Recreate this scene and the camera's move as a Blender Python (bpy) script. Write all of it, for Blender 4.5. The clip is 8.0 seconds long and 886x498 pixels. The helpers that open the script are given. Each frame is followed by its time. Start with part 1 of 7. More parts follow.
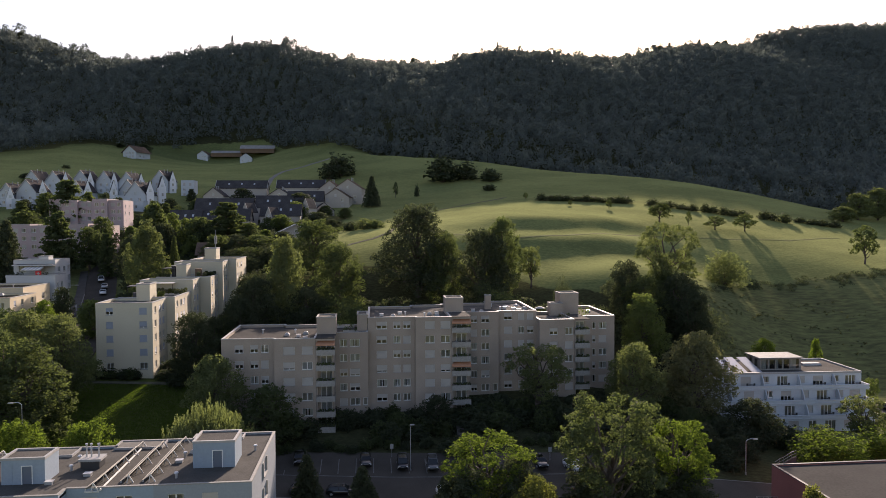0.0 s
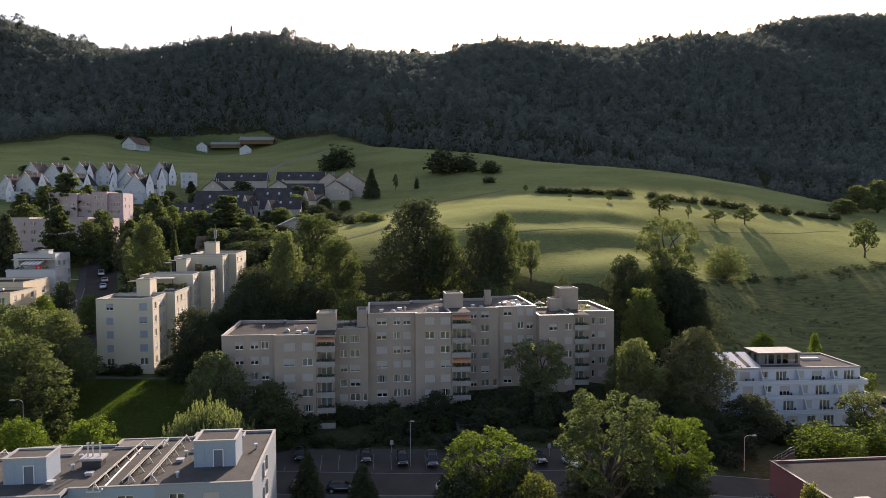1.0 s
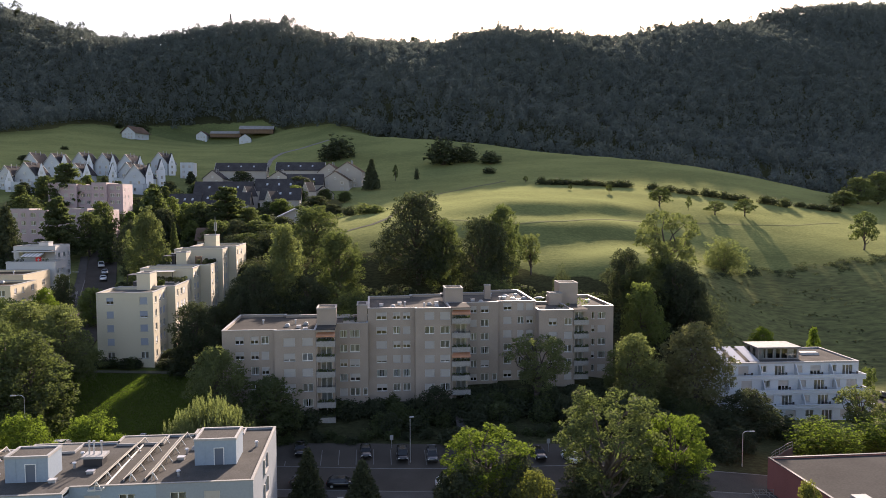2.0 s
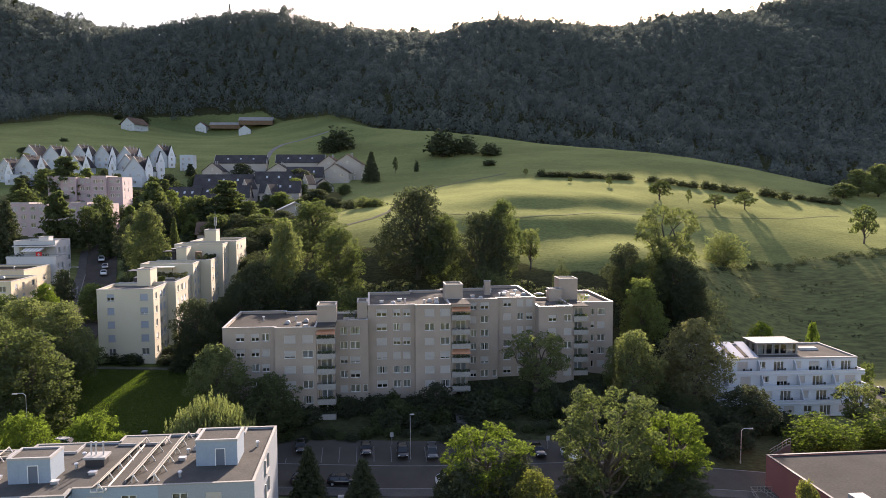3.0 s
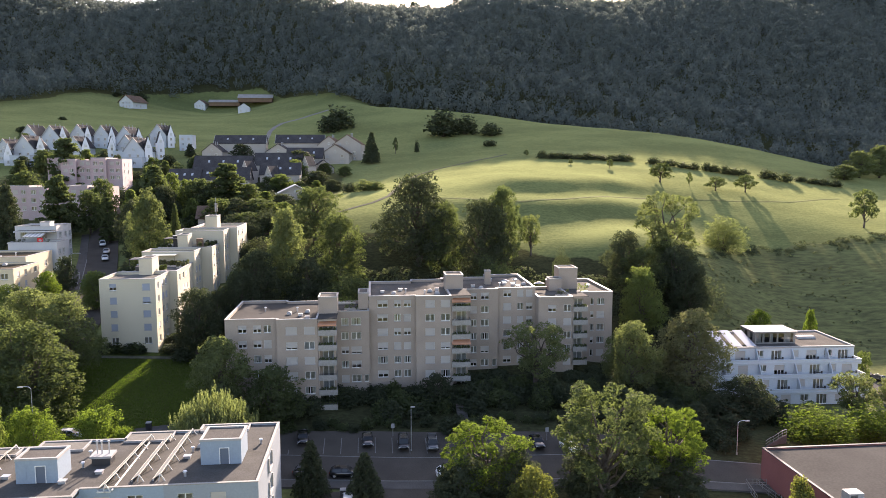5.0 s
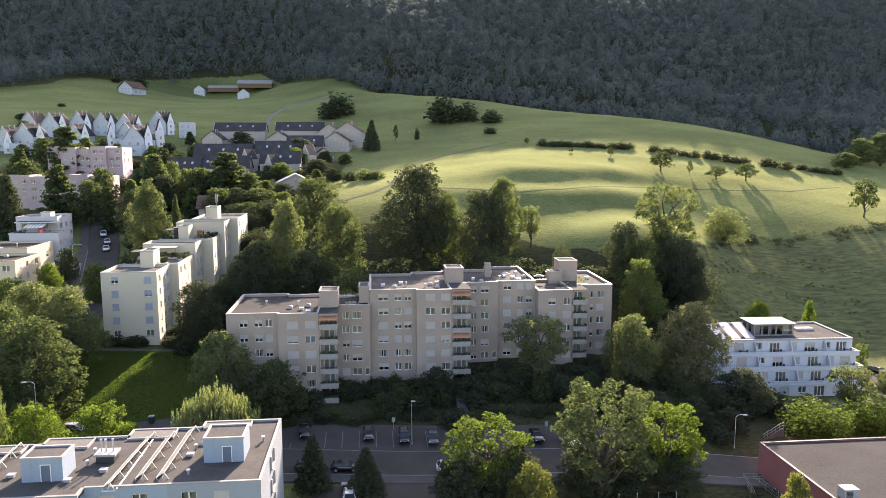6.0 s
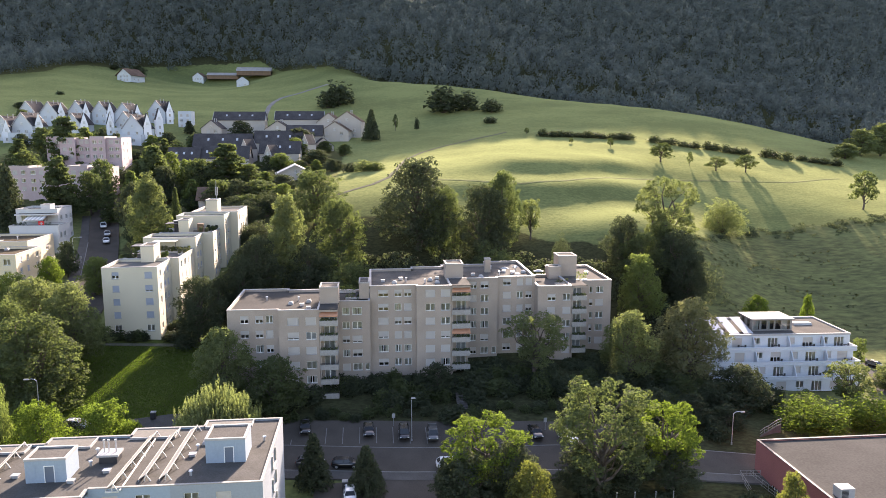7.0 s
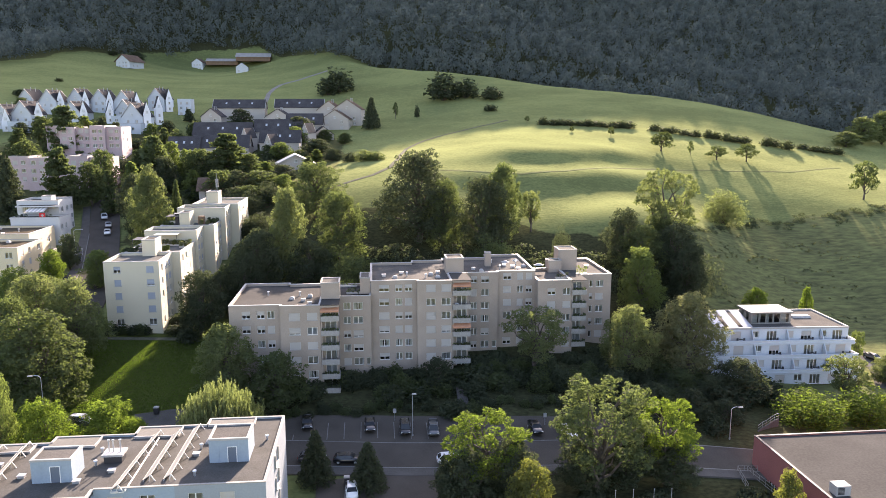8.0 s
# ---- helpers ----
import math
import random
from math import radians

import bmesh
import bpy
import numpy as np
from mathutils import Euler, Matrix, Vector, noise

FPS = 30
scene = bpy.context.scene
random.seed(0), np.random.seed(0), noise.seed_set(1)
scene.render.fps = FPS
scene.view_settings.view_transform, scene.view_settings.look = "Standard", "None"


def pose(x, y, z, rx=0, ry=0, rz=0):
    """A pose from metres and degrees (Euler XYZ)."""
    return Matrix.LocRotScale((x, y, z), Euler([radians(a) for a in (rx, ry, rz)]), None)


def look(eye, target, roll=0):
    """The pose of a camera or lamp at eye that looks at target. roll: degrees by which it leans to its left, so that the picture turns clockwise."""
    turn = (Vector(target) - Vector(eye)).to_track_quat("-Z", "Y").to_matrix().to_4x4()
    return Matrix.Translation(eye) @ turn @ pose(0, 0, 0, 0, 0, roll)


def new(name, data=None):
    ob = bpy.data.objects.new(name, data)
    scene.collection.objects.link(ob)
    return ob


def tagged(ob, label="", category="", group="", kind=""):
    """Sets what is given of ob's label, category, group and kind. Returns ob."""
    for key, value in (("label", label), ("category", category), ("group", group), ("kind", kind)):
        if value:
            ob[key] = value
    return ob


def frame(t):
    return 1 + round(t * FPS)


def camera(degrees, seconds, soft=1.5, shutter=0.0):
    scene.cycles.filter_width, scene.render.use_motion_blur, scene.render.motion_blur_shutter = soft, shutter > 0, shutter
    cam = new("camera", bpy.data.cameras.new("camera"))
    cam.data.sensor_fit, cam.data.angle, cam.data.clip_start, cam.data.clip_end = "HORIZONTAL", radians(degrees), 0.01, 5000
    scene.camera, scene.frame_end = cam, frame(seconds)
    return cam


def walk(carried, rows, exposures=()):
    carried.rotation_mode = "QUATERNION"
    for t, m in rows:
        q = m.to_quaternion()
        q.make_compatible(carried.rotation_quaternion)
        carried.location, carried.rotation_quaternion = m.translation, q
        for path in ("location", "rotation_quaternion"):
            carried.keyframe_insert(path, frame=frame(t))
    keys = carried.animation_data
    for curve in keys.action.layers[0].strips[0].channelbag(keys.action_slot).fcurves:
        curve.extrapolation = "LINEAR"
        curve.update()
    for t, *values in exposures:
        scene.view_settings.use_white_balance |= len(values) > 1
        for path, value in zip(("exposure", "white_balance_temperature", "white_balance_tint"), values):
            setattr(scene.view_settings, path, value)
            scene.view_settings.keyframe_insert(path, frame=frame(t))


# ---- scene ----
cam = camera(62.4, 8.0, 0.8)
PATH = [
    (0, (0.351, 1.098, 38.861), (0.543, 3.087, 38.792), -0.3),
    (0.5, (0.368, 1.083, 39.401), (0.56, 3.072, 39.317), -0.3),
    (1, (0.376, 1.089, 39.98), (0.568, 3.077, 39.884), -0.3),
    (1.5, (0.364, 1.139, 40.586), (0.556, 3.127, 40.474), -0.2),
    (3, (0.362, 1.08, 42.589), (0.554, 3.064, 42.433), -0.2),
    (3.5, (0.383, 1.041, 43.286), (0.574, 3.025, 43.116), -0.2),
    (4, (0.325, 0.927, 44.101), (0.515, 2.909, 43.913), -0.1),
    (4.5, (0.257, 0.951, 44.89), (0.448, 2.931, 44.685), -0.1),
    (6, (0.217, 0.75, 47.692), (0.407, 2.723, 47.423), -0.1),
    (6.5, (0.11, 0.737, 48.63), (0.301, 2.707, 48.343), -0.0),
    (7, (0.116, 0.696, 49.658), (0.307, 2.663, 49.351), -0.0),
    (7.5, (0.088, 0.63, 50.732), (0.278, 2.593, 50.402), -0.0),
    (8, (0.021, 0.616, 51.799), (0.211, 2.576, 51.449), 0.0),
]
walk(cam, [(t, look(eye, target, roll)) for t, eye, target, roll in PATH],
     [(0, 0.80, 6900, 25), (1.5, 1.12, 6900, 25), (3.5, 1.62, 6900, 25), (4.5, 1.82, 6900, 25), (6, 2.07, 6900, 25), (8, 2.26, 6900, 25)])

# ---- world and sun ----
SUN_UP, SUN_AZ = 19.9, 16.3          # degrees above the horizon, degrees east of +y
world = bpy.data.worlds.new("world")
scene.world = world
world.use_nodes = True
wn = world.node_tree.nodes
sky = wn.new("ShaderNodeTexSky")
sky.sky_type = 'NISHITA'
sky.sun_disc = False
sky.sun_elevation = radians(SUN_UP)
sky.sun_rotation = radians(SUN_AZ)
sky.air_density, sky.dust_density, sky.ozone_density = 1.0, 1.5, 0.8
wn["Background"].inputs["Strength"].default_value = 0.115
world.node_tree.links.new(sky.outputs["Color"], wn["Background"].inputs["Color"])
sun_data = bpy.data.lights.new("sun", 'SUN')
sun_data.energy, sun_data.angle, sun_data.color = 4.9, radians(0.6), (1.0, 0.90, 0.74)
sun = new("sun", sun_data)
sun_way = Vector((math.sin(radians(SUN_AZ)) * math.cos(radians(SUN_UP)), math.cos(radians(SUN_AZ)) * math.cos(radians(SUN_UP)), math.sin(radians(SUN_UP))))
sun.matrix_world = look(sun_way * 900, (0, 0, 0))


# ---- materials ----
def surface(name, colour, rough=0.85, vary=0.25, grain=3.0, stain=0.12, bump=0.3, metal=0.0, tint=None, per_object=0.0, stretch=(1, 1, 1)):
    """A matt surface with fine grain, broad stains and a little relief, in metres."""
    m = bpy.data.materials.new(name)
    m.use_nodes = True
    n, l = m.node_tree.nodes, m.node_tree.links
    b = n["Principled BSDF"]
    b.inputs["Roughness"].default_value, b.inputs["Metallic"].default_value = rough, metal
    co = n.new("ShaderNodeTexCoord")
    mp = n.new("ShaderNodeMapping")
    mp.inputs["Scale"].default_value = stretch
    l.new(co.outputs["Object"], mp.inputs["Vector"])
    fine, broad = n.new("ShaderNodeTexNoise"), n.new("ShaderNodeTexNoise")
    fine.inputs["Scale"].default_value, fine.inputs["Detail"].default_value = grain, 6
    broad.inputs["Scale"].default_value, broad.inputs["Detail"].default_value = stain, 4
    l.new(mp.outputs[0], fine.inputs["Vector"])
    l.new(mp.outputs[0], broad.inputs["Vector"])
    add = n.new("ShaderNodeMath")
    l.new(fine.outputs[0], add.inputs[0])
    l.new(broad.outputs[0], add.inputs[1])
    src = add.outputs[0]
    if per_object:
        info = n.new("ShaderNodeObjectInfo")
        mul = n.new("ShaderNodeMath")
        mul.operation = 'MULTIPLY_ADD'
        l.new(info.outputs["Random"], mul.inputs[0])
        mul.inputs[1].default_value = per_object
        l.new(src, mul.inputs[2])
        src = mul.outputs[0]
    ramp = n.new("ShaderNodeValToRGB")
    dark = tint or [c * (1 - vary) for c in colour]
    ramp.color_ramp.elements[0].position, ramp.color_ramp.elements[1].position = 0.35, 0.65
    ramp.color_ramp.elements[0].color = (*dark, 1)
    ramp.color_ramp.elements[1].color = (*[min(1, c * (1 + vary * 0.5)) for c in colour], 1)
    half = n.new("ShaderNodeMath")
    half.operation = 'MULTIPLY'
    half.inputs[1].default_value = 0.5
    l.new(src, half.inputs[0])
    l.new(half.outputs[0], ramp.inputs[0])
    l.new(ramp.outputs[0], b.inputs["Base Color"])
    if bump:
        bp = n.new("ShaderNodeBump")
        bp.inputs["Strength"].default_value, bp.inputs["Distance"].default_value = bump, 0.03
        l.new(fine.outputs[0], bp.inputs["Height"])
        l.new(bp.outputs[0], b.inputs["Normal"])
    return m


def foliage(name, dark, light, through_share=0.48, per_tree=0.45, gloss=0.05, glow=(1.75, 1.9, 0.75)):
    """Leaves: each leaf its own shade, light passing through."""
    m = bpy.data.materials.new(name)
    m.use_nodes = True
    n, l = m.node_tree.nodes, m.node_tree.links
    b = n["Principled BSDF"]
    b.inputs["Roughness"].default_value = 0.8
    b.inputs["Specular IOR Level"].default_value = gloss
    geo, info = n.new("ShaderNodeNewGeometry"), n.new("ShaderNodeObjectInfo")
    mix = n.new("ShaderNodeMath")
    mix.operation = 'MULTIPLY_ADD'
    l.new(info.outputs["Random"], mix.inputs[0])
    mix.inputs[1].default_value = per_tree
    mul = n.new("ShaderNodeMath")
    mul.operation = 'MULTIPLY'
    mul.inputs[1].default_value = 1 - per_tree
    l.new(geo.outputs["Random Per Island"], mul.inputs[0])
    l.new(mul.outputs[0], mix.inputs[2])
    ramp = n.new("ShaderNodeValToRGB")
    ramp.color_ramp.elements[0].color = (*dark, 1)
    ramp.color_ramp.elements[1].color = (*light, 1)
    l.new(mix.outputs[0], ramp.inputs[0])
    l.new(ramp.outputs[0], b.inputs["Base Color"])
    tr = n.new("ShaderNodeBsdfTranslucent")
    gain = n.new("ShaderNodeMix")
    gain.data_type, gain.blend_type = 'RGBA', 'MULTIPLY'
    gain.inputs[0].default_value = 1.0
    l.new(ramp.outputs[0], gain.inputs[6])
    gain.inputs[7].default_value = (*glow, 1)
    l.new(gain.outputs[2], tr.inputs["Color"])
    sh = n.new("ShaderNodeMixShader")
    sh.inputs[0].default_value = through_share
    l.new(b.outputs[0], sh.inputs[1])
    l.new(tr.outputs[0], sh.inputs[2])
    l.new(sh.outputs[0], n["Material Output"].inputs["Surface"])
    return m


def glazing(name, tone=(0.02, 0.025, 0.03)):
    """A window pane: clear with a sharp reflection that grows at grazing angles."""
    m = bpy.data.materials.new(name)
    m.use_nodes = True
    n, l = m.node_tree.nodes, m.node_tree.links
    n.remove(n["Principled BSDF"])
    fr, gl, tp, sh = n.new("ShaderNodeFresnel"), n.new("ShaderNodeBsdfGlossy"), n.new("ShaderNodeBsdfTransparent"), n.new("ShaderNodeMixShader")
    fr.inputs["IOR"].default_value = 1.85
    gl.inputs["Roughness"].default_value = 0.03
    tp.inputs["Color"].default_value = (0.75, 0.8, 0.8, 1)
    l.new(fr.outputs[0], sh.inputs[0])
    l.new(tp.outputs[0], sh.inputs[1])
    l.new(gl.outputs[0], sh.inputs[2])
    l.new(sh.outputs[0], n["Material Output"].inputs["Surface"])
    return m


def plain(name, colour, rough=0.5, metal=0.0, coat=0.0):
    m = bpy.data.materials.new(name)
    m.use_nodes = True
    b = m.node_tree.nodes["Principled BSDF"]
    b.inputs["Base Color"].default_value = (*colour, 1)
    b.inputs["Roughness"].default_value, b.inputs["Metallic"].default_value = rough, metal
    b.inputs["Coat Weight"].default_value = coat
    return m


def ground_material():
    """Meadow, rough pasture, undergrowth with shade put into its colour, and lawn, told apart by three mesh attributes
    (metres inside each), with ragged edges.
    """
    m = bpy.data.materials.new("meadow_ground")
    m.use_nodes = True
    n, l = m.node_tree.nodes, m.node_tree.links
    b = n["Principled BSDF"]
    b.inputs["Roughness"].default_value, b.inputs["Specular IOR Level"].default_value = 1.0, 0.0
    b.inputs["Sheen Weight"].default_value, b.inputs["Sheen Roughness"].default_value, b.inputs["Sheen Tint"].default_value = 0.18, 0.45, (0.67, 0.70, 0.33, 1)
    co = n.new("ShaderNodeTexCoord")

    def noise(scale, stretch, detail=6):
        mp, t = n.new("ShaderNodeMapping"), n.new("ShaderNodeTexNoise")
        mp.inputs["Scale"].default_value = stretch
        t.inputs["Scale"].default_value, t.inputs["Detail"].default_value = scale, detail
        l.new(co.outputs["Object"], mp.inputs["Vector"])
        l.new(mp.outputs[0], t.inputs["Vector"])
        return t.outputs[0]

    def sum_of(p, q, share):
        t = n.new("ShaderNodeMath")
        t.operation = 'MULTIPLY_ADD'
        l.new(p, t.inputs[0])
        t.inputs[1].default_value = share
        l.new(q, t.inputs[2])
        return t.outputs[0]

    def ramp(src, dark, light, lo=0.38, hi=0.62):
        t = n.new("ShaderNodeValToRGB")
        t.color_ramp.elements[0].position, t.color_ramp.elements[1].position = lo, hi
        t.color_ramp.elements[0].color, t.color_ramp.elements[1].color = (*dark, 1), (*light, 1)
        l.new(src, t.inputs[0])
        return t.outputs[0]

    fine, streak, broad, ragged = noise(1.4, (0.75, 1.1, 1.0)), noise(0.75, (0.36, 1.2, 1.6)), noise(0.05, (0.5, 1.0, 1.0), 4), noise(0.35, (1.0, 1.0, 1.0))

    def two_scale(p, share):
        half = n.new("ShaderNodeMath")
        half.operation = 'MULTIPLY'
        half.inputs[1].default_value = 1 - share
        l.new(p, half.inputs[0])
        return sum_of(broad, half.outputs[0], share)

    colour = ramp(two_scale(sum_of(streak, fine, 0.7), 0.55), (0.084, 0.102, 0.041), (0.152, 0.173, 0.066), 0.56, 0.76)
    growth = (("rough", ramp(two_scale(streak, 0.4), (0.056, 0.060, 0.032), (0.138, 0.150, 0.062))),
              # undergrowth near black: shade under trees and beside buildings is put into its colour
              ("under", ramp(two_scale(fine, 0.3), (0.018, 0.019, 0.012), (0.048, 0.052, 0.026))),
              ("lawn", ramp(two_scale(fine, 0.4), (0.044, 0.055, 0.018), (0.086, 0.108, 0.026))))
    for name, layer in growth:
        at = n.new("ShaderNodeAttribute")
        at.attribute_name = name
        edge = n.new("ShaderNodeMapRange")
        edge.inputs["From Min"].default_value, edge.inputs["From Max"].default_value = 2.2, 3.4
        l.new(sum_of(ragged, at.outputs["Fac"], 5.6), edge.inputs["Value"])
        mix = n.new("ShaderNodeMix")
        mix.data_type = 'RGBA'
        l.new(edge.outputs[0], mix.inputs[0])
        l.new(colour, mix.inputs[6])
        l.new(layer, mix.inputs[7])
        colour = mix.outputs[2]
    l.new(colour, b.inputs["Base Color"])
    bp = n.new("ShaderNodeBump")
    bp.inputs["Strength"].default_value, bp.inputs["Distance"].default_value = 1.0, 0.085
    l.new(sum_of(streak, fine, 0.45), bp.inputs["Height"])
    l.new(bp.outputs[0], b.inputs["Normal"])
    return m


GROUND = ground_material()
ASPHALT = surface("asphalt", (0.088, 0.078, 0.067), 0.9, 0.25, 8.0, 0.25, 0.3)
PAVING = surface("paving", (0.108, 0.102, 0.094), 0.9, 0.25, 6.0, 0.4, 0.3)
PALEPATH = surface("pale_gravel_path", (0.21, 0.20, 0.185), 0.9, 0.25, 6.0, 0.4, 0.3)
BALCONY = surface("weathered_balcony_concrete", (0.32, 0.305, 0.28), 0.85, 0.25, 4.0, 0.3, 0.3)
KERB = surface("kerb_stone", (0.20, 0.195, 0.185), 0.85, 0.2, 5.0, 0.5, 0.3)
MARK = surface("road_paint", (0.165, 0.162, 0.15), 0.7, 0.3, 7.0, 1.0, 0.1)
GRAVEL = surface("roof_gravel", (0.113, 0.106, 0.096), 0.95, 0.35, 5.0, 0.22, 0.6)
GRAVEL_MOSS = surface("roof_gravel_moss", (0.098, 0.080, 0.056), 0.95, 0.45, 3.0, 0.25, 0.6)
TRODDEN = surface("trodden_grass", (0.125, 0.135, 0.055), 0.95, 0.3, 2.0, 0.3, 0.5)
PALE_GRAVEL = surface("pale_roof_gravel", (0.142, 0.137, 0.126), 0.95, 0.3, 5.0, 0.22, 0.6)
ROOFING = surface("bitumen_roofing", (0.072, 0.069, 0.064), 0.9, 0.25, 3.0, 0.12, 0.4)
DIRT = surface("dirt_track", (0.125, 0.120, 0.085), 0.95, 0.3, 3.0, 0.4, 0.5)
COPING = surface("white_coping", (0.35, 0.345, 0.335), 0.6, 0.15, 3.0, 0.5, 0.1)
TAUPE = surface("taupe_clinker", (0.352, 0.291, 0.238), 0.88, 0.22, 11.0, 0.22, 0.4)
CREAM = surface("cream_render", (0.550, 0.495, 0.374), 0.85, 0.1, 5.0, 0.15, 0.2)
WHITE = surface("white_render", (0.49, 0.525, 0.555), 0.8, 0.1, 5.0, 0.18, 0.2)
BLUE = surface("pale_blue_panel", (0.265, 0.330, 0.395), 0.7, 0.1, 4.0, 0.2, 0.15)
# lit copy of the white render: the sun's brightness is put into the colour
SUNLIT_WHITE = surface("sunlit_white_render", (0.78, 0.79, 0.81), 0.8, 0.06, 4.0, 0.2, 0.1)
PINK = surface("pink_render", (0.43, 0.335, 0.34), 0.85, 0.14, 4.0, 0.15, 0.2)
BEIGE = surface("beige_render", (0.62, 0.52, 0.36), 0.85, 0.12, 4.0, 0.15, 0.2)
SAND = surface("sand_render", (0.43, 0.385, 0.335), 0.85, 0.12, 4.0, 0.15, 0.2)
REDWALL = surface("red_brick_wall", (0.33, 0.115, 0.10), 0.85, 0.25, 6.0, 0.2, 0.4)
CONCRETE = surface("pale_concrete", (0.48, 0.45, 0.41), 0.85, 0.18, 4.0, 0.3, 0.3)
DARKTILE = surface("dark_roof_tile", (0.070, 0.066, 0.068), 0.95, 0.35, 3.0, 0.3, 0.6)
BROWNTILE = surface("brown_roof_tile", (0.15, 0.105, 0.08), 0.95, 0.35, 3.0, 0.3, 0.6)
WOOD = surface("weathered_wood", (0.16, 0.10, 0.06), 0.8, 0.35, 4.0, 0.4, 0.4, stretch=(6, 6, 0.6))
BARK = surface("bark", (0.10, 0.08, 0.065), 0.95, 0.35, 5.0, 0.6, 0.8, stretch=(2, 2, 0.4))
RACK = surface("weathered_rack", (0.27, 0.26, 0.24), 0.7, 0.2, 4.0, 0.5, 0.1)
METAL = surface("galvanised_metal", (0.55, 0.56, 0.58), 0.4, 0.15, 4.0, 0.5, 0.1, metal=0.7)
FRAME = plain("white_window_frame", (0.76, 0.76, 0.74), 0.4)
CHALK = surface("chalk_render", (0.52, 0.52, 0.515), 0.8, 0.1, 5.0, 0.18, 0.2)
SHUT = surface("roller_shutter", (0.405, 0.38, 0.35), 0.6, 0.06, 3.0, 0.8, 0.3, per_object=0.3, stretch=(0.2, 0.2, 12))
SHUT_GREY = surface("grey_roller_shutter", (0.30, 0.33, 0.38), 0.6, 0.1, 3.0, 0.8, 0.3, per_object=0.3, stretch=(0.2, 0.2, 12))
CURTAIN = surface("curtain", (0.62, 0.60, 0.56), 0.9, 0.25, 2.0, 0.8, 0.1, per_object=0.5, stretch=(9, 9, 0.3))
SHEER = surface("sheer_curtain", (0.36, 0.36, 0.37), 0.9, 0.3, 2.0, 0.8, 0.1, per_object=0.6, stretch=(9, 9, 0.3))
GLASS = glazing("window_glass")
DARKMETAL = plain("dark_metal", (0.06, 0.06, 0.065), 0.5, 0.5)
DOORBLUE = plain("grey_blue_door", (0.115, 0.14, 0.18), 0.5)
AWNING = surface("orange_awning", (0.50, 0.245, 0.145), 0.85, 0.15, 4.0, 0.8, 0.1)
SAIL = surface("pale_awning", (0.70, 0.66, 0.60), 0.85, 0.1, 4.0, 0.8, 0.1)
RUBBER = plain("tyre_rubber", (0.02, 0.02, 0.02), 0.85)
CARGLASS = plain("car_glass", (0.012, 0.014, 0.016), 0.06)
LAMPGLASS = plain("lamp_glass", (0.7, 0.7, 0.66), 0.2)
REDGLASS = plain("tail_lamp_red", (0.30, 0.02, 0.015), 0.25)
REDCLOTH = plain("red_cloth", (0.62, 0.03, 0.03), 0.8)
# collector glass: white glare of the sky is put into its base colour
GLARE_GLASS = plain("glare_white_glass", (0.46, 0.47, 0.49), 0.25, 0.1)
for tm_ in (ROOFING, PALE_GRAVEL, DARKTILE, BROWNTILE, GRAVEL, GRAVEL_MOSS, ASPHALT, PAVING, DIRT, TRODDEN, PALEPATH):
    tm_.node_tree.nodes["Principled BSDF"].inputs["Specular IOR Level"].default_value = 0.02
LEAF = {
    "mid": foliage("leaf_mid", (0.054, 0.068, 0.036), (0.092, 0.112, 0.060), 0.46, glow=(1.8, 1.95, 0.95)),
    "dark": foliage("leaf_dark", (0.042, 0.052, 0.034), (0.074, 0.088, 0.054), 0.38, glow=(1.5, 1.6, 0.95)),
    "bright": foliage("leaf_bright", (0.063, 0.091, 0.023), (0.117, 0.151, 0.040), 0.54, glow=(1.75, 1.95, 0.85)),
    "lime": foliage("leaf_lime", (0.074, 0.095, 0.040), (0.120, 0.146, 0.064), 0.52, glow=(1.75, 1.9, 0.9)),
    "yellow": foliage("leaf_yellow", (0.087, 0.094, 0.039), (0.137, 0.143, 0.059)),
    "olive": foliage("leaf_olive", (0.105, 0.112, 0.066), (0.170, 0.174, 0.104), 0.46, glow=(1.6, 1.65, 0.95)),
    "pale": foliage("leaf_pale", (0.085, 0.103, 0.055), (0.145, 0.165, 0.088), 0.48, glow=(1.8, 1.9, 1.0)),
}
GRASS = foliage("lawn_grass", (0.038, 0.054, 0.018), (0.060, 0.082, 0.026), 0.68, glow=(2.1, 2.55, 0.8))
# far leaves paler and bluer: the hill's haze is put into their colour
LEAF_HAZED = foliage("leaf_hazed_wood", (0.092, 0.113, 0.108), (0.130, 0.151, 0.143), 0.40, 0.0, 0.15, (1.3, 1.3, 1.15))


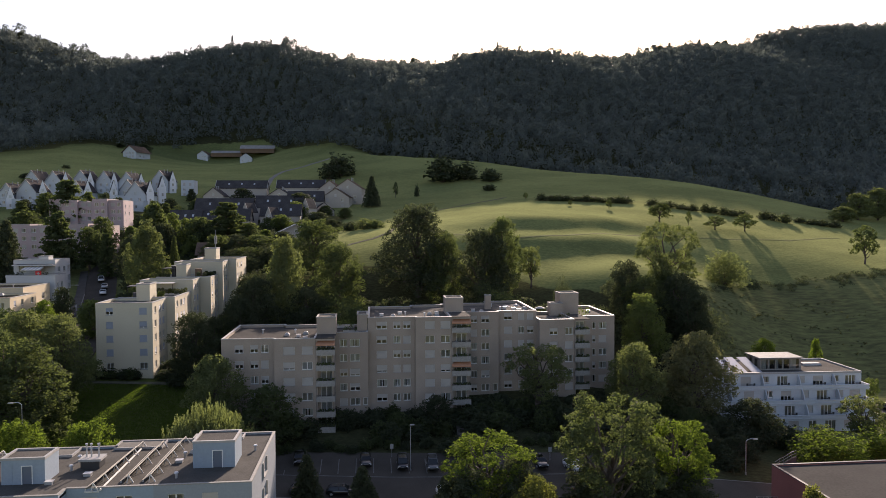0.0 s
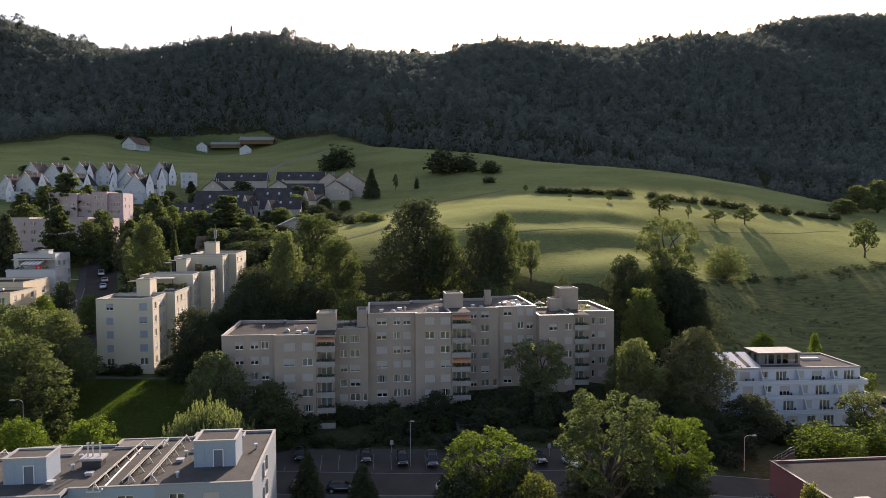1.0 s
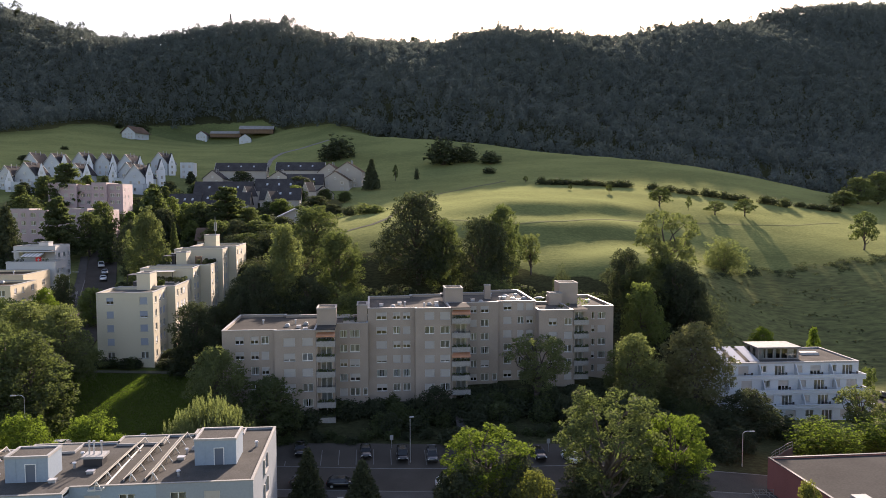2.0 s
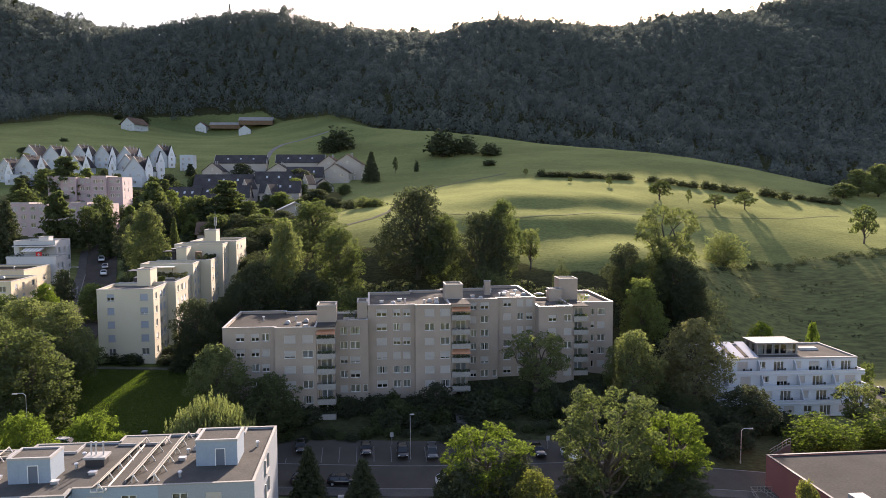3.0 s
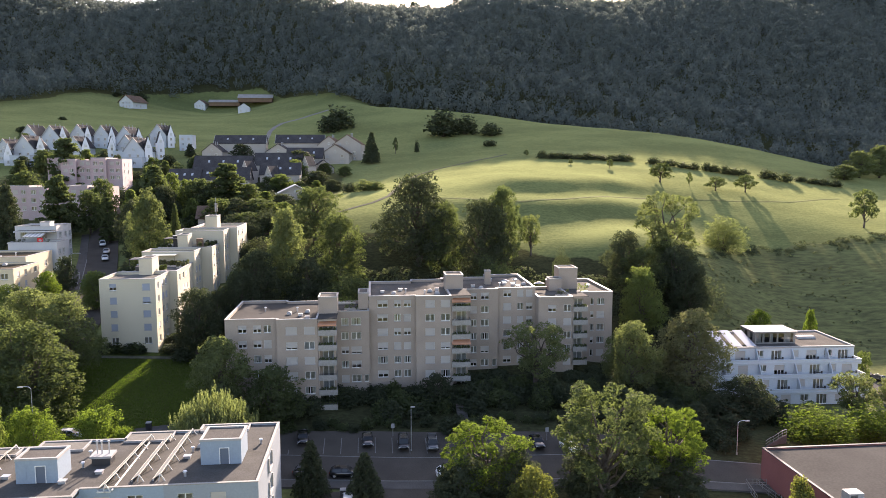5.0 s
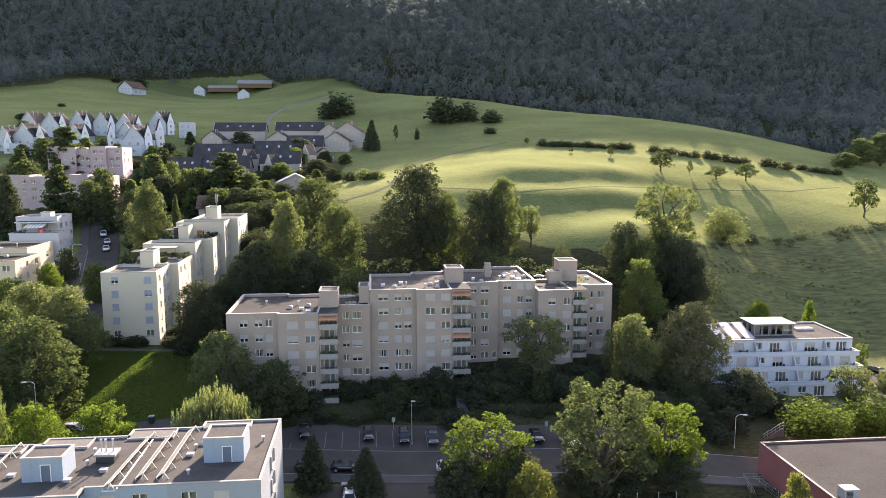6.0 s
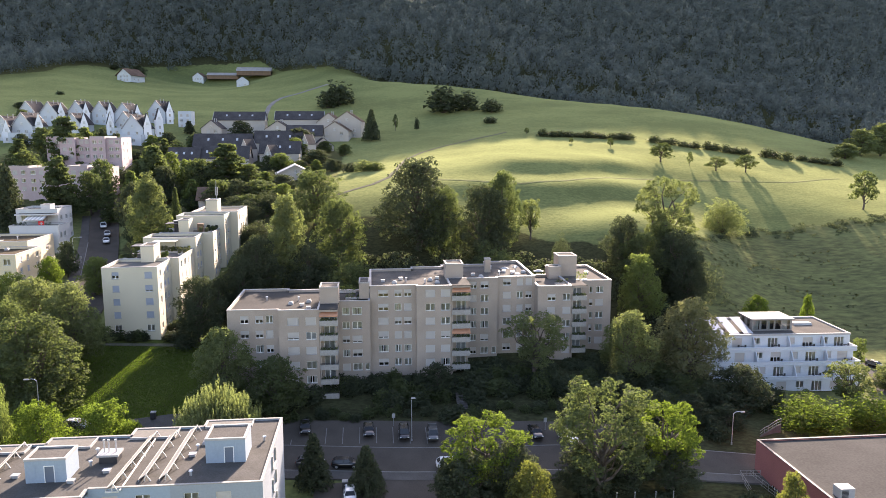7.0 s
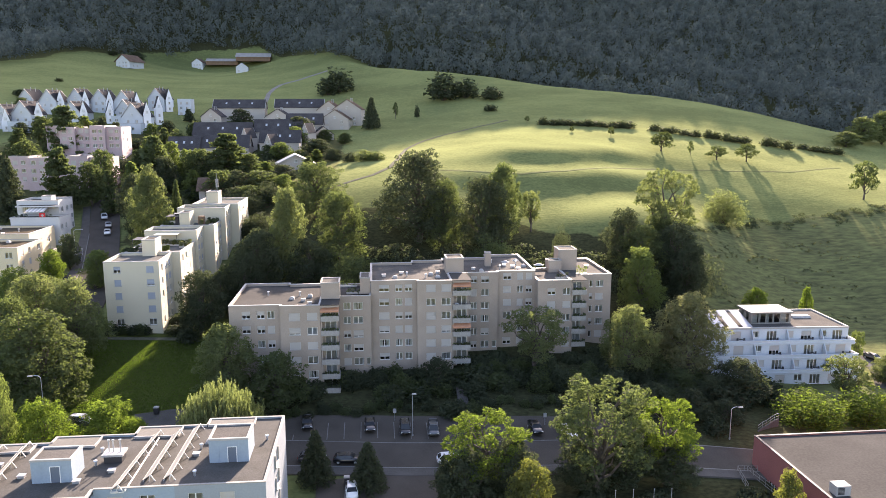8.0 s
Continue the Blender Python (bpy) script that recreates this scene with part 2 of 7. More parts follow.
# ---- mesh helpers ----
class Geo:
    """Collects faces and turns them into one mesh."""

    def __init__(self):
        self.v, self.f, self.m = [], [], []

    def face(self, pts, mi=0):
        k = len(self.v)
        self.v.extend(tuple(p) for p in pts)
        self.f.append(tuple(range(k, k + len(pts))))
        self.m.append(mi)

    def box(self, x0, x1, y0, y1, z0, z1, mi=0, taper=0.0):
        k = len(self.v)
        a = taper
        self.v += [(x0, y0, z0), (x1, y0, z0), (x1, y1, z0), (x0, y1, z0), (x0 + a, y0 + a, z1), (x1 - a, y0 + a, z1), (x1 - a, y1 - a, z1), (x0 + a, y1 - a, z1)]
        for q in ((0, 3, 2, 1), (4, 5, 6, 7), (0, 1, 5, 4), (1, 2, 6, 5), (2, 3, 7, 6), (3, 0, 4, 7)):
            self.f.append(tuple(k + i for i in q))
            self.m.append(mi)
        return self

    def prism(self, outline, y0, y1, mi=0):
        """An outline in x, z (counter-clockwise seen from -y), drawn out from y0 to y1."""
        k, n = len(self.v), len(outline)
        self.v += [(x, y0, z) for x, z in outline] + [(x, y1, z) for x, z in outline]
        self.f.append(tuple(range(k, k + n)))
        self.f.append(tuple(range(k + 2 * n - 1, k + n - 1, -1)))
        self.m += [mi, mi]
        for i in range(n):
            j = (i + 1) % n
            self.f.append((k + i, k + n + i, k + n + j, k + j))
            self.m.append(mi)
        return self

    def tube(self, p, q, r0, r1, n=8, mi=0, cap=True):
        p, q = Vector(p), Vector(q)
        w = (q - p).normalized()
        a = w.orthogonal().normalized()
        b = w.cross(a)
        k = len(self.v)
        for c, r in ((p, r0), (q, r1)):
            self.v += [tuple(c + (a * math.cos(2 * math.pi * i / n) + b * math.sin(2 * math.pi * i / n)) * r) for i in range(n)]
        for i in range(n):
            j = (i + 1) % n
            self.f.append((k + i, k + j, k + n + j, k + n + i))
            self.m.append(mi)
        if cap:
            self.f += [tuple(range(k + n - 1, k - 1, -1)), tuple(range(k + n, k + 2 * n))]
            self.m += [mi, mi]
        return self

    def mesh(self, name, mats, smooth=False):
        me = bpy.data.meshes.new(name)
        seen, index, verts = {}, [], []
        for p in self.v:                       # weld corners that meet
            q = (round(p[0], 4), round(p[1], 4), round(p[2], 4))
            if q not in seen:
                seen[q] = len(verts)
                verts.append(q)
            index.append(seen[q])
        faces = [tuple(index[i] for i in f) for f in self.f]
        me.from_pydata(verts, [], faces)
        for m in (mats if isinstance(mats, (list, tuple)) else [mats]):
            me.materials.append(m)
        me.polygons.foreach_set("material_index", self.m)
        if smooth:
            me.polygons.foreach_set("use_smooth", [True] * len(self.f))
        me.update()
        return me


def pieces(g):
    """The connected pieces of a Geo, each a Geo of its own."""
    root = {}

    def find(a):
        while root.setdefault(a, a) != a:
            a = root[a]
        return a

    keys = [tuple(round(c, 3) for c in p) for p in g.v]
    for f in g.f:
        for i in f[1:]:
            root[find(keys[f[0]])] = find(keys[i])
    out = {}
    for f, mi in zip(g.f, g.m):
        out.setdefault(find(keys[f[0]]), Geo()).face([g.v[i] for i in f], mi)
    return list(out.values())


def thing(name, m, label, category, group=""):
    """An Empty at a thing's base, to hold its parts."""
    ob = new(name)
    ob.empty_display_size = 0.5
    ob.matrix_basis = m
    return tagged(ob, label, category, group)


def part(name, g, mats, parent, label="", m=None, smooth=False):
    """One mesh (a Geo or a ready mesh) as a part of a thing, in the thing's own metres."""
    me = g.mesh(name, mats, smooth) if isinstance(g, Geo) else g
    ob = new(name, me)
    ob.parent = parent
    if m is not None:
        ob.matrix_basis = m
    if label:
        ob["label"] = label
    return ob


def facade(g, o, u, width, height, holes, deep=0.22, mi=0, cuts=()):
    """A wall face with its openings and their reveals. o: lower left corner seen from outside; u: the way to the right."""
    o, u = Vector(o), Vector(u)
    up, inn = Vector((0, 0, 1)), -u.cross(Vector((0, 0, 1)))
    xs = sorted({0.0, width, *[round(h[0], 3) for h in holes], *[round(h[1], 3) for h in holes]})
    zs = sorted({0.0, height, *cuts, *[round(h[2], 3) for h in holes], *[round(h[3], 3) for h in holes]})
    xs, zs = [x for x in xs if 0 <= x <= width], [z for z in zs if 0 <= z <= height]
    at = lambda x, z, d=0.0: o + u * x + up * z + inn * d
    for x0, x1 in zip(xs, xs[1:]):
        for z0, z1 in zip(zs, zs[1:]):
            cx, cz = (x0 + x1) / 2, (z0 + z1) / 2
            if not any(h[0] < cx < h[1] and h[2] < cz < h[3] for h in holes):
                g.face([at(x0, z0), at(x1, z0), at(x1, z1), at(x0, z1)], mi)
    for x0, x1, z0, z1 in [h[:4] for h in holes]:
        g.face([at(x0, z0), at(x0, z0, deep), at(x0, z1, deep), at(x0, z1)], mi)
        g.face([at(x1, z0), at(x1, z1), at(x1, z1, deep), at(x1, z0, deep)], mi)
        g.face([at(x0, z1), at(x0, z1, deep), at(x1, z1, deep), at(x1, z1)], mi)
        g.face([at(x0, z0), at(x1, z0), at(x1, z0, deep), at(x0, z0, deep)], mi)


WINDOW_MESHES = {}
WIN_RNG = random.Random(5)


def window(parent, o, u, x0, x1, z0, z1, kind, shut_mat=SHUT, label=""):
    """A window set into an opening: frame, sill, panes, and a roller shutter or curtain."""
    w, h = round(x1 - x0, 2), round(z1 - z0, 2)
    key = (w, h, kind, shut_mat.name)
    if key not in WINDOW_MESHES:
        f = Geo()
        n = 1 if w < 1.0 else 2 if w < 2.2 else 3
        facade(f, (-w / 2, 0.10, 0), (1, 0, 0), w, h, [(w * i / n + 0.06, w * (i + 1) / n - 0.06, 0.09, h - 0.07) for i in range(n)], 0.07)
        s = Geo().box(-w / 2 - 0.06, w / 2 + 0.06, -0.06, 0.12, -0.10, -0.004)
        p = Geo()
        p.face([(-w / 2, 0.14, 0), (w / 2, 0.14, 0), (w / 2, 0.14, h), (-w / 2, 0.14, h)])
        meshes = {"frame": f.mesh("window", FRAME), "sill": s.mesh("sill", COPING), "pane": p.mesh("pane", GLASS)}
        drop = {"shut": h, "half": h * 0.55, "slit": h * 0.78}.get(kind, 0)
        if drop:
            r = Geo()
            k = max(3, int(drop / 0.11))
            for i in range(k):
                za, zb = h - drop + drop * i / k, h - drop + drop * (i + 1) / k
                zm = zb - 0.03
                for (ya, z_lo), (yb, z_hi) in (((0.05, za), (0.045, zm)), ((0.045, zm), (0.065, zb - 0.012)), ((0.065, zb - 0.012), (0.05, zb))):
                    r.face([(-w / 2 + 0.03, ya, z_lo), (w / 2 - 0.03, ya, z_lo), (w / 2 - 0.03, yb, z_hi), (-w / 2 + 0.03, yb, z_hi)])
            meshes["shutter"] = r.mesh("roller_shutter", shut_mat)
        if kind == "sheer":
            c = Geo()
            k = max(8, int(w / 0.1))
            for i in range(k):
                xa, xb = -w / 2 + 0.04 + (w - 0.08) * i / k, -w / 2 + 0.04 + (w - 0.08) * (i + 1) / k
                ya, yb = (0.34, 0.38) if i % 2 else (0.38, 0.34)
                c.face([(xa, ya, 0.03), (xb, yb, 0.03), (xb, yb, h), (xa, ya, h)])
            meshes["curtain"] = [c.mesh("curtain", SHEER)]
        if kind in ("curtain", "open"):
            k = max(6, int(w / 0.12))
            meshes["curtain"] = []
            for side in ((-w / 2 + 0.05, -w / 6), (w / 6, w / 2 - 0.05)) if kind == "curtain" else ((w * 0.32, w / 2 - 0.04),):
                c = Geo()
                for i in range(k):
                    xa, xb = side[0] + (side[1] - side[0]) * i / k, side[0] + (side[1] - side[0]) * (i + 1) / k
                    ya, yb = (0.26, 0.31) if i % 2 else (0.31, 0.26)
                    c.face([(xa, ya, 0.03), (xb, yb, 0.03), (xb, yb, h), (xa, ya, h)])
                meshes["curtain"].append(c.mesh("curtain", CURTAIN))
            if kind == "open":          # the dim room behind
                room = Geo()
                room.face([(-w / 2 + 0.02, 0.6, 0.02), (w / 2 - 0.02, 0.6, 0.02), (w / 2 - 0.02, 0.6, h), (-w / 2 + 0.02, 0.6, h)])
                meshes["room"] = room.mesh("room_wall", SAND)
        WINDOW_MESHES[key] = meshes
    me = WINDOW_MESHES[key]
    u = Vector(u)
    at = Vector(o) + u * (x0 + x1) / 2 + Vector((0, 0, z0))
    ob = part("window", me["frame"], None, parent, label, Matrix.Translation(at) @ Matrix.Rotation(math.atan2(u.y, u.x), 4, 'Z'))
    pane = part("pane", me["pane"], None, ob)
    pane.visible_shadow = False
    part("sill", me["sill"], None, ob)
    if "shutter" in me:
        part("roller_shutter", me["shutter"], None, ob)
    for cm in me.get("curtain", ()):
        part("curtain", cm, None, ob)
    if "room" in me:
        part("room_wall", me["room"], None, ob)
    return ob


def pick(weights):
    return WIN_RNG.choices(list(weights), list(weights.values()))[0]


KINDS = {"open": 0.15, "sheer": 0.24, "curtain": 0.23, "shut": 0.22, "half": 0.09, "slit": 0.07}


def wing(parent, x0, x1, y0, y1, z0, z1, wall_mat, roof_mat, front=(), right=(), left=(), cap=COPING, cap_out=0.06, kinds=KINDS, shut_mat=SHUT, parapet=0.45, back=(), open_left=None, open_right=None):
    """A flat-roofed wing: walls with openings and windows, roof surface, parapet with coping. Openings: (x0, x1, z0, z1), from the face's lower left corner.
    open_left, open_right: the stretch of y along which the roof runs on into the next wing."""
    g, rim_g = Geo(), Geo()
    w, d, h = x1 - x0, y1 - y0, z1 - z0
    e, t = 0.28, cap_out
    zi = z1 - parapet
    caps = []
    sides = (((x0, y0, z0), (1, 0, 0), w, front), ((x1, y0, z0), (0, 1, 0), d, right), ((x1, y1, z0), (-1, 0, 0), w, back), ((x0, y1, z0), (0, -1, 0), d, left))
    cuts = {round(v, 3) for q in (*front, *right, *back, *left) for v in q[2:4]}          # shared levels, so that the faces meet
    steps = lambda span, holes: sorted({0.0, span, *[round(v, 3) for q in holes for v in q[:2] if 0 <= v <= span]})
    corner = {(x, y): x for x in (x0, x1) for y in (y0, y1)}          # x of the parapet's inner corners
    for (o, u, span, holes), gap, xo in ((sides[1], open_right, x1), (sides[3], open_left, x0)):
        xi = x1 - e if xo == x1 else x0 + e
        if gap is None:
            facade(g, o, u, span, h, list(holes), cuts=cuts)
            stretches = [(y0, y1)]
        else:
            stretches = [q for q in ((y0, max(y0, gap[0])), (min(y1, gap[1]), y1)) if q[1] - q[0] > 0.02]
            for a, bb in stretches:
                facade(g, (o[0], a if u[1] > 0 else bb, z0), u, bb - a, h, [], cuts=cuts)
        lo, hi = min(xo, xi) - t, max(xo, xi) + t
        for a, bb in stretches:
            a1, b1 = (a + e if a == y0 else a), (bb - e if bb == y1 else bb)
            a2, b2 = (a + e + t if a == y0 else a - t), (bb - e - t if bb == y1 else bb + t)
            if b1 - a1 > 0.1:
                for edge in (y0, y1):
                    if edge in (a, bb):
                        corner[(xo, edge)] = xi
                q = [(xi, a1, zi), (xi, b1, zi), (xi, b1, z1), (xi, a1, z1)]
                rim = [(xo, o[1] + u[1] * v, z1) for v in steps(span, holes)] if gap is None else [(xo, a, z1), (xo, bb, z1)]
                r = sorted(rim, key=lambda v: v[1]) + [(xi, b1, z1), (xi, a1, z1)]
                rim_g.face(q if xo == x1 else q[::-1])
                rim_g.face(r if xo == x1 else r[::-1])
            if b2 - a2 > 0.1:
                caps.append((lo, hi, a2, b2))
    for (o, u, span, holes), yo in ((sides[0], y0), (sides[2], y1)):
        facade(g, o, u, span, h, list(holes), cuts=cuts)
        yi = yo + e if yo == y0 else yo - e
        xa, xb = corner[(x0, yo)], corner[(x1, yo)]
        q = [(xa, yi, zi), (xa, yi, z1), (xb, yi, z1), (xb, yi, zi)]
        r = sorted([(o[0] + u[0] * v, yo, z1) for v in steps(span, holes)]) + [(xb, yi, z1), (xa, yi, z1)]
        rim_g.face(q if yo == y0 else q[::-1])
        rim_g.face(r if yo == y0 else r[::-1])
        caps.append((x0 - t, x1 + t, min(yo, yi) - t, max(yo, yi) + t))
    for piece in pieces(g):
        part("wall", piece, wall_mat, parent)
    for piece in pieces(rim_g):
        part("parapet", piece, wall_mat, parent)
    for q in caps:
        part("coping", Geo().box(*q, z1 + 0.003, z1 + 0.11, taper=0.012), cap, parent, "pale metal parapet coping")
    xa, xb = (x0 if open_left else x0 + e - 0.02), (x1 if open_right else x1 - e + 0.02)
    part("roof", Geo().box(xa, xb, y0 + e - 0.02, y1 - e + 0.02, zi - 0.25, zi), roof_mat, parent, "gravel-covered flat roof")
    for o, u, span, holes in sides:
        for q in holes:
            window(parent, o, u, *q[:4], q[4] if len(q) > 4 else pick(kinds), shut_mat)


def rows(columns, sills, height=1.35):
    """Openings from columns (centre, width) and sill heights."""
    return [(c - w / 2, c + w / 2, s, s + height) for c, w in columns for s in sills]


# ---- ground ----
TX = [-220, -110, -50, 0, 45, 78, 115, 170, 250]
TY = [80, 112, 140, 170, 205, 245, 290, 340, 400, 480, 600]
TABLE = [
    [1.0, 0.0, -2.5, -3.0, -4.0, -5.0, -6.5, -7.5, -8.5],
    [6.5, 5.5, 1.0, 0.0, -0.5, -3.5, -5.5, -6.0, -6.0],
    [11.5, 10.0, 7.0, 4.5, 3.5, -3.5, -5.0, -3.5, -3.0],
    [16.5, 14.5, 12.0, 11.5, 11.5, 7.5, -1.5, 2.0, 2.0],
    [22.5, 18.5, 18.3, 26.2, 25.0, 24.6, 13.0, 14.0, 9.0],
    [29.5, 25.0, 26.0, 35.5, 37.0, 35.0, 27.5, 25.5, 18.5],
    [38.0, 34.0, 33.0, 38.5, 44.5, 44.0, 41.0, 35.5, 28.5],
    [49.0, 44.0, 43.0, 45.0, 49.5, 51.0, 50.5, 46.5, 38.5],
    [62.0, 57.5, 55.0, 57.0, 61.5, 63.0, 63.5, 61.5, 50.0],
    [78.0, 72.0, 73.0, 81.0, 84.5, 84.0, 80.0, 75.0, 68.0],
    [107.0, 88.5, 106.0, 127.0, 132.0, 131.0, 127.0, 123.0, 121.0],
]
RIDGE_X = [-520, -400, -330, -255, -165, -120, -20, 40, 70, 145, 200, 287, 427, 544, 594, 775, 1000]
RIDGE_Y = [850, 850, 850, 850, 850, 850, 850, 850, 850, 850, 850, 910, 994, 1062, 1062, 1062, 1062]
RIDGE_Z = [249, 245, 225, 212, 229, 234, 216, 211, 212, 230, 228, 235, 273, 292, 310, 325, 328]


CREST_X = [-20, 0, 30, 83, 130, 174, 217, 250, 300]
CREST_Y = [505, 485, 472, 452, 432, 412, 396, 372, 345]


def curve(xs, vs, q):
    """Smooth interpolation of vs (last axis) over xs."""
    xs, vs, q = np.asarray(xs, float), np.asarray(vs, float), np.clip(np.asarray(q, float), xs[0], xs[-1])
    i = np.clip(np.searchsorted(xs, q) - 1, 0, len(xs) - 2)
    s = np.gradient(vs, xs, axis=-1)
    h = xs[i + 1] - xs[i]
    t = (q - xs[i]) / h
    a, b, c, d = 2 * t**3 - 3 * t**2 + 1, (t**3 - 2 * t**2 + t) * h, -2 * t**3 + 3 * t**2, (t**3 - t**2) * h
    return a * vs[..., i] + b * s[..., i] + c * vs[..., i + 1] + d * s[..., i + 1]


def heights(x, y):
    """Ground heights at arrays x, y."""
    x, y = np.asarray(x, float), np.asarray(y, float)
    cols = curve(TX, np.array(TABLE), x.ravel())              # rows of the table at each x
    ty = np.array(TY, float)
    yy = np.clip(y.ravel(), ty[0], ty[-1])
    i = np.clip(np.searchsorted(ty, yy) - 1, 0, len(ty) - 2)
    s = np.gradient(cols, ty, axis=0)
    k = np.arange(len(yy))
    h = ty[i + 1] - ty[i]
    t = (yy - ty[i]) / h
    z = (2 * t**3 - 3 * t**2 + 1) * cols[i, k] + (t**3 - 2 * t**2 + t) * h * s[i, k] + (3 * t**2 - 2 * t**3) * cols[i + 1, k] + (t**3 - t**2) * h * s[i + 1, k]
    top = curve(RIDGE_X, RIDGE_Z, x.ravel())
    crest = np.interp(x.ravel(), RIDGE_X, RIDGE_Y)            # the ridge runs farther off to the east
    r = np.clip((y.ravel() - 600) / (crest - 600), 0, 1)
    z = z + (top - z) * (1 - (1 - r) ** 1.25)
    z -= np.clip(y.ravel() - crest, 0, 700) * 0.22
    edge = np.interp(x.ravel(), CREST_X, CREST_Y)             # the wooded dip behind the meadow's crest
    z -= 13 * np.exp(-((y.ravel() - edge - 42) / 22) ** 2) * np.clip((x.ravel() + 30) / 40, 0, 1) * np.clip((300 - x.ravel()) / 40, 0, 1)
    w = np.clip((y.ravel() - 200) / 60, 0, 1)
    z += w * 0.13 * (np.sin(x.ravel() * 0.21 + y.ravel() * 0.05) * np.sin(y.ravel() * 0.16 - x.ravel() * 0.03) + 0.6 * np.sin(x.ravel() * 0.09 - 1.3) * np.sin(y.ravel() * 0.33))
    lane = y.ravel() - np.interp(x.ravel(), [0, 62, 86, 112, 140], [-2, 1, 10, 17, 21])          # old field terraces along the trodden path
    fold = sum(a * s * 1.253 * np.tanh((lane - c) / (s * 1.25)) for c, a, s in ((208, -0.13, 8), (228, 0.17, 6.5), (239, -0.11, 4), (250, 0.05, 6), (272, -0.03, 9)))
    z += fold * np.clip((x.ravel() - 12) / 22, 0, 1) * np.clip((128 - x.ravel()) / 30, 0, 1)
    brow = sum(a * s * 1.253 * np.tanh((lane - c) / (s * 1.25)) for c, a, s in ((229, 0.13, 6), (213, -0.0975, 8)))
    z += brow * np.clip((x.ravel() - 54) / 14, 0, 1) * np.clip((104 - x.ravel()) / 20, 0, 1)
    upper = sum(a * s * 1.253 * np.tanh((lane - c) / (s * 1.25)) for c, a, s in ((252.5, 0.22, 5), (241, -0.06, 4), (266, -0.1075, 8)))
    z += upper * np.clip((x.ravel() - 36) / 14, 0, 1) * np.clip((112 - x.ravel()) / 22, 0, 1)
    return z.reshape(x.shape)


def height(x, y):
    return float(heights(np.array([x]), np.array([y]))[0])


gx = np.concatenate([[-4500, -2500, -1500], np.arange(-990, -130, 30), np.arange(-130, 262, 3), np.arange(270, 1180, 30), [1500, 2500, 4500]]).astype(float)
gy = np.concatenate([[-3000, -1200, -500], np.arange(-150, 60, 15), np.arange(60, 422, 3), np.arange(430, 1320, 12), [1450, 1700, 2600, 4500]]).astype(float)
GX, GY = np.meshgrid(gx, gy)
GZ = heights(GX, GY)
gverts = np.stack([GX, GY, GZ], -1).reshape(-1, 3)
nx = len(gx)
ii, jj = np.meshgrid(np.arange(nx - 1), np.arange(len(gy) - 1))
k0 = (jj * nx + ii).ravel()
gfaces = np.stack([k0, k0 + 1, k0 + nx + 1, k0 + nx], -1)
gm = bpy.data.meshes.new("ground")
gm.from_pydata(gverts.tolist(), [], gfaces.tolist())
gm.polygons.foreach_set("use_smooth", [True] * len(gfaces))
gm.materials.append(GROUND)
fx, fy = gverts[:, 0], gverts[:, 1]
BANK = lambda q: np.interp(q, [60, 94, 115, 137, 153, 172, 260], [196, 206, 221, 226, 228, 232, 246]) + 1.5 * np.sin(q * 0.37)          # lower edge of the mown meadow
patch = lambda x0, x1, y0, y1: np.minimum(np.minimum(fx - x0, x1 - fx), np.minimum(fy - y0, y1 - fy))          # metres inside a patch
# darkened undergrowth, laid where trees and blocks keep the ground in shade
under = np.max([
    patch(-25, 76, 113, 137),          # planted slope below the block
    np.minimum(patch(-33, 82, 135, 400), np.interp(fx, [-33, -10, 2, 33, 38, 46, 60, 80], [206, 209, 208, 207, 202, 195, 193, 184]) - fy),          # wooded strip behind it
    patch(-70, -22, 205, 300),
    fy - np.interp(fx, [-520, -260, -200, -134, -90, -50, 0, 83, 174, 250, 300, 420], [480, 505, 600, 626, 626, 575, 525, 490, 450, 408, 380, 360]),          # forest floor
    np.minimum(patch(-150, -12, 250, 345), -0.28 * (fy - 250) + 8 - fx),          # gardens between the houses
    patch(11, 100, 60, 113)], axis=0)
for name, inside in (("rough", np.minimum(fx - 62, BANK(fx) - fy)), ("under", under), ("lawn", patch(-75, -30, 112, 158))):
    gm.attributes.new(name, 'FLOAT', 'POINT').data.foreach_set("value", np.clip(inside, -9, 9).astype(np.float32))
tagged(new("ground", gm), "grassy hillside meadow and valley ground", "ground", kind="structure")


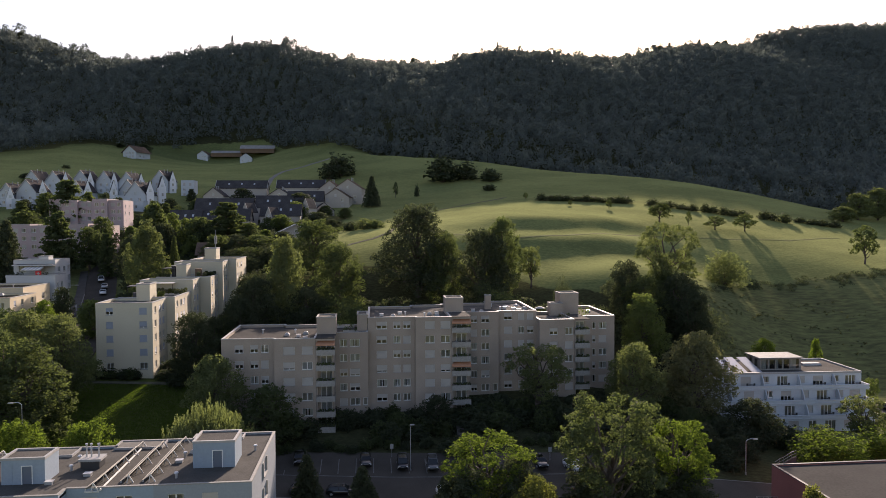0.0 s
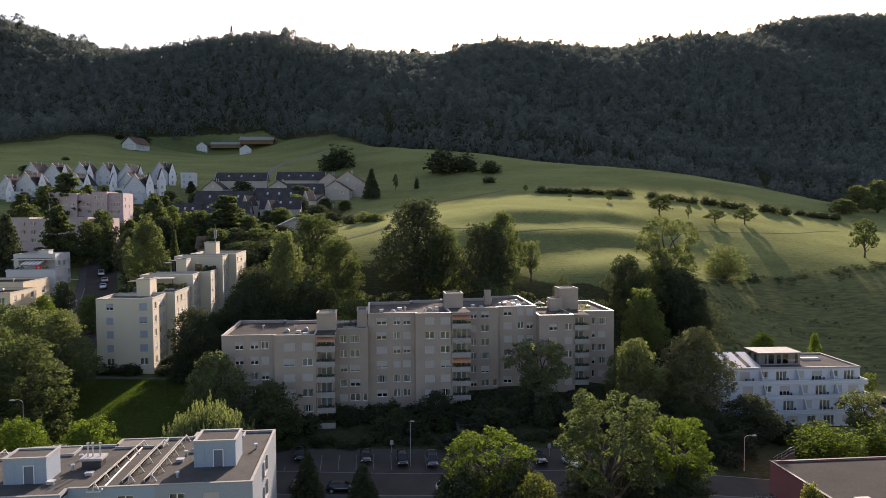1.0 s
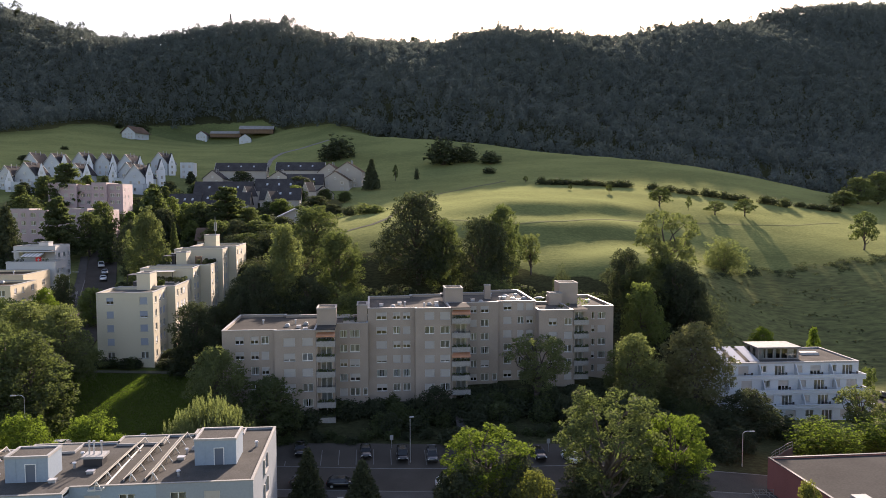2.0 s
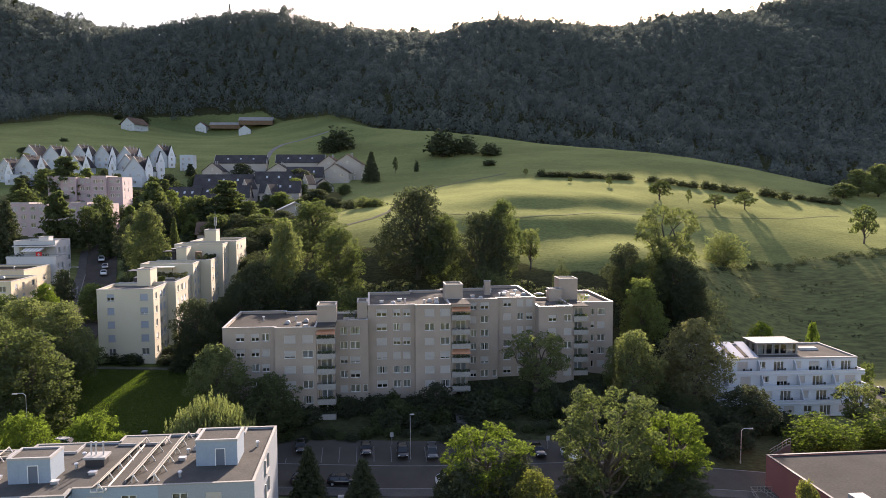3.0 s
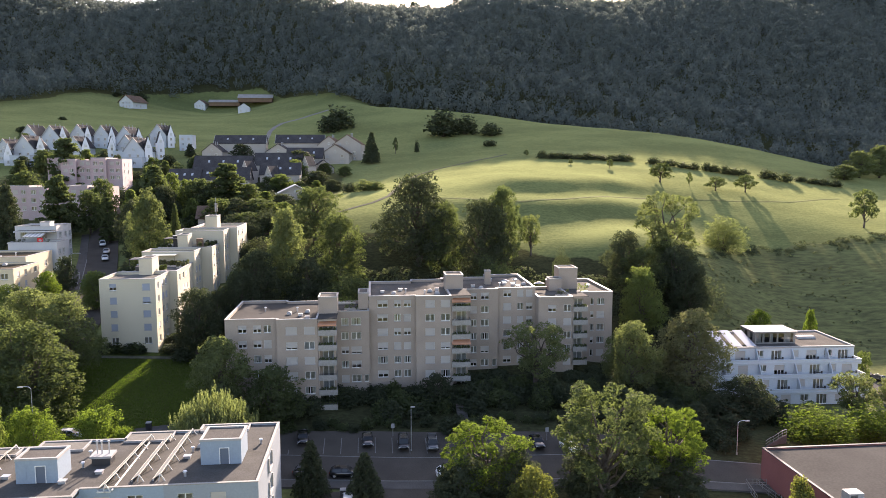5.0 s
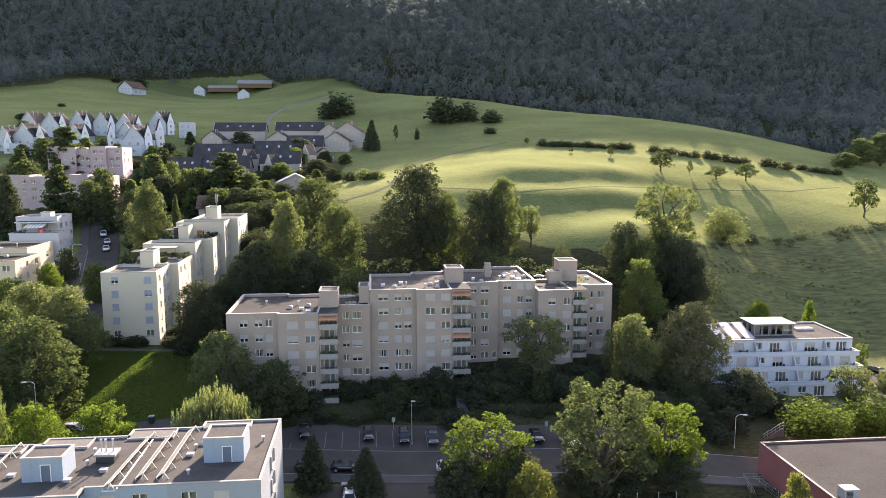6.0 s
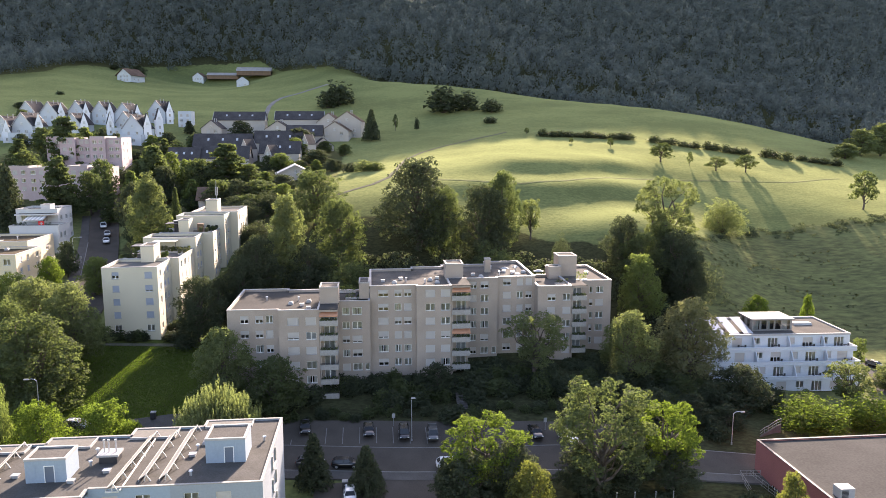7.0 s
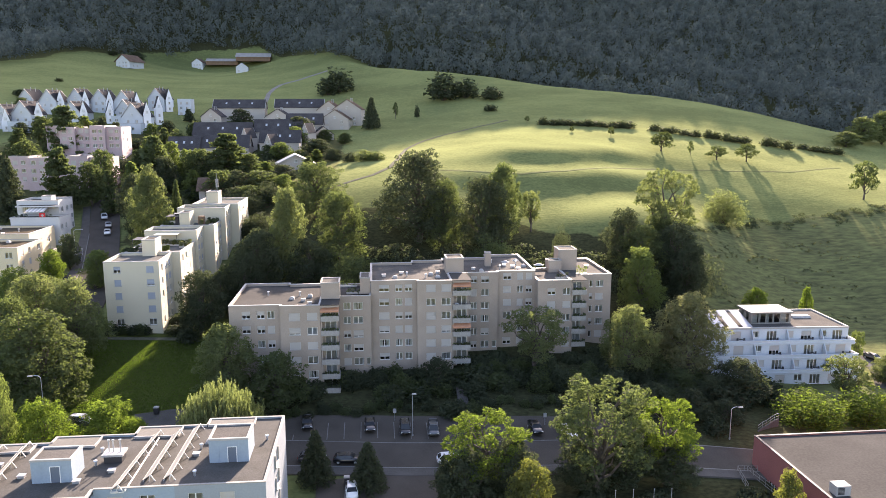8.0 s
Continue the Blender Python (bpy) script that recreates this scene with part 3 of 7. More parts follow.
def strip(name, pts, width, mat, label, category, lift=0.10, skirt=0.4, step=2.5, kind="structure"):
    """A road or path laid along the ground: a band with sides that reach into it."""
    line = []
    for (xa, ya), (xb, yb) in zip(pts, pts[1:]):
        n = max(1, int(math.hypot(xb - xa, yb - ya) / step))
        line += [(xa + (xb - xa) * i / n, ya + (yb - ya) * i / n) for i in range(n)]
    line.append(pts[-1])
    g = Geo()
    sect = []
    for i, (x, y) in enumerate(line):
        xa, ya = line[max(0, i - 1)]
        xb, yb = line[min(len(line) - 1, i + 1)]
        d = Vector((xb - xa, yb - ya, 0)).normalized()
        s = Vector((-d.y, d.x, 0))
        zs = [height(x + s.x * width * f, y + s.y * width * f) for f in (-0.5, 0, 0.5)]
        z = max(zs) + lift if width < 5 else (zs[0] + zs[2]) / 2 + lift
        a, b = Vector((x, y, 0)) - s * width / 2, Vector((x, y, 0)) + s * width / 2
        za, zb = (zs[0] + lift, zs[2] + lift)
        sect.append(((a.x, a.y, za - skirt), (a.x, a.y, za), (b.x, b.y, zb), (b.x, b.y, zb - skirt)))
    for p, q in zip(sect, sect[1:]):
        for i in range(3):
            g.face([p[i], q[i], q[i + 1], p[i + 1]][::-1])
    ob = new(name, g.mesh(name, mat))
    return tagged(ob, label, category, kind=kind)

# ---- roads and paths ----
street_line = [(-130, 118), (-60, 113.2), (-14, 110.2), (3, 108.6), (30, 106.8), (54, 104.9), (110, 100.5), (200, 97)]
strip("road", street_line, 7.2, ASPHALT, "grey asphalt street below the apartment block", "road", 0.16)
strip("pavement", [(x, y - 4.75) for x, y in street_line], 2.1, PAVING, "pale paved footway beside the street", "pavement", 0.26)
strip("kerb", [(x, y - 3.68) for x, y in street_line], 0.16, KERB, "stone kerb along the street", "kerb", 0.29)
strip("road_marking", [(x, y + 3.45) for x, y in street_line[1:-1]], 0.16, MARK, "white edge line on the street", "road marking", 0.185, 0.05)
strip("parking_area", [(-20, 117.3), (0, 116.6), (18, 115.0), (46, 111.5)], 8.2, ASPHALT, "asphalt parking bays under the trees", "car park", 0.13)
strip("forecourt", [(3.0, 103.2), (3.6, 92), (4, 78)], 24, ASPHALT, "asphalt car park in front of the street", "car park", 0.12)
strip("garden_path", [(-62, 147.3), (-48, 147.6), (-36, 147.9)], 1.1, DIRT, "pale path between lawn and cream block", "path", 0.1)
strip("driveway", [(-40, 119.5), (-34, 121), (-27, 121)], 5.0, PAVING, "paved yard beside the lawn", "path", 0.1)
strip("hill_road", [(-61, 148), (-64, 168), (-67, 184), (-75.5, 213), (-84, 240), (-88, 262)], 8.2, ASPHALT, "asphalt side road climbing between the blocks", "road", 0.35)
strip("hill_footway", [(-67, 148), (-69.8, 167), (-73.2, 186), (-81.5, 215), (-90, 241)], 2.2, PAVING, "paved footway beside the climbing road", "pavement", 0.45)
strip("road_marking", [(-68.4, 167), (-71.8, 186), (-80.3, 215)], 0.2, MARK, "white edge line of the climbing road", "road marking", 0.47, 0.05)
strip("meadow_track", [(-20, 226), (-10.3, 230.6), (0.3, 236.6), (5.9, 244), (9, 258), (10.5, 271), (13.5, 289), (21.5, 303.9), (34.7, 318), (49.2, 333), (64, 347)], 1.5, DIRT, "pale dirt track winding up the meadow", "path", 0.07)
strip("meadow_track", [(20.4, 237.9), (35, 236.1), (48.5, 234.6), (63.9, 239.4), (82.9, 250.4), (106, 261), (124.5, 264.4), (160.5, 268.6), (190, 283)], 0.8, TRODDEN, "faint trodden path across the meadow", "path", 0.05)
strip("garden_path", [(117, 161), (114.5, 154), (112, 147), (107.5, 139)], 2.6, PAVING, "paved drive beside the white building", "path", 0.12)
strip("farm_road", [(-58.5, 415), (-59.6, 438.6), (-60.4, 455), (-59.4, 471), (-56.4, 482), (-51.5, 489), (-40, 497), (-28, 503)], 2.6, PALEPATH, "pale farm road at the forest edge", "road", 0.1)
for i in range(9):
    x = -13.5 + i * 4.4 / 1.6
    strip("bay_line", [(x, 113.6 - 0.08 * max(0, x)), (x, 118.6 - 0.08 * max(0, x))], 0.12, MARK, "painted line between parking bays", "road marking", 0.155, 0.05)
for x in (-4.6, -1.9, 0.8, 3.5, 6.2):
    strip("bay_line", [(x, 97), (x, 102)], 0.14, MARK, "painted line between parking bays", "road marking", 0.145, 0.05)


def wing_at(parent, x0, x1, y0, y1, z0, z1, *rest, **more):
    b = parent.matrix_basis.translation
    for key in ("open_left", "open_right"):
        if more.get(key):
            more[key] = (more[key][0] - b.y, more[key][1] - b.y)
    wing(parent, x0 - b.x, x1 - b.x, y0 - b.y, y1 - b.y, z0 - b.z, z1 - b.z, *rest, **more)


def box_part(parent, name, mat, x0, x1, y0, y1, z0, z1, label="", taper=0.0):
    b = parent.matrix_basis.translation
    return part(name, Geo().box(x0 - b.x, x1 - b.x, y0 - b.y, y1 - b.y, z0 - b.z, z1 - b.z, taper=taper), mat, parent, label)


def balcony(parent, x0, x1, y0, y1, z, awning=None, seed=0):
    """A balcony: slab with concrete front, rail above it, flower boxes and now and then an awning."""
    b = parent.matrix_basis.translation
    x0, x1, y0, y1, z = x0 - b.x, x1 - b.x, y0 - b.y, y1 - b.y, z - b.z
    g = Geo()
    g.box(x0, x1, y0, y1, z - 0.2, z)
    g.box(x0, x1, y0, y0 + 0.12, z + 0.003, z + 0.78)
    g.box(x1 - 0.12, x1, y0 + 0.123, y1, z + 0.003, z + 0.78)
    slab = part("balcony", g, BALCONY, parent, "concrete balcony with solid pale front")
    for zz in (0.90, 1.02):
        part("rail", Geo().tube((x0, y0 + 0.06, z + zz), (x1, y0 + 0.06, z + zz), 0.025, 0.025, 6), DARKMETAL, slab)
        part("rail", Geo().tube((x1 - 0.06, y0 + 0.06, z + zz), (x1 - 0.06, y1, z + zz), 0.025, 0.025, 6), DARKMETAL, slab)
    for i in range(4):
        x = x0 + 0.06 + (x1 - x0 - 0.12) * i / 3
        part("post", Geo().tube((x, y0 + 0.06, z + 0.78), (x, y0 + 0.06, z + 1.02), 0.02, 0.02, 6), DARKMETAL, slab)
    rng = random.Random(seed)
    if rng.random() < 0.7:
        f = Geo()
        for i in range(60):
            cx, cz = x0 + 0.2 + rng.random() * (x1 - x0 - 0.3), z + 0.82 + rng.random() * 0.42
            s = 0.06 + rng.random() * 0.1
            f.face([(cx - s, y0 - 0.02 + rng.random() * 0.25, cz - s), (cx + s, y0 + 0.05 * rng.random(), cz - s * 0.5), (cx + s * 0.6, y0 + 0.2 * rng.random(), cz + s), (cx - s * 0.7, y0 + 0.1, cz + s * 0.8)])
        part("flower_box", f, LEAF["mid"], slab, "green plants in the flower box")
    if rng.random() < 0.6:
        t = Geo().box(x0 + 0.6, x0 + 1.3, y0 + 1.0, y0 + 1.6, z + 0.68, z + 0.72)
        for lx, ly in ((x0 + 0.65, y0 + 1.05), (x0 + 1.25, y0 + 1.05), (x0 + 0.65, y0 + 1.55), (x0 + 1.25, y0 + 1.55)):
            t.tube((lx, ly, z), (lx, ly, z + 0.68), 0.02, 0.02, 6)
        part("balcony_table", t, FRAME, slab, "small white table")
    if awning:
        a = Geo()
        n = 8
        for i in range(n):
            xa, xb = x0 + (x1 - x0) * i / n, x0 + (x1 - x0) * (i + 1) / n
            a.face([(xa, y0 - 0.25, z + 1.75), (xb, y0 - 0.25, z + 1.75), (xb, y0 + 1.1, z + 2.4), (xa, y0 + 1.1, z + 2.4)])
            a.face([(xa, y0 - 0.25, z + 1.55), (xb, y0 - 0.25, z + 1.55), (xb, y0 - 0.25, z + 1.75), (xa, y0 - 0.25, z + 1.75)])
        part("awning", a, awning, slab, "orange fabric awning")


def roof_vent(parent, x, y, z, kind):
    """Small roof fittings: domed skylight, vent pipe, fan box."""
    b = parent.matrix_basis.translation
    x, y, z = x - b.x, y - b.y, z - b.z
    g = Geo()
    if kind == "dome":
        g.box(x - 0.45, x + 0.45, y - 0.45, y + 0.45, z, z + 0.25)
        for i in range(3):
            r0, r1 = (0.42, 0.35, 0.2, 0.02)[i:i + 2]
            h0, h1 = (0.25, 0.45, 0.56, 0.6)[i:i + 2]
            g.box(x - r0, x + r0, y - r0, y + r0, z + h0, z + h1, taper=r0 - r1)
        part("skylight", g, COPING, parent, "white domed skylight")
    elif kind == "pipe":
        g.tube((x, y, z), (x, y, z + 0.7), 0.14, 0.14, 10)
        g.tube((x, y, z + 0.7), (x, y, z + 0.82), 0.26, 0.2, 10)
        part("vent_pipe", g, METAL, parent, "metal vent pipe with cowl")
    else:
        g.box(x - 0.36, x + 0.36, y - 0.3, y + 0.3, z, z + 0.42)
        g.box(x - 0.42, x + 0.42, y - 0.36, y + 0.36, z + 0.423, z + 0.49)
        part("fan_box", g, METAL, parent, "metal ventilation box")


def roof_hut(parent, x0, x1, y0, y1, z0, z1, wall_mat, door=True, cap=COPING):
    """A lift or stair hut on a roof."""
    b = parent.matrix_basis.translation
    x0, x1, y0, y1, z0, z1 = x0 - b.x, x1 - b.x, y0 - b.y, y1 - b.y, z0 - b.z, z1 - b.z
    g = Geo()
    mid = (x0 + x1) / 2
    hole = [(mid - x0 - 0.1, mid - x0 + 0.85, 0.1, 2.1)] if door else []
    facade(g, (x0, y0, z0), (1, 0, 0), x1 - x0, z1 - z0, hole, 0.1)
    facade(g, (x1, y0, z0), (0, 1, 0), y1 - y0, z1 - z0, [])
    facade(g, (x1, y1, z0), (-1, 0, 0), x1 - x0, z1 - z0, [])
    facade(g, (x0, y1, z0), (0, -1, 0), y1 - y0, z1 - z0, [])
    hut = part("stair_hut", g, wall_mat, parent, "stair and lift hut on the roof")
    c = Geo()
    t, e = 0.06, 0.22
    for a, bb, p, q in ((x0 - t, x1 + t, y0 - t, y0 + e), (x0 - t, x1 + t, y1 - e, y1 + t), (x0 - t, x0 + e, y0 + e, y1 - e), (x1 - e, x1 + t, y0 + e, y1 - e)):
        c.box(a, bb, p, q, z1 - 0.03, z1 + 0.22)
    part("coping", c, cap, hut)
    part("roof", Geo().box(x0 + e - 0.02, x1 - e + 0.02, y0 + e - 0.02, y1 - e + 0.02, z1 - 0.1, z1 + 0.06), GRAVEL, hut)
    if door:
        d = Geo().box(mid - 0.1, mid + 0.85, y0 + 0.06, y0 + 0.1, z0 + 0.1, z0 + 2.1)
        d.tube((mid + 0.02, y0 + 0.03, z0 + 1.1), (mid + 0.14, y0 + 0.03, z0 + 1.1), 0.02, 0.02, 6)
        part("door", d, DOORBLUE, hut, "grey-blue metal door")
        f = Geo().box(mid - 0.18, mid - 0.103, y0 - 0.03, y0 + 0.05, z0 + 0.1, z0 + 2.18).box(mid + 0.853, mid + 0.93, y0 - 0.03, y0 + 0.05, z0 + 0.1, z0 + 2.18).box(mid - 0.1, mid + 0.85, y0 - 0.03, y0 + 0.05, z0 + 2.103, z0 + 2.18)
        part("door_frame", f, FRAME, hut, "white door frame")
        for k in range(1, 4):          # cover strips over the panel joints
            xs = x0 + (x1 - x0) * k / 4
            if not mid - 0.3 < xs < mid + 1.0:
                part("joint_strip", Geo().box(xs - 0.03, xs + 0.03, y0 - 0.025, y0 - 0.003, z0 + 0.05, z1 - 0.06), wall_mat, hut)


def leaf_quads(rng, centres, radii, count, size, flat=0.6):
    """Leaves on the shells of lobes: arrays of corners, four to a leaf."""
    c, r = np.asarray(centres, float), np.asarray(radii, float)
    wgt = r[:, 0] * r[:, 2]
    pick_i = rng.choice(len(c), count, p=wgt / wgt.sum())
    d = rng.normal(size=(count, 3))
    d[:, 2] += 0.25
    d /= np.linalg.norm(d, axis=1)[:, None]
    depth = 1 - np.abs(rng.normal(0, 0.16, count))
    p = c[pick_i] + d * r[pick_i] * depth[:, None]
    nrm = d + rng.normal(0, flat, (count, 3))
    nrm /= np.linalg.norm(nrm, axis=1)[:, None]
    a = np.cross(nrm, rng.normal(size=(count, 3)))
    a /= np.linalg.norm(a, axis=1)[:, None]
    b = np.cross(nrm, a)
    s = size * (0.6 + 0.8 * rng.random(count))[:, None]
    return np.stack([p - a * s, p - b * s * 0.55, p + a * s, p + b * s * 0.55], 1).reshape(-1, 3)


def quads_mesh(name, verts, mat, corners=4):
    n = len(verts) // corners
    me = bpy.data.meshes.new(name)
    me.vertices.add(len(verts))
    me.vertices.foreach_set("co", np.ascontiguousarray(verts, np.float32).ravel())
    me.loops.add(len(verts))
    me.loops.foreach_set("vertex_index", np.arange(len(verts), dtype=np.int32))
    me.polygons.add(n)
    me.polygons.foreach_set("loop_start", np.arange(0, len(verts), corners, dtype=np.int32))
    me.update(calc_edges=True)
    me.materials.append(mat)
    return me


def planting(parent, x, y, z, w, h, tone="mid", count=90, seed=1):
    """Shrubs in a roof or balcony planter."""
    b = parent.matrix_basis.translation
    rng = np.random.default_rng(seed)
    n = max(2, int(w / 0.7))
    for i in range(n):
        cx, cz = -w / 2 + 0.3 + (w - 0.6) * i / (n - 1), h * (0.4 + 0.3 * rng.random())
        v = leaf_quads(rng, [(0, 0, cz), (0.2, 0.1, cz * 1.2), (-0.2, 0, cz * 0.6)], [(0.46, 0.42, h * 0.4), (0.3, 0.3, h * 0.25), (0.3, 0.3, h * 0.25)], max(40, count // n * 2), 0.11)
        part("roof_shrub", quads_mesh("roof_shrub", v, LEAF[tone]), None, parent, "green shrub in a roof planter", Matrix.Translation((x - b.x + cx, y - b.y + rng.normal(0, 0.12), z - b.z)))
    part("planter", Geo().box(x - b.x - w / 2 - 0.1, x - b.x + w / 2 + 0.1, y - b.y - 0.3, y - b.y + 0.3, z - b.z, z - b.z + 0.35, taper=-0.03), CONCRETE, parent, "concrete plant trough")


# ---- taupe apartment block ----
block = thing("apartment_building", pose(12, 137, 2), "long taupe-brown apartment block with stepped flat roofs", "apartment building")
ST = 2.70


Z0 = -1.0
# x0, x1, front, back, top, window columns (centre from the section's left, width), top sill height, window states storey by storey
# o open, c curtained, e sheer, s shutter down, h half down, l nearly down, - no window
STATES = {"o": "open", "c": "curtain", "e": "sheer", "s": "shut", "h": "half", "l": "slit"}
SECTIONS = [
    (-25.7, -16.7, 129.5, 147.4, 19.1, [(2.98, 1.45), (5.54, 1.35), (7.33, 1.25)], 16.68, "hho hhs hch sco -hs"),
    (-16.7, -9.6, 128.7, 146.2, 19.1, [(2.55, 1.95), (5.66, 1.8)], 16.40, "ss le ss so sc hl"),
    (-9.6, -0.6, 135.0, 145.4, 19.1, [(4.54, 1.35), (6.61, 1.8), (8.45, 0.8)], 16.50, "cc- ee- hl- ch- soo"),
    (-0.6, 8.2, 136.9, 154.4, 21.5, [(2.54, 1.9), (5.34, 1.3), (7.2, 1.35)], 19.36, "hhh hcs shh lss ccc hoo"),
    (8.2, 14.9, 135.9, 156.4, 21.5, [(2.63, 1.75), (5.55, 1.75)], 19.42, "ss oo so sl ss sc"),
    (14.9, 24.9, 142.6, 158.4, 21.5, [(5.12, 1.2), (7.37, 1.6), (9.35, 0.9)], 19.45, "hh- so- co- cc- ol- hoo"),
    (24.9, 32.7, 143.6, 161.8, 21.5, [(2.08, 1.6), (4.71, 1.2), (6.55, 1.25)], 19.75, "hss soh ssh ohs oco hss"),
    (32.7, 39.6, 140.7, 153.0, 20.0, [(2.77, 1.6), (5.84, 1.5)], 17.05, "ho ss ho hc es"),
    (39.6, 49.5, 146.1, 163.8, 19.9, [(5.6, 0.65), (7.41, 1.6)], 17.25, "cc hs co hc cs"),
]


def shared(k, m):
    """The stretch along which two neighbouring sections share one roof."""
    if not 0 <= m < len(SECTIONS) or abs(SECTIONS[k][4] - SECTIONS[m][4]) > 0.05:
        return None
    return (max(SECTIONS[k][2], SECTIONS[m][2]), min(SECTIONS[k][3], SECTIONS[m][3]))


for k, (x0, x1, y0, y1, top, cols, sill, states) in enumerate(SECTIONS):
    openings = []
    for i, row in enumerate(states.split()):
        lo = sill - Z0 - ST * i
        openings += [(c - w / 2, c + w / 2, lo, lo + 1.38, STATES[q]) for (c, w), q in zip(cols, row) if q != "-"]
    wing_at(block, x0, x1, y0, y1, Z0, top, TAUPE, ROOFING if k < 3 else GRAVEL, front=openings, open_left=shared(k, k - 1), open_right=shared(k, k + 1))
# balcony towers: left, middle, right
for x0, x1, y0, y1, top, n, lit in ((-9.55, -6.3, 128.4, 134.95, 18.9, 6, (0,)), (14.95, 18.5, 135.6, 142.55, 21.3, 7, (0, 3)), (39.65, 42.6, 140.3, 146.05, 19.8, 5, ())):
    b = block.matrix_basis.translation
    foot, yb = top - ST * n, y0 + 1.9
    w = x1 - x0 - 0.5
    doors = [(w - 2.3, w - 0.35, top - ST * (i + 1) + 0.25 - foot, top - ST * (i + 1) + 2.3 - foot) for i in range(n)]
    back = Geo()
    facade(back, (x0 + 0.25 - b.x, yb - b.y, foot - b.z), (1, 0, 0), w, ST * n - 0.16, doors)
    facade(back, (x1 - 0.25 - b.x, yb - b.y, foot - b.z), (0, 1, 0), y1 - yb, ST * n - 0.16, [])
    part("balcony_back_wall", back, TAUPE, block, "recessed wall behind the balconies")
    for i, q in enumerate(doors):
        window(block, (x0 + 0.25 - b.x, yb - b.y, foot - b.z), (1, 0, 0), *q, ("sheer", "open", "open", "open", "sheer", "open", "open")[i])
    for i in range(n):
        balcony(block, x0, x1, y0, yb - 0.004, top - ST * (i + 1) + 0.15, AWNING if i in lit else None, seed=i + int(x0))
    box_part(block, "balcony_roof", TAUPE, x0, x1, y0, y1, top - 0.15, top + 0.2, "roof slab over the balconies")
    box_part(block, "roof", ROOFING, x0 - 0.05, x1 + 0.05, y0 - 0.05, y1, top + 0.203, top + 0.31, "grey roofing over the balconies")
    box_part(block, "balcony_fin", TAUPE, x0, x0 + 0.246, y0 + 0.4, y1, 1.5, top - 0.153, "wall fin beside the balconies")
roof_hut(block, -9.7, -6.3, 133.0, 137.4, 18.6, 22.1, TAUPE, False, BALCONY)
roof_hut(block, 14.6, 18.1, 144.0, 148.4, 21.0, 24.1, TAUPE, False, BALCONY)
roof_hut(block, 23.6, 24.8, 151.0, 152.4, 21.0, 23.8, TAUPE, False, BALCONY)
roof_hut(block, 40.0, 44.0, 153.2, 157.6, 19.4, 23.8, TAUPE, False, BALCONY)
roof_hut(block, -2.6, -0.7, 137.2, 142.0, 19.0, 22.0, TAUPE, False, BALCONY)
roof_hut(block, 37.2, 39.9, 150.5, 153.0, 19.5, 22.0, TAUPE, False, BALCONY)
planting(block, -3.8, 138.6, 18.7, 2.6, 1.2, "mid", 140, 2)
planting(block, 38.3, 144.0, 19.6, 2.4, 1.3, "dark", 120, 3)
planting(block, 43.6, 148.0, 19.5, 2.2, 1.9, "lime", 160, 4)
planting(block, -5.2, 144.6, 18.7, 3.6, 1.5, "lime", 130, 6)
for x, y, z, k in ((-20, 139, 18.65, "pipe"), (-15.2, 135.5, 18.65, "dome"), (-13, 134, 18.65, "fan"), (-12, 137, 18.65, "dome"), (-14, 138.4, 18.65, "pipe"), (-11.6, 131.5, 18.65, "fan"), (2, 143, 21.05, "fan"), (4.2, 141.2, 21.05, "dome"), (5.6, 145, 21.05, "fan"), (6.6, 143, 21.05, "pipe"), (10.2, 141, 21.05, "pipe"), (11.4, 143.4, 21.05, "dome")):
    roof_vent(block, x, y, z, k)
for x, y, z, k in ((12.6, 140.8, 21.05, "dome"), (12.9, 145, 21.05, "fan"), (20.6, 148, 21.05, "fan"), (22, 145.8, 21.05, "dome"), (26.2, 148.2, 21.05, "pipe"), (27.6, 151, 21.05, "fan"), (29.2, 149.5, 21.05, "fan"), (30.4, 152.6, 21.05, "pipe"), (31.6, 150, 21.05, "dome"), (29.8, 147, 21.05, "fan"), (47, 156, 19.45, "fan"), (25.4, 154.6, 21.05, "pipe")):
    roof_vent(block, x, y, z, k)
for x, y, w in ((28.6, 155.2, 1.0), (31.2, 156.8, 0.8), (35.2, 151.4, 1.2)):
    b = block.matrix_basis.translation
    s = Geo()
    ring = lambda k, q: (x - b.x + math.cos(k * 0.9) * w * q * (1 + 0.25 * math.sin(k * 3.1)), y - b.y + math.sin(k * 0.9) * w * 0.7 * q, 21.05 - b.z + 0.5 * (1 - q))
    for k in range(7):
        s.face([ring(k, 1), ring(k + 1, 1), ring(k + 1, 0.4), ring(k, 0.4)])
        s.face([ring(k, 0.4), ring(k + 1, 0.4), (x - b.x, y - b.y, 21.45 - b.z)])
    part("roof_cover", s, COPING, block, "heap of pale roof sheeting")

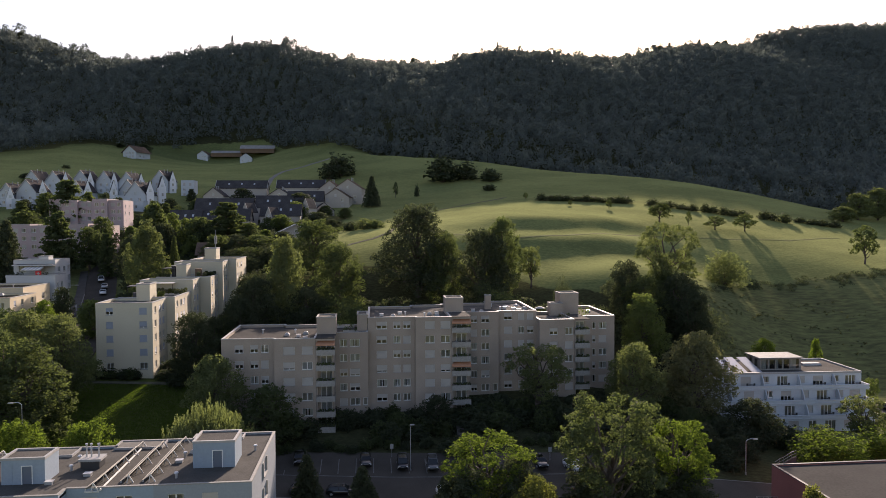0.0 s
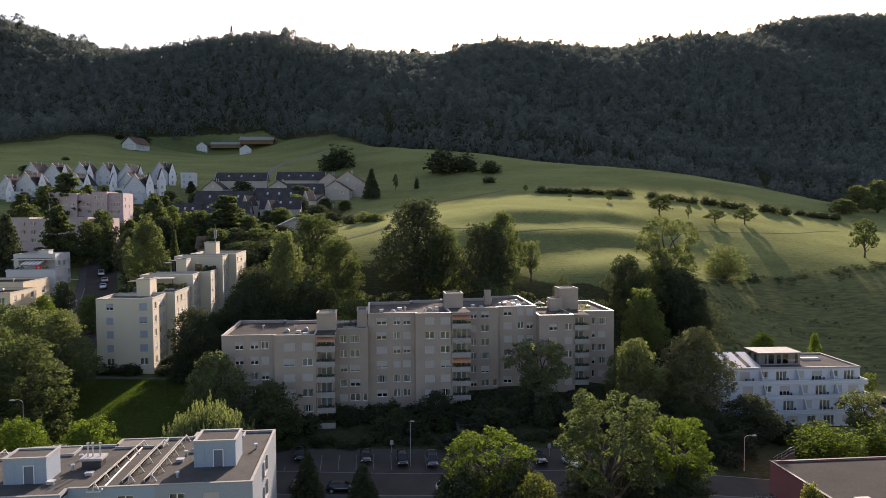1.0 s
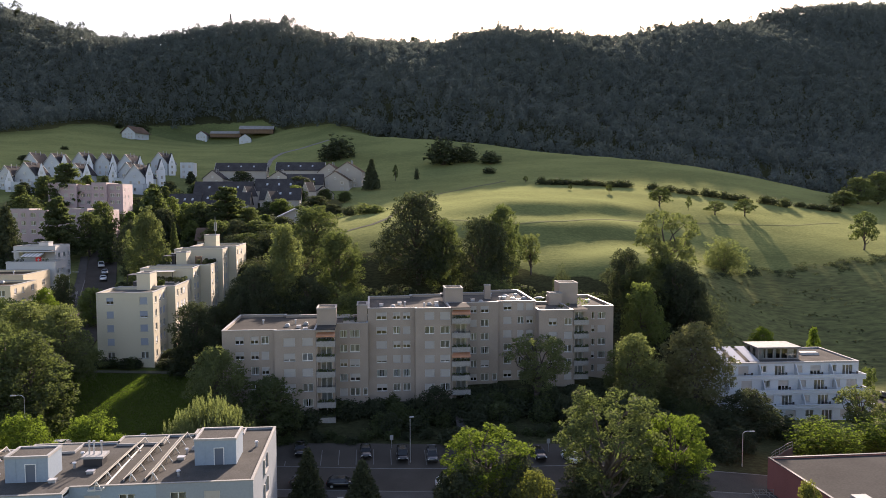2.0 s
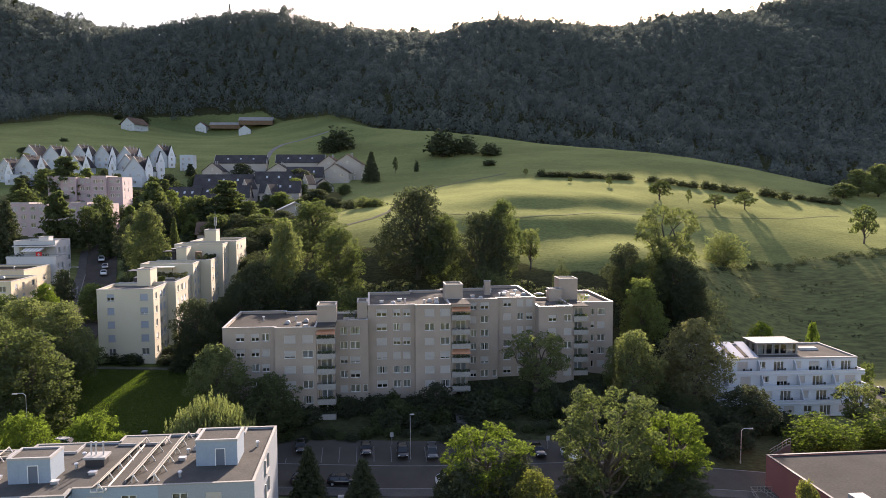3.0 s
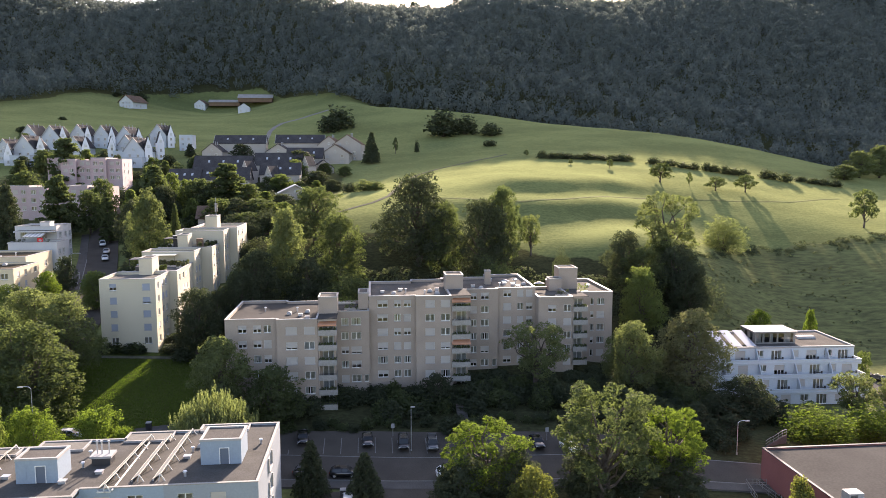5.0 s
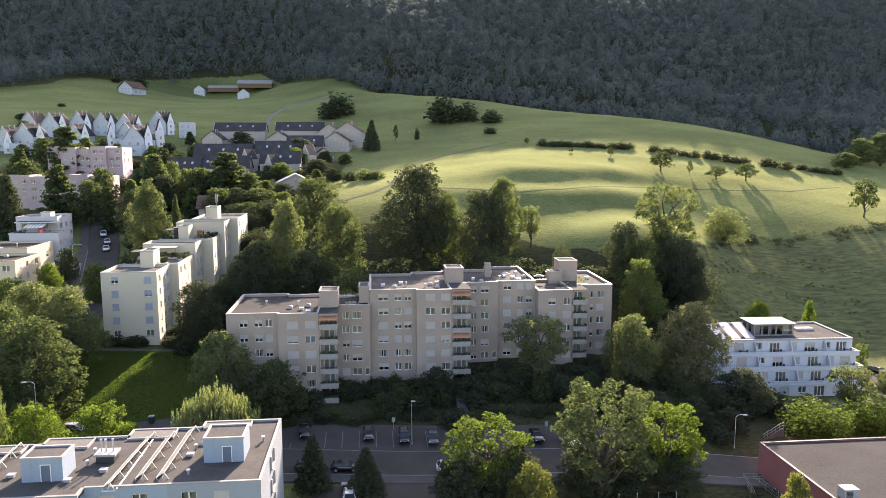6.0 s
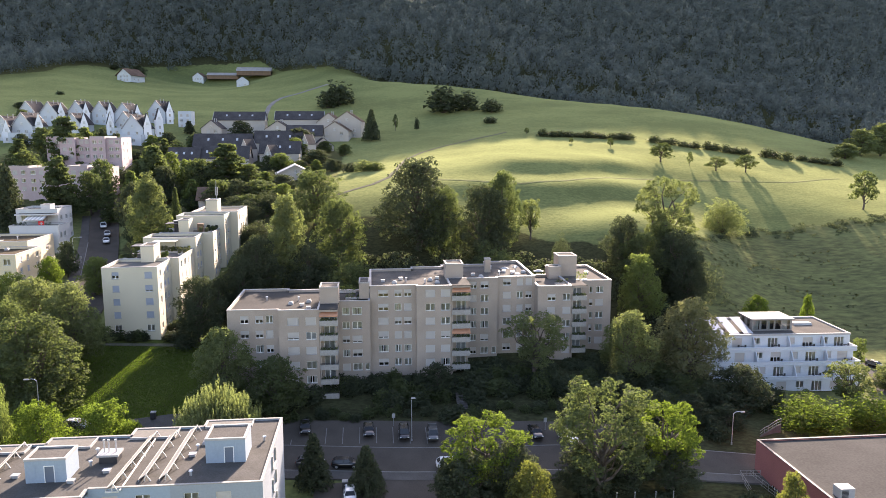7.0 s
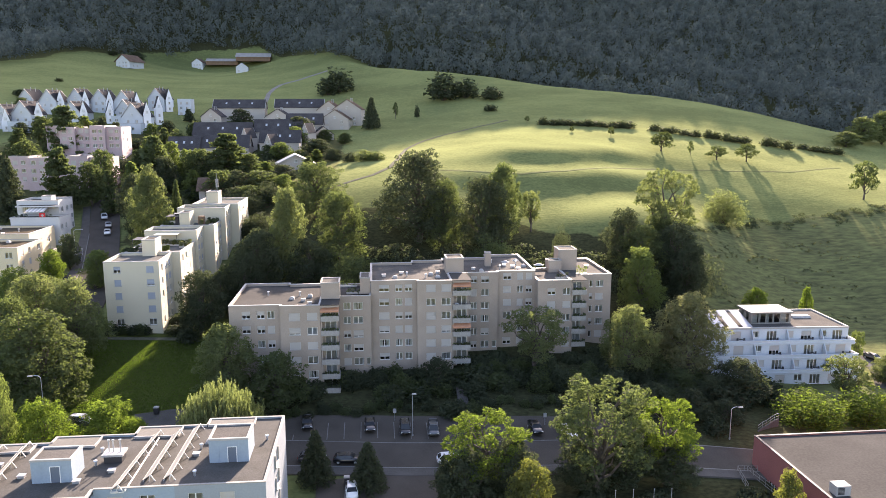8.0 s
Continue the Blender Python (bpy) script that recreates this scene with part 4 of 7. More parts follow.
# ---- cream stepped block ----
cream = thing("apartment_building", pose(-50, 160, 7), "cream rendered apartment block stepping up the slope", "apartment building")
CS = 2.72
side = lambda d, n, top: rows([(2.0, 1.3), (5.2, 1.5), (7.6, 1.5)] if d > 8 else [(1.8, 1.5), (4.6, 1.5)], [top - CS * i for i in range(n)], 1.35)
CREAM_KINDS = {"shut": 0.22, "half": 0.2, "sheer": 0.1, "open": 0.3, "slit": 0.18}
for x0, x1, y0, y1, top, n in ((-53.9, -43.1, 150.2, 160.3, 23.5, 5), (-53.0, -41.4, 160.3, 174.0, 23.6, 5), (-52.7, -40.9, 174.0, 181.0, 26.2, 5), (-51.0, -38.4, 181.0, 189.4, 26.4, 5), (-49.0, -37.2, 189.4, 197.0, 29.6, 5), (-47.0, -35.2, 197.0, 212.0, 29.8, 5)):
    z0 = 4.0
    first = top - z0 - 2.25
    wing_at(cream, x0, x1, y0, y1, z0, top, CREAM, PALE_GRAVEL, front=[(c - w / 2, c + w / 2, first - CS * i, first - CS * i + 1.35, k) for c, w, ks in ((2.6, 1.35, ('half', 'shut', 'shut', 'shut', 'open')), (9.0, 1.5, ('shut', 'slit', 'shut', 'shut', 'open'))) for i, k in enumerate(ks)] if y0 < 155 else [],
            right=side(y1 - y0, n, first), kinds=CREAM_KINDS, shut_mat=SHUT_GREY)
for x0, x1, y0, y1, z0, z1 in ((-48.7, -46.0, 158.6, 163.4, 23.1, 26.5), (-46.8, -44.4, 182.6, 187.0, 25.9, 29.2), (-43.8, -40.8, 199.4, 204.0, 29.3, 32.6)):
    roof_hut(cream, x0, x1, y0, y1, z0, z1, CREAM, False)
for x, y, z, w, tone in ((-52.0, 161.6, 23.1, 2.4, "dark"), (-46.6, 171.4, 23.15, 3.0, "olive"), (-43.6, 171.2, 23.15, 4.0, "yellow"), (-42.6, 168.4, 23.15, 1.6, "olive"), (-53.0, 162.4, 23.1, 2.2, "mid"), (-41.0, 183.0, 25.95, 2.0, "olive"), (-40.0, 188.0, 25.95, 2.6, "dark"), (-39.6, 185.2, 25.95, 1.6, "mid"), (-50.6, 163.4, 23.15, 1.6, "mid"), (-45.0, 163.0, 23.15, 1.2, "lime"), (-49.6, 182.6, 25.95, 2.4, "mid")):
    planting(cream, x, y, z, w, 1.5, tone, 620, int(-x))
for x0, y0, z0, z1 in ((-48.2, 184.0, 25.95, 29.4), (-50.4, 164.2, 23.15, 26.2)):
    box_part(cream, "chimney", DARKTILE, x0, x0 + 0.8, y0, y0 + 0.8, z0, z1 - 0.5, "dark chimney with a flat cover plate")
    box_part(cream, "chimney", COPING, x0 - 0.15, x0 + 0.95, y0 - 0.15, y0 + 0.95, z1 - 0.496, z1 - 0.36, "pale chimney cover plate")
box_part(cream, "terrace_cupboard", DARKMETAL, -50.2, -49.0, 161.0, 162.0, 23.15, 24.6, "dark cupboard on the roof terrace")
box_part(cream, "terrace_cupboard", WOOD, -42.8, -41.4, 184.4, 185.8, 25.95, 28.2, "dark wooden shelter on the roof terrace")
for x0, x1, y0, y1, z in ((-49.8, -44.6, 170.9, 173.8, 25.7), (-50.0, -47.0, 182.4, 186.4, 28.4), (-52.6, -50.0, 164.6, 168.6, 25.6)):
    sail = box_part(cream, "awning", SAIL if x0 == -49.8 else DARKMETAL, x0, x1, y0, y1, z, z + 0.1, "flat canopy over the roof terrace")
    for px, py in ((x0 + 0.1, y0 + 0.1), (x1 - 0.1, y0 + 0.1)):
        b = cream.matrix_basis.translation
        part("post", Geo().tube((px - b.x, py - b.y, z - 2.6 - b.z), (px - b.x, py - b.y, z - b.z), 0.06, 0.06, 6), DARKMETAL, sail)
b = cream.matrix_basis.translation
mast = Geo().tube((-41.4 - b.x, 201.6 - b.y, 32.5 - b.z), (-41.4 - b.x, 201.6 - b.y, 37.6 - b.z), 0.09, 0.05, 8)
for a in range(3):
    mast.box(-41.4 - b.x + 0.28 * math.cos(a * 2.1) - 0.1, -41.4 - b.x + 0.28 * math.cos(a * 2.1) + 0.1, 201.6 - b.y + 0.28 * math.sin(a * 2.1) - 0.1, 201.6 - b.y + 0.28 * math.sin(a * 2.1) + 0.1, 33.8 - b.z, 36.0 - b.z)
part("antenna_mast", mast, COPING, cream, "white radio antenna mast")

# ---- white terraced building ----
white = thing("apartment_building", pose(88, 146, -6) @ pose(0, 0, 0, 0, 0, -2.5), "white terraced building with stepped balconies", "apartment building")
WX0, WX1, WB = -17.0, 14.9, 15.0
WHITE_STATES = (("open", "shut", "open", "open", "shut", "half", "open", "open"), ("open", "shut", "open", "half", "shut", "open", "shut", "shut"),
                ("curtain", "open", "shut", "open", "shut", "open", "open", "curtain"), ("open", "open", "open", "shut", "open", "open", "shut", "open"))
for k in range(4):
    top = 13.0 - 2.74 * k
    yf = -1.55 * k
    holes = []
    for c, door, state in zip((-13.9, -10.1, -5.9, -2.2, 1.8, 5.5, 9.2, 12.5), (0, 1, 0, 1, 0, 1, 0, 1), WHITE_STATES[k]):
        w = 2.2 if door else 1.7
        holes.append((c - w / 2 - WX0, c + w / 2 - WX0, 0.12 if door else 0.85, 2.25, state))
    g = Geo()
    z0 = top - 2.74
    facade(g, (WX0, yf, z0), (1, 0, 0), WX1 - WX0, 2.74, holes)
    facade(g, (WX1, yf, z0), (0, 1, 0), WB - yf, 2.74, rows([(4.0, 1.4), (9.0, 1.4)], [0.9], 1.2))
    facade(g, (WX0, WB, z0), (0, -1, 0), WB - yf, 2.74, [])
    facade(g, (WX1, WB, z0), (-1, 0, 0), WX1 - WX0, 2.74, [])
    part("wall", g, WHITE, white)
    for h in holes:
        window(white, (WX0, yf, z0), (1, 0, 0), *h)
    for h in rows([(4.0, 1.4), (9.0, 1.4)], [0.9], 1.2):
        window(white, (WX1, yf, z0), (0, 1, 0), *h, "shut")
    if k < 3:
        y2 = yf - 1.55
        t = Geo().box(WX0, WX1 + 0.5, y2, yf, z0 - 0.25, z0 - 0.01)
        part("terrace_floor", t, CONCRETE, white)
        p = Geo().box(WX0, WX1 + 0.65, y2 - 0.15, y2 + 0.05, z0 - 0.45, z0 + 0.55)
        p.box(WX0, WX1 + 0.72, y2 - 0.26, y2 + 0.1, z0 + 0.553, z0 + 0.66)
        p.box(WX0, WX1 + 0.70, y2 - 0.30, y2 - 0.153, z0 - 0.10, z0 + 0.06)
        p.box(WX1 + 0.45, WX1 + 0.65, y2 + 0.053, yf + 3, z0 - 0.45, z0 + 0.55)
        p.box(WX1 + 0.40, WX1 + 0.72, y2 + 0.103, yf + 3, z0 + 0.553, z0 + 0.66)
        part("balcony_parapet", p, WHITE, white, "white rounded balcony parapet with a ledge")
        for x in (-14.3, -6.9, 0.9, 8.5):
            f = Geo()
            n = 8
            prof = [(yf - 1.5 * (i / n) ** 0.8, z0 + 2.6 - 1.95 * (i / n) ** 1.7) for i in range(n + 1)]
            for (ya, za), (yb, zb) in zip(prof, prof[1:]):
                f.face([(x, ya, z0), (x, ya, za), (x, yb, zb), (x, yb, z0)])
                f.face([(x + 0.2, ya, z0), (x + 0.2, yb, z0), (x + 0.2, yb, zb), (x + 0.2, ya, za)])
                f.face([(x, ya, za), (x + 0.2, ya, za), (x + 0.2, yb, zb), (x, yb, zb)])
            part("balcony_fin", f, WHITE, white, "curved white dividing fin")
            if k != 1 or x > -10:
                t = Geo().box(x + 4.6, x + 5.4, yf - 1.1, yf - 0.5, z0 + 0.68, z0 + 0.73)
                for lx, ly in ((4.65, -1.05), (5.35, -1.05), (4.65, -0.55), (5.35, -0.55)):
                    t.tube((x + lx, yf + ly, z0), (x + lx, yf + ly, z0 + 0.68), 0.025, 0.025, 6)
                for cx in (4.1, 5.6):
                    t.box(x + cx, x + cx + 0.42, yf - 1.0, yf - 0.58, z0 + 0.42, z0 + 0.46).box(x + cx, x + cx + 0.42, yf - 0.577, yf - 0.54, z0 + 0.42, z0 + 0.95)
                part("balcony_table", t, DARKMETAL, white, "dark table and chairs on the balcony")
LEDGEWHITE = surface("weathered_white_roofing", (0.22, 0.22, 0.215), 0.8, 0.3, 2.0, 0.5, 0.3)
c = Geo()
for a, bb, p, q in ((WX0, WX1 + 0.06, -0.06, 0.3), (WX0, WX1 + 0.06, WB - 0.3, WB), (WX1 - 0.3, WX1 + 0.06, 0.3, WB - 0.3), (WX0, WX0 + 0.3, 0.3, WB - 0.3)):
    c.box(a, bb, p, q, 12.98, 13.35)
part("coping", c, COPING, white)
part("roof", Geo().box(WX0 + 0.25, WX1 - 0.25, 0.25, WB - 0.25, 12.7, 13.02), GRAVEL, white, "dark gravel flat roof")
pg = Geo()
ph_holes = rows([(0.95, 1.4), (2.55, 1.4), (4.15, 1.4), (5.75, 1.4), (7.6, 1.9)], [0.25], 2.0)
facade(pg, (-5.0, 4.0, 13.02), (1, 0, 0), 9.0, 2.5, ph_holes)
facade(pg, (4.0, 4.0, 13.02), (0, 1, 0), 6.0, 2.5, [])
facade(pg, (4.0, 10.0, 13.02), (-1, 0, 0), 9.0, 2.5, [])
facade(pg, (-5.0, 10.0, 13.02), (0, -1, 0), 6.0, 2.5, rows([(1.5, 1.4), (4.0, 1.4)], [0.4], 1.7))
pent = part("penthouse", pg, surface("grey_brown_post", (0.26, 0.245, 0.225), 0.7, 0.2, 4.0, 0.4, 0.2), white, "glazed rooftop penthouse")
for i, (xa, xb, za, zb) in enumerate(ph_holes):
    pane = Geo()
    pane.face([(-5.0 + xa, 4.1, 13.02 + za), (-5.0 + xb, 4.1, 13.02 + za), (-5.0 + xb, 4.1, 13.02 + zb), (-5.0 + xa, 4.1, 13.02 + zb)])
    part("pane", pane, GLASS, pent).visible_shadow = False
    fold = Geo()
    n = 10
    wide = (xb - xa) * (0.95, 0.35, 0.55, 0.3, 0.8)[i]
    for k in range(n):
        ya, yb = (4.42, 4.48) if k % 2 else (4.48, 4.42)
        fold.face([(-5.0 + xa + wide * k / n, ya, 13.1), (-5.0 + xa + wide * (k + 1) / n, yb, 13.1), (-5.0 + xa + wide * (k + 1) / n, yb, 13.02 + zb), (-5.0 + xa + wide * k / n, ya, 13.02 + zb)])
    part("curtain", fold, SHEER, pent, "pale curtain behind the glazing")
part("roof", Geo().box(-5.5, 4.3, 3.5, 10.3, 15.55, 15.75, taper=0.02), LEDGEWHITE, pent, "white flat penthouse roof")
part("skylight", Geo().box(6.6, 11.0, 8.0, 9.8, 13.02, 13.5, taper=0.2), COPING, white, "white domed skylight")
for i in range(3):
    sp = Geo()
    x = -14.4 + i * 3.1
    sp.face([(x, 1.0, 13.3), (x + 2.1, 1.0, 13.3), (x + 2.1, 8.5, 15.1), (x, 8.5, 15.1)])
    sp.face([(x, 1.0, 13.22), (x, 8.5, 15.02), (x + 2.1, 8.5, 15.02), (x + 2.1, 1.0, 13.22)])
    sp.box(x + 0.1, x + 0.2, 7.9, 8.0, 13.0, 14.9).box(x + 1.9, x + 2.0, 7.9, 8.0, 13.0, 14.9)
    part("solar_panel", sp, GLARE_GLASS, white, "slanted solar collector on the roof")

# ---- pale blue flat-roofed building ----
OLD_GRAVEL = surface("weathered_roof_gravel", (0.078, 0.075, 0.070), 0.95, 0.5, 6.0, 0.55, 0.6, tint=(0.065, 0.062, 0.055))
OLD_GRAVEL.node_tree.nodes["Principled BSDF"].inputs["Specular IOR Level"].default_value = 0.1
STAND = surface("white_painted_tube", (0.60, 0.585, 0.55), 0.6, 0.15, 4.0, 0.5, 0.1)
STRIP = surface("bleached_collector_strip", (0.40, 0.37, 0.31), 0.7, 0.3, 4.0, 0.5, 0.1)
PALEBLUE = surface("whitish_blue_panel", (0.265, 0.295, 0.33), 0.7, 0.1, 4.0, 0.25, 0.2)
blue = thing("apartment_building", pose(-28, 85, -3.5), "pale blue building with gravel roof and roof racks", "apartment building")
bz = 12.4
front_cols = [(2.2, 1.6), (5.6, 1.6), (9.2, 1.6)]
for x0, x1, y0, y1, ol, orr in ((-22.0, -12.2, 77.0, 95.3, (77.0, 93.4), None), (-30.5, -22.0, 77.0, 93.4, (77.0, 91.3), (77.0, 93.4)), (-40.0, -30.5, 75.2, 91.3, (75.2, 89.6), (77.0, 91.3)), (-54.0, -40.0, 75.2, 89.6, None, (75.2, 89.6))):
    wing_at(blue, x0, x1, y0, y1, -6, bz, BLUE if x0 < -22.5 else PALEBLUE, OLD_GRAVEL, front=rows([q for q in front_cols if q[0] + 1 < x1 - x0], [bz + 6 - 2.3 - 2.75 * i for i in range(4)], 1.4), parapet=0.16, cap=RACK, cap_out=0.03, kinds={"shut": 0.6, "open": 0.4}, open_left=ol, open_right=orr, right=rows([(8.6, 2.4)], [bz + 6 - 2.0 - 2.85 * i for i in range(4)], 1.45) if x1 > -13 else [])
for i in range(4):
    z = bz - 2.0 - 2.85 * i
    for q in ((-12.196, -12.02, 84.15, 84.38, z - 0.1, z + 1.6), (-12.196, -12.02, 86.82, 87.05, z - 0.1, z + 1.6), (-12.196, -11.96, 84.383, 86.817, z - 0.2, z - 0.01)):
        box_part(blue, "window_surround", COPING, *q, "white window surround")
roof_hut(blue, -19.4, -14.9, 82.6, 86.8, 12.0, 15.0, BLUE)
roof_hut(blue, -37.8, -33.5, 79.4, 82.8, 12.0, 14.8, BLUE)


def roof_rack(parent, xa, ya, xb, yb, z):
    """A long tilted collector strip on low triangular stands."""
    b = parent.matrix_basis.translation
    p, q = Vector((xa - b.x, ya - b.y, z - b.z)), Vector((xb - b.x, yb - b.y, z - b.z))
    w = (q - p).normalized()
    s = Vector((w.y, -w.x, 0))
    g = Geo()
    lo, hi = Vector((0, 0, 0.30)), Vector((0, 0, 0.92))
    for k in (0, -0.06):
        o = Vector((0, 0, k))
        f = [p - s * 0.42 + lo + o, p + s * 0.45 + hi + o, q + s * 0.45 + hi + o, q - s * 0.42 + lo + o]
        g.face(f if k == 0 else f[::-1])
    g.tube(p - s * 0.42 + lo, q - s * 0.42 + lo, 0.05, 0.05, 6)
    g.tube(p + s * 0.45 + hi, q + s * 0.45 + hi, 0.05, 0.05, 6)
    rack = part("roof_rack", g, STRIP, parent, "long pale collector strip on stands")
    n = max(3, int((q - p).length / 2.6))
    for i in range(n + 1):
        c = p + (q - p) * (i / n)
        st = Geo()
        st.tube(c - s * 0.45, c + s * 0.95, 0.07, 0.07, 6).tube(c - s * 0.45, c - s * 0.3 + lo, 0.05, 0.05, 6).tube(c + s * 0.95, c + s * 0.4 + hi, 0.075, 0.06, 6).tube(c + s * 0.2, c + s * 0.4 + hi, 0.06, 0.05, 6)
        st.box(c.x - 0.35, c.x + 0.35, c.y - 0.16, c.y + 0.16, c.z - 0.02, c.z + 0.12)
        part("stand", st, STAND, rack, "pale tube stand on a ballast slab")


for xa, ya, xb, yb in ((-28.2, 76.8, -27.6, 90.9), (-25.4, 78.8, -25.2, 90.8), (-23.2, 78.8, -23.0, 92.4), (-41.8, 78.0, -42.6, 89.0), (-44.8, 78.0, -45.4, 88.4)):
    roof_rack(blue, xa, ya, xb, yb, 12.1)
LEDGE = surface("pale_ledge_slabs", (0.112, 0.106, 0.093), 0.9, 0.2, 3.0, 0.4, 0.4)
for x0, x1, y0, y1 in ((-40.0, -34.4, 88.3, 90.98), (-30.2, -25.0, 90.4, 93.08), (-21.7, -16.0, 93.2, 94.98), (-53.6, -41.6, 87.4, 89.28)):
    box_part(blue, "roof_ledge", LEDGE, x0, x1, y0, y1, 12.1, 12.42, "raised pale slab ledge along the roof's back edge", 0.02)
    box_part(blue, "coping", COPING, x0 - 0.1, x1 + 0.18, y0 - 0.16, y0 - 0.006, 12.1, 12.5)
    box_part(blue, "coping", COPING, x1 + 0.006, x1 + 0.18, y0 - 0.002, y1, 12.1, 12.5)
b = blue.matrix_basis.translation
part("roof_pipe", Geo().tube((-27.06 - b.x, 76.6 - b.y, 12.35 - b.z), (-27.16 - b.x, 90.0 - b.y, 12.35 - b.z), 0.1, 0.1, 8), STAND, blue, "white pipe along the roof")
ch = box_part(blue, "chimney", DARKMETAL, -31.6, -29.6, 83.6, 85.2, 12.1, 13.1, "dark chimney block with pale cap")
part("cap", Geo().box(-31.8 - b.x, -29.4 - b.x, 83.4 - b.y, 85.4 - b.y, 13.103 - b.z, 13.35 - b.z), COPING, ch)
for px in (-31.2, -30.7, -29.9):
    part("flue", Geo().tube((px - b.x, 84.4 - b.y, 13.35 - b.z), (px - b.x, 84.4 - b.y, 14.7 - b.z), 0.09, 0.09, 10).tube((px - b.x, 84.4 - b.y, 14.7 - b.z), (px - b.x, 84.4 - b.y, 14.85 - b.z), 0.15, 0.15, 10), METAL, ch)
for x, y, k in ((-21.4, 84.8, "fan"), (-20.6, 88.2, "dome"), (-30.0, 81.4, "fan"), (-33.0, 79.2, "fan"), (-32.4, 83.2, "pipe"), (-13.6, 88.4, "pipe"), (-39.6, 81.0, "fan"), (-21.2, 86.6, "pipe"), (-32.8, 86.6, "pipe"), (-38.6, 84.6, "dome"), (-43.4, 84.0, "fan"), (-20.4, 79.6, "pipe")):
    roof_vent(blue, x, y, 12.1, k)
for x, y in ((-20.2, 83.8), (-39.2, 81.8)):
    box_part(blue, "walkway_slab", surface("mossy_slab", (0.32, 0.33, 0.22), 0.9, 0.2, 4.0, 0.5, 0.3), x - 0.6, x + 0.6, y - 0.4, y + 0.4, 12.1, 12.16)

# ---- red brick hall ----
hall = thing("hall", pose(80, 85, -4.5), "low red brick hall with a grey flat roof", "hall")
wing_at(hall, 59.0, 105.0, 60.0, 103.2, -8.0, 2.9, REDWALL, ROOFING, left=rows([(6.0, 2.2), (12.0, 2.2), (18.0, 2.2)], [4.4], 1.6), cap=DARKMETAL, kinds={"open": 1.0}, parapet=0.15)
hall_unit = box_part(hall, "roof_unit", COPING, 60.2, 62.2, 84.4, 86.0, 2.8, 4.2, "white ventilation unit with grille")
bb = hall.matrix_basis.translation
for i in range(6):
    part("slat", Geo().box(60.4 - bb.x, 61.3 - bb.x, 84.34 - bb.y, 84.4 - bb.y, 3.05 + i * 0.17 - bb.z, 3.15 + i * 0.17 - bb.z), DARKMETAL, hall_unit)

# ---- white and beige blocks beside the climbing road ----
lw = thing("apartment_building", pose(-91, 212, 19), "white stepped apartment block with roof terraces", "apartment building")
wing_at(lw, -98.2, -87.2, 213.0, 223.0, 14, 29.4, CHALK, GRAVEL, front=rows([(2.4, 2.0), (7.2, 2.4)], [12.0], 1.8), right=rows([(2.5, 1.4), (6.0, 1.4), (9.0, 1.4)], [6.8, 9.4, 12.0], 1.5))
wing_at(lw, -97.0, -84.4, 206.0, 212.9, 14, 25.6, CHALK, GRAVEL, right=rows([(1.6, 1.2), (4.2, 1.2)], [5.4, 8.2], 1.5), front=rows([(3.0, 2.0), (8.5, 2.0)], [5.2, 8.0], 1.4))
roof_hut(lw, -93.0, -90.4, 216.5, 219.5, 28.7, 30.2, CHALK, False)
box_part(lw, "canopy", CHALK, -97.4, -86.6, 210.2, 212.9, 27.95, 28.25, "flat roof slab over the upper terrace")
box_part(lw, "canopy_roofing", GRAVEL, -97.1, -86.9, 210.5, 212.9, 28.253, 28.30)
aw = Geo()
bb = lw.matrix_basis.translation
for i in range(10):
    xa = -94.0 + i * 0.5 - bb.x
    aw.face([(xa, 207.4 - bb.y, 26.9 - bb.z), (xa + 0.5, 207.4 - bb.y, 26.9 - bb.z), (xa + 0.5, 211.2 - bb.y, 27.8 - bb.z), (xa, 211.2 - bb.y, 27.8 - bb.z)], i % 2)
part("awning", aw, [SAIL, CONCRETE], lw, "striped awning over the terrace")
fl = Geo()
fx, fy, fz = -89.6 - bb.x, 206.4 - bb.y, 25.5 - bb.z
fl.box(fx, fx + 1.5, fy - 0.03, fy, fz, fz + 1.3)
fl.box(fx + 0.62, fx + 0.88, fy - 0.045, fy - 0.033, fz + 0.25, fz + 1.05, mi=1).box(fx + 0.35, fx + 0.618, fy - 0.045, fy - 0.033, fz + 0.52, fz + 0.78, mi=1).box(fx + 0.882, fx + 1.15, fy - 0.045, fy - 0.033, fz + 0.52, fz + 0.78, mi=1)
part("flag", fl, [REDCLOTH, COPING], lw, "red flag with a white cross")
for x, y, w in ((-96.5, 207.2, 2.0), (-94.6, 208.5, 1.6), (-88.0, 207.0, 2.6)):
    planting(lw, x, y, 25.1, w, 1.5, "dark", 110, int(-x))
beige = thing("apartment_building", pose(-95, 190, 13), "beige apartment block with mossy flat roof", "apartment building")
wing_at(beige, -116.0, -82.0, 176.0, 189.0, 8, 22.4, BEIGE, GRAVEL_MOSS, front=rows([(27.0, 2.0), (32.0, 1.6), (14.0, 2.0), (20.0, 2.0)], [6.4, 9.2, 12.0], 1.4), right=rows([(2.4, 1.2), (6.0, 1.2), (11.0, 1.6)], [4.0, 6.8, 9.6, 12.2], 1.4), kinds=CREAM_KINDS, shut_mat=SHUT_GREY)
wing_at(beige, -116.0, -85.0, 189.0, 204.0, 8, 23.7, BEIGE, GRAVEL_MOSS, right=rows([(2.4, 1.8), (6.0, 1.8), (11.0, 1.6)], [6.6, 9.4, 12.0], 1.6))
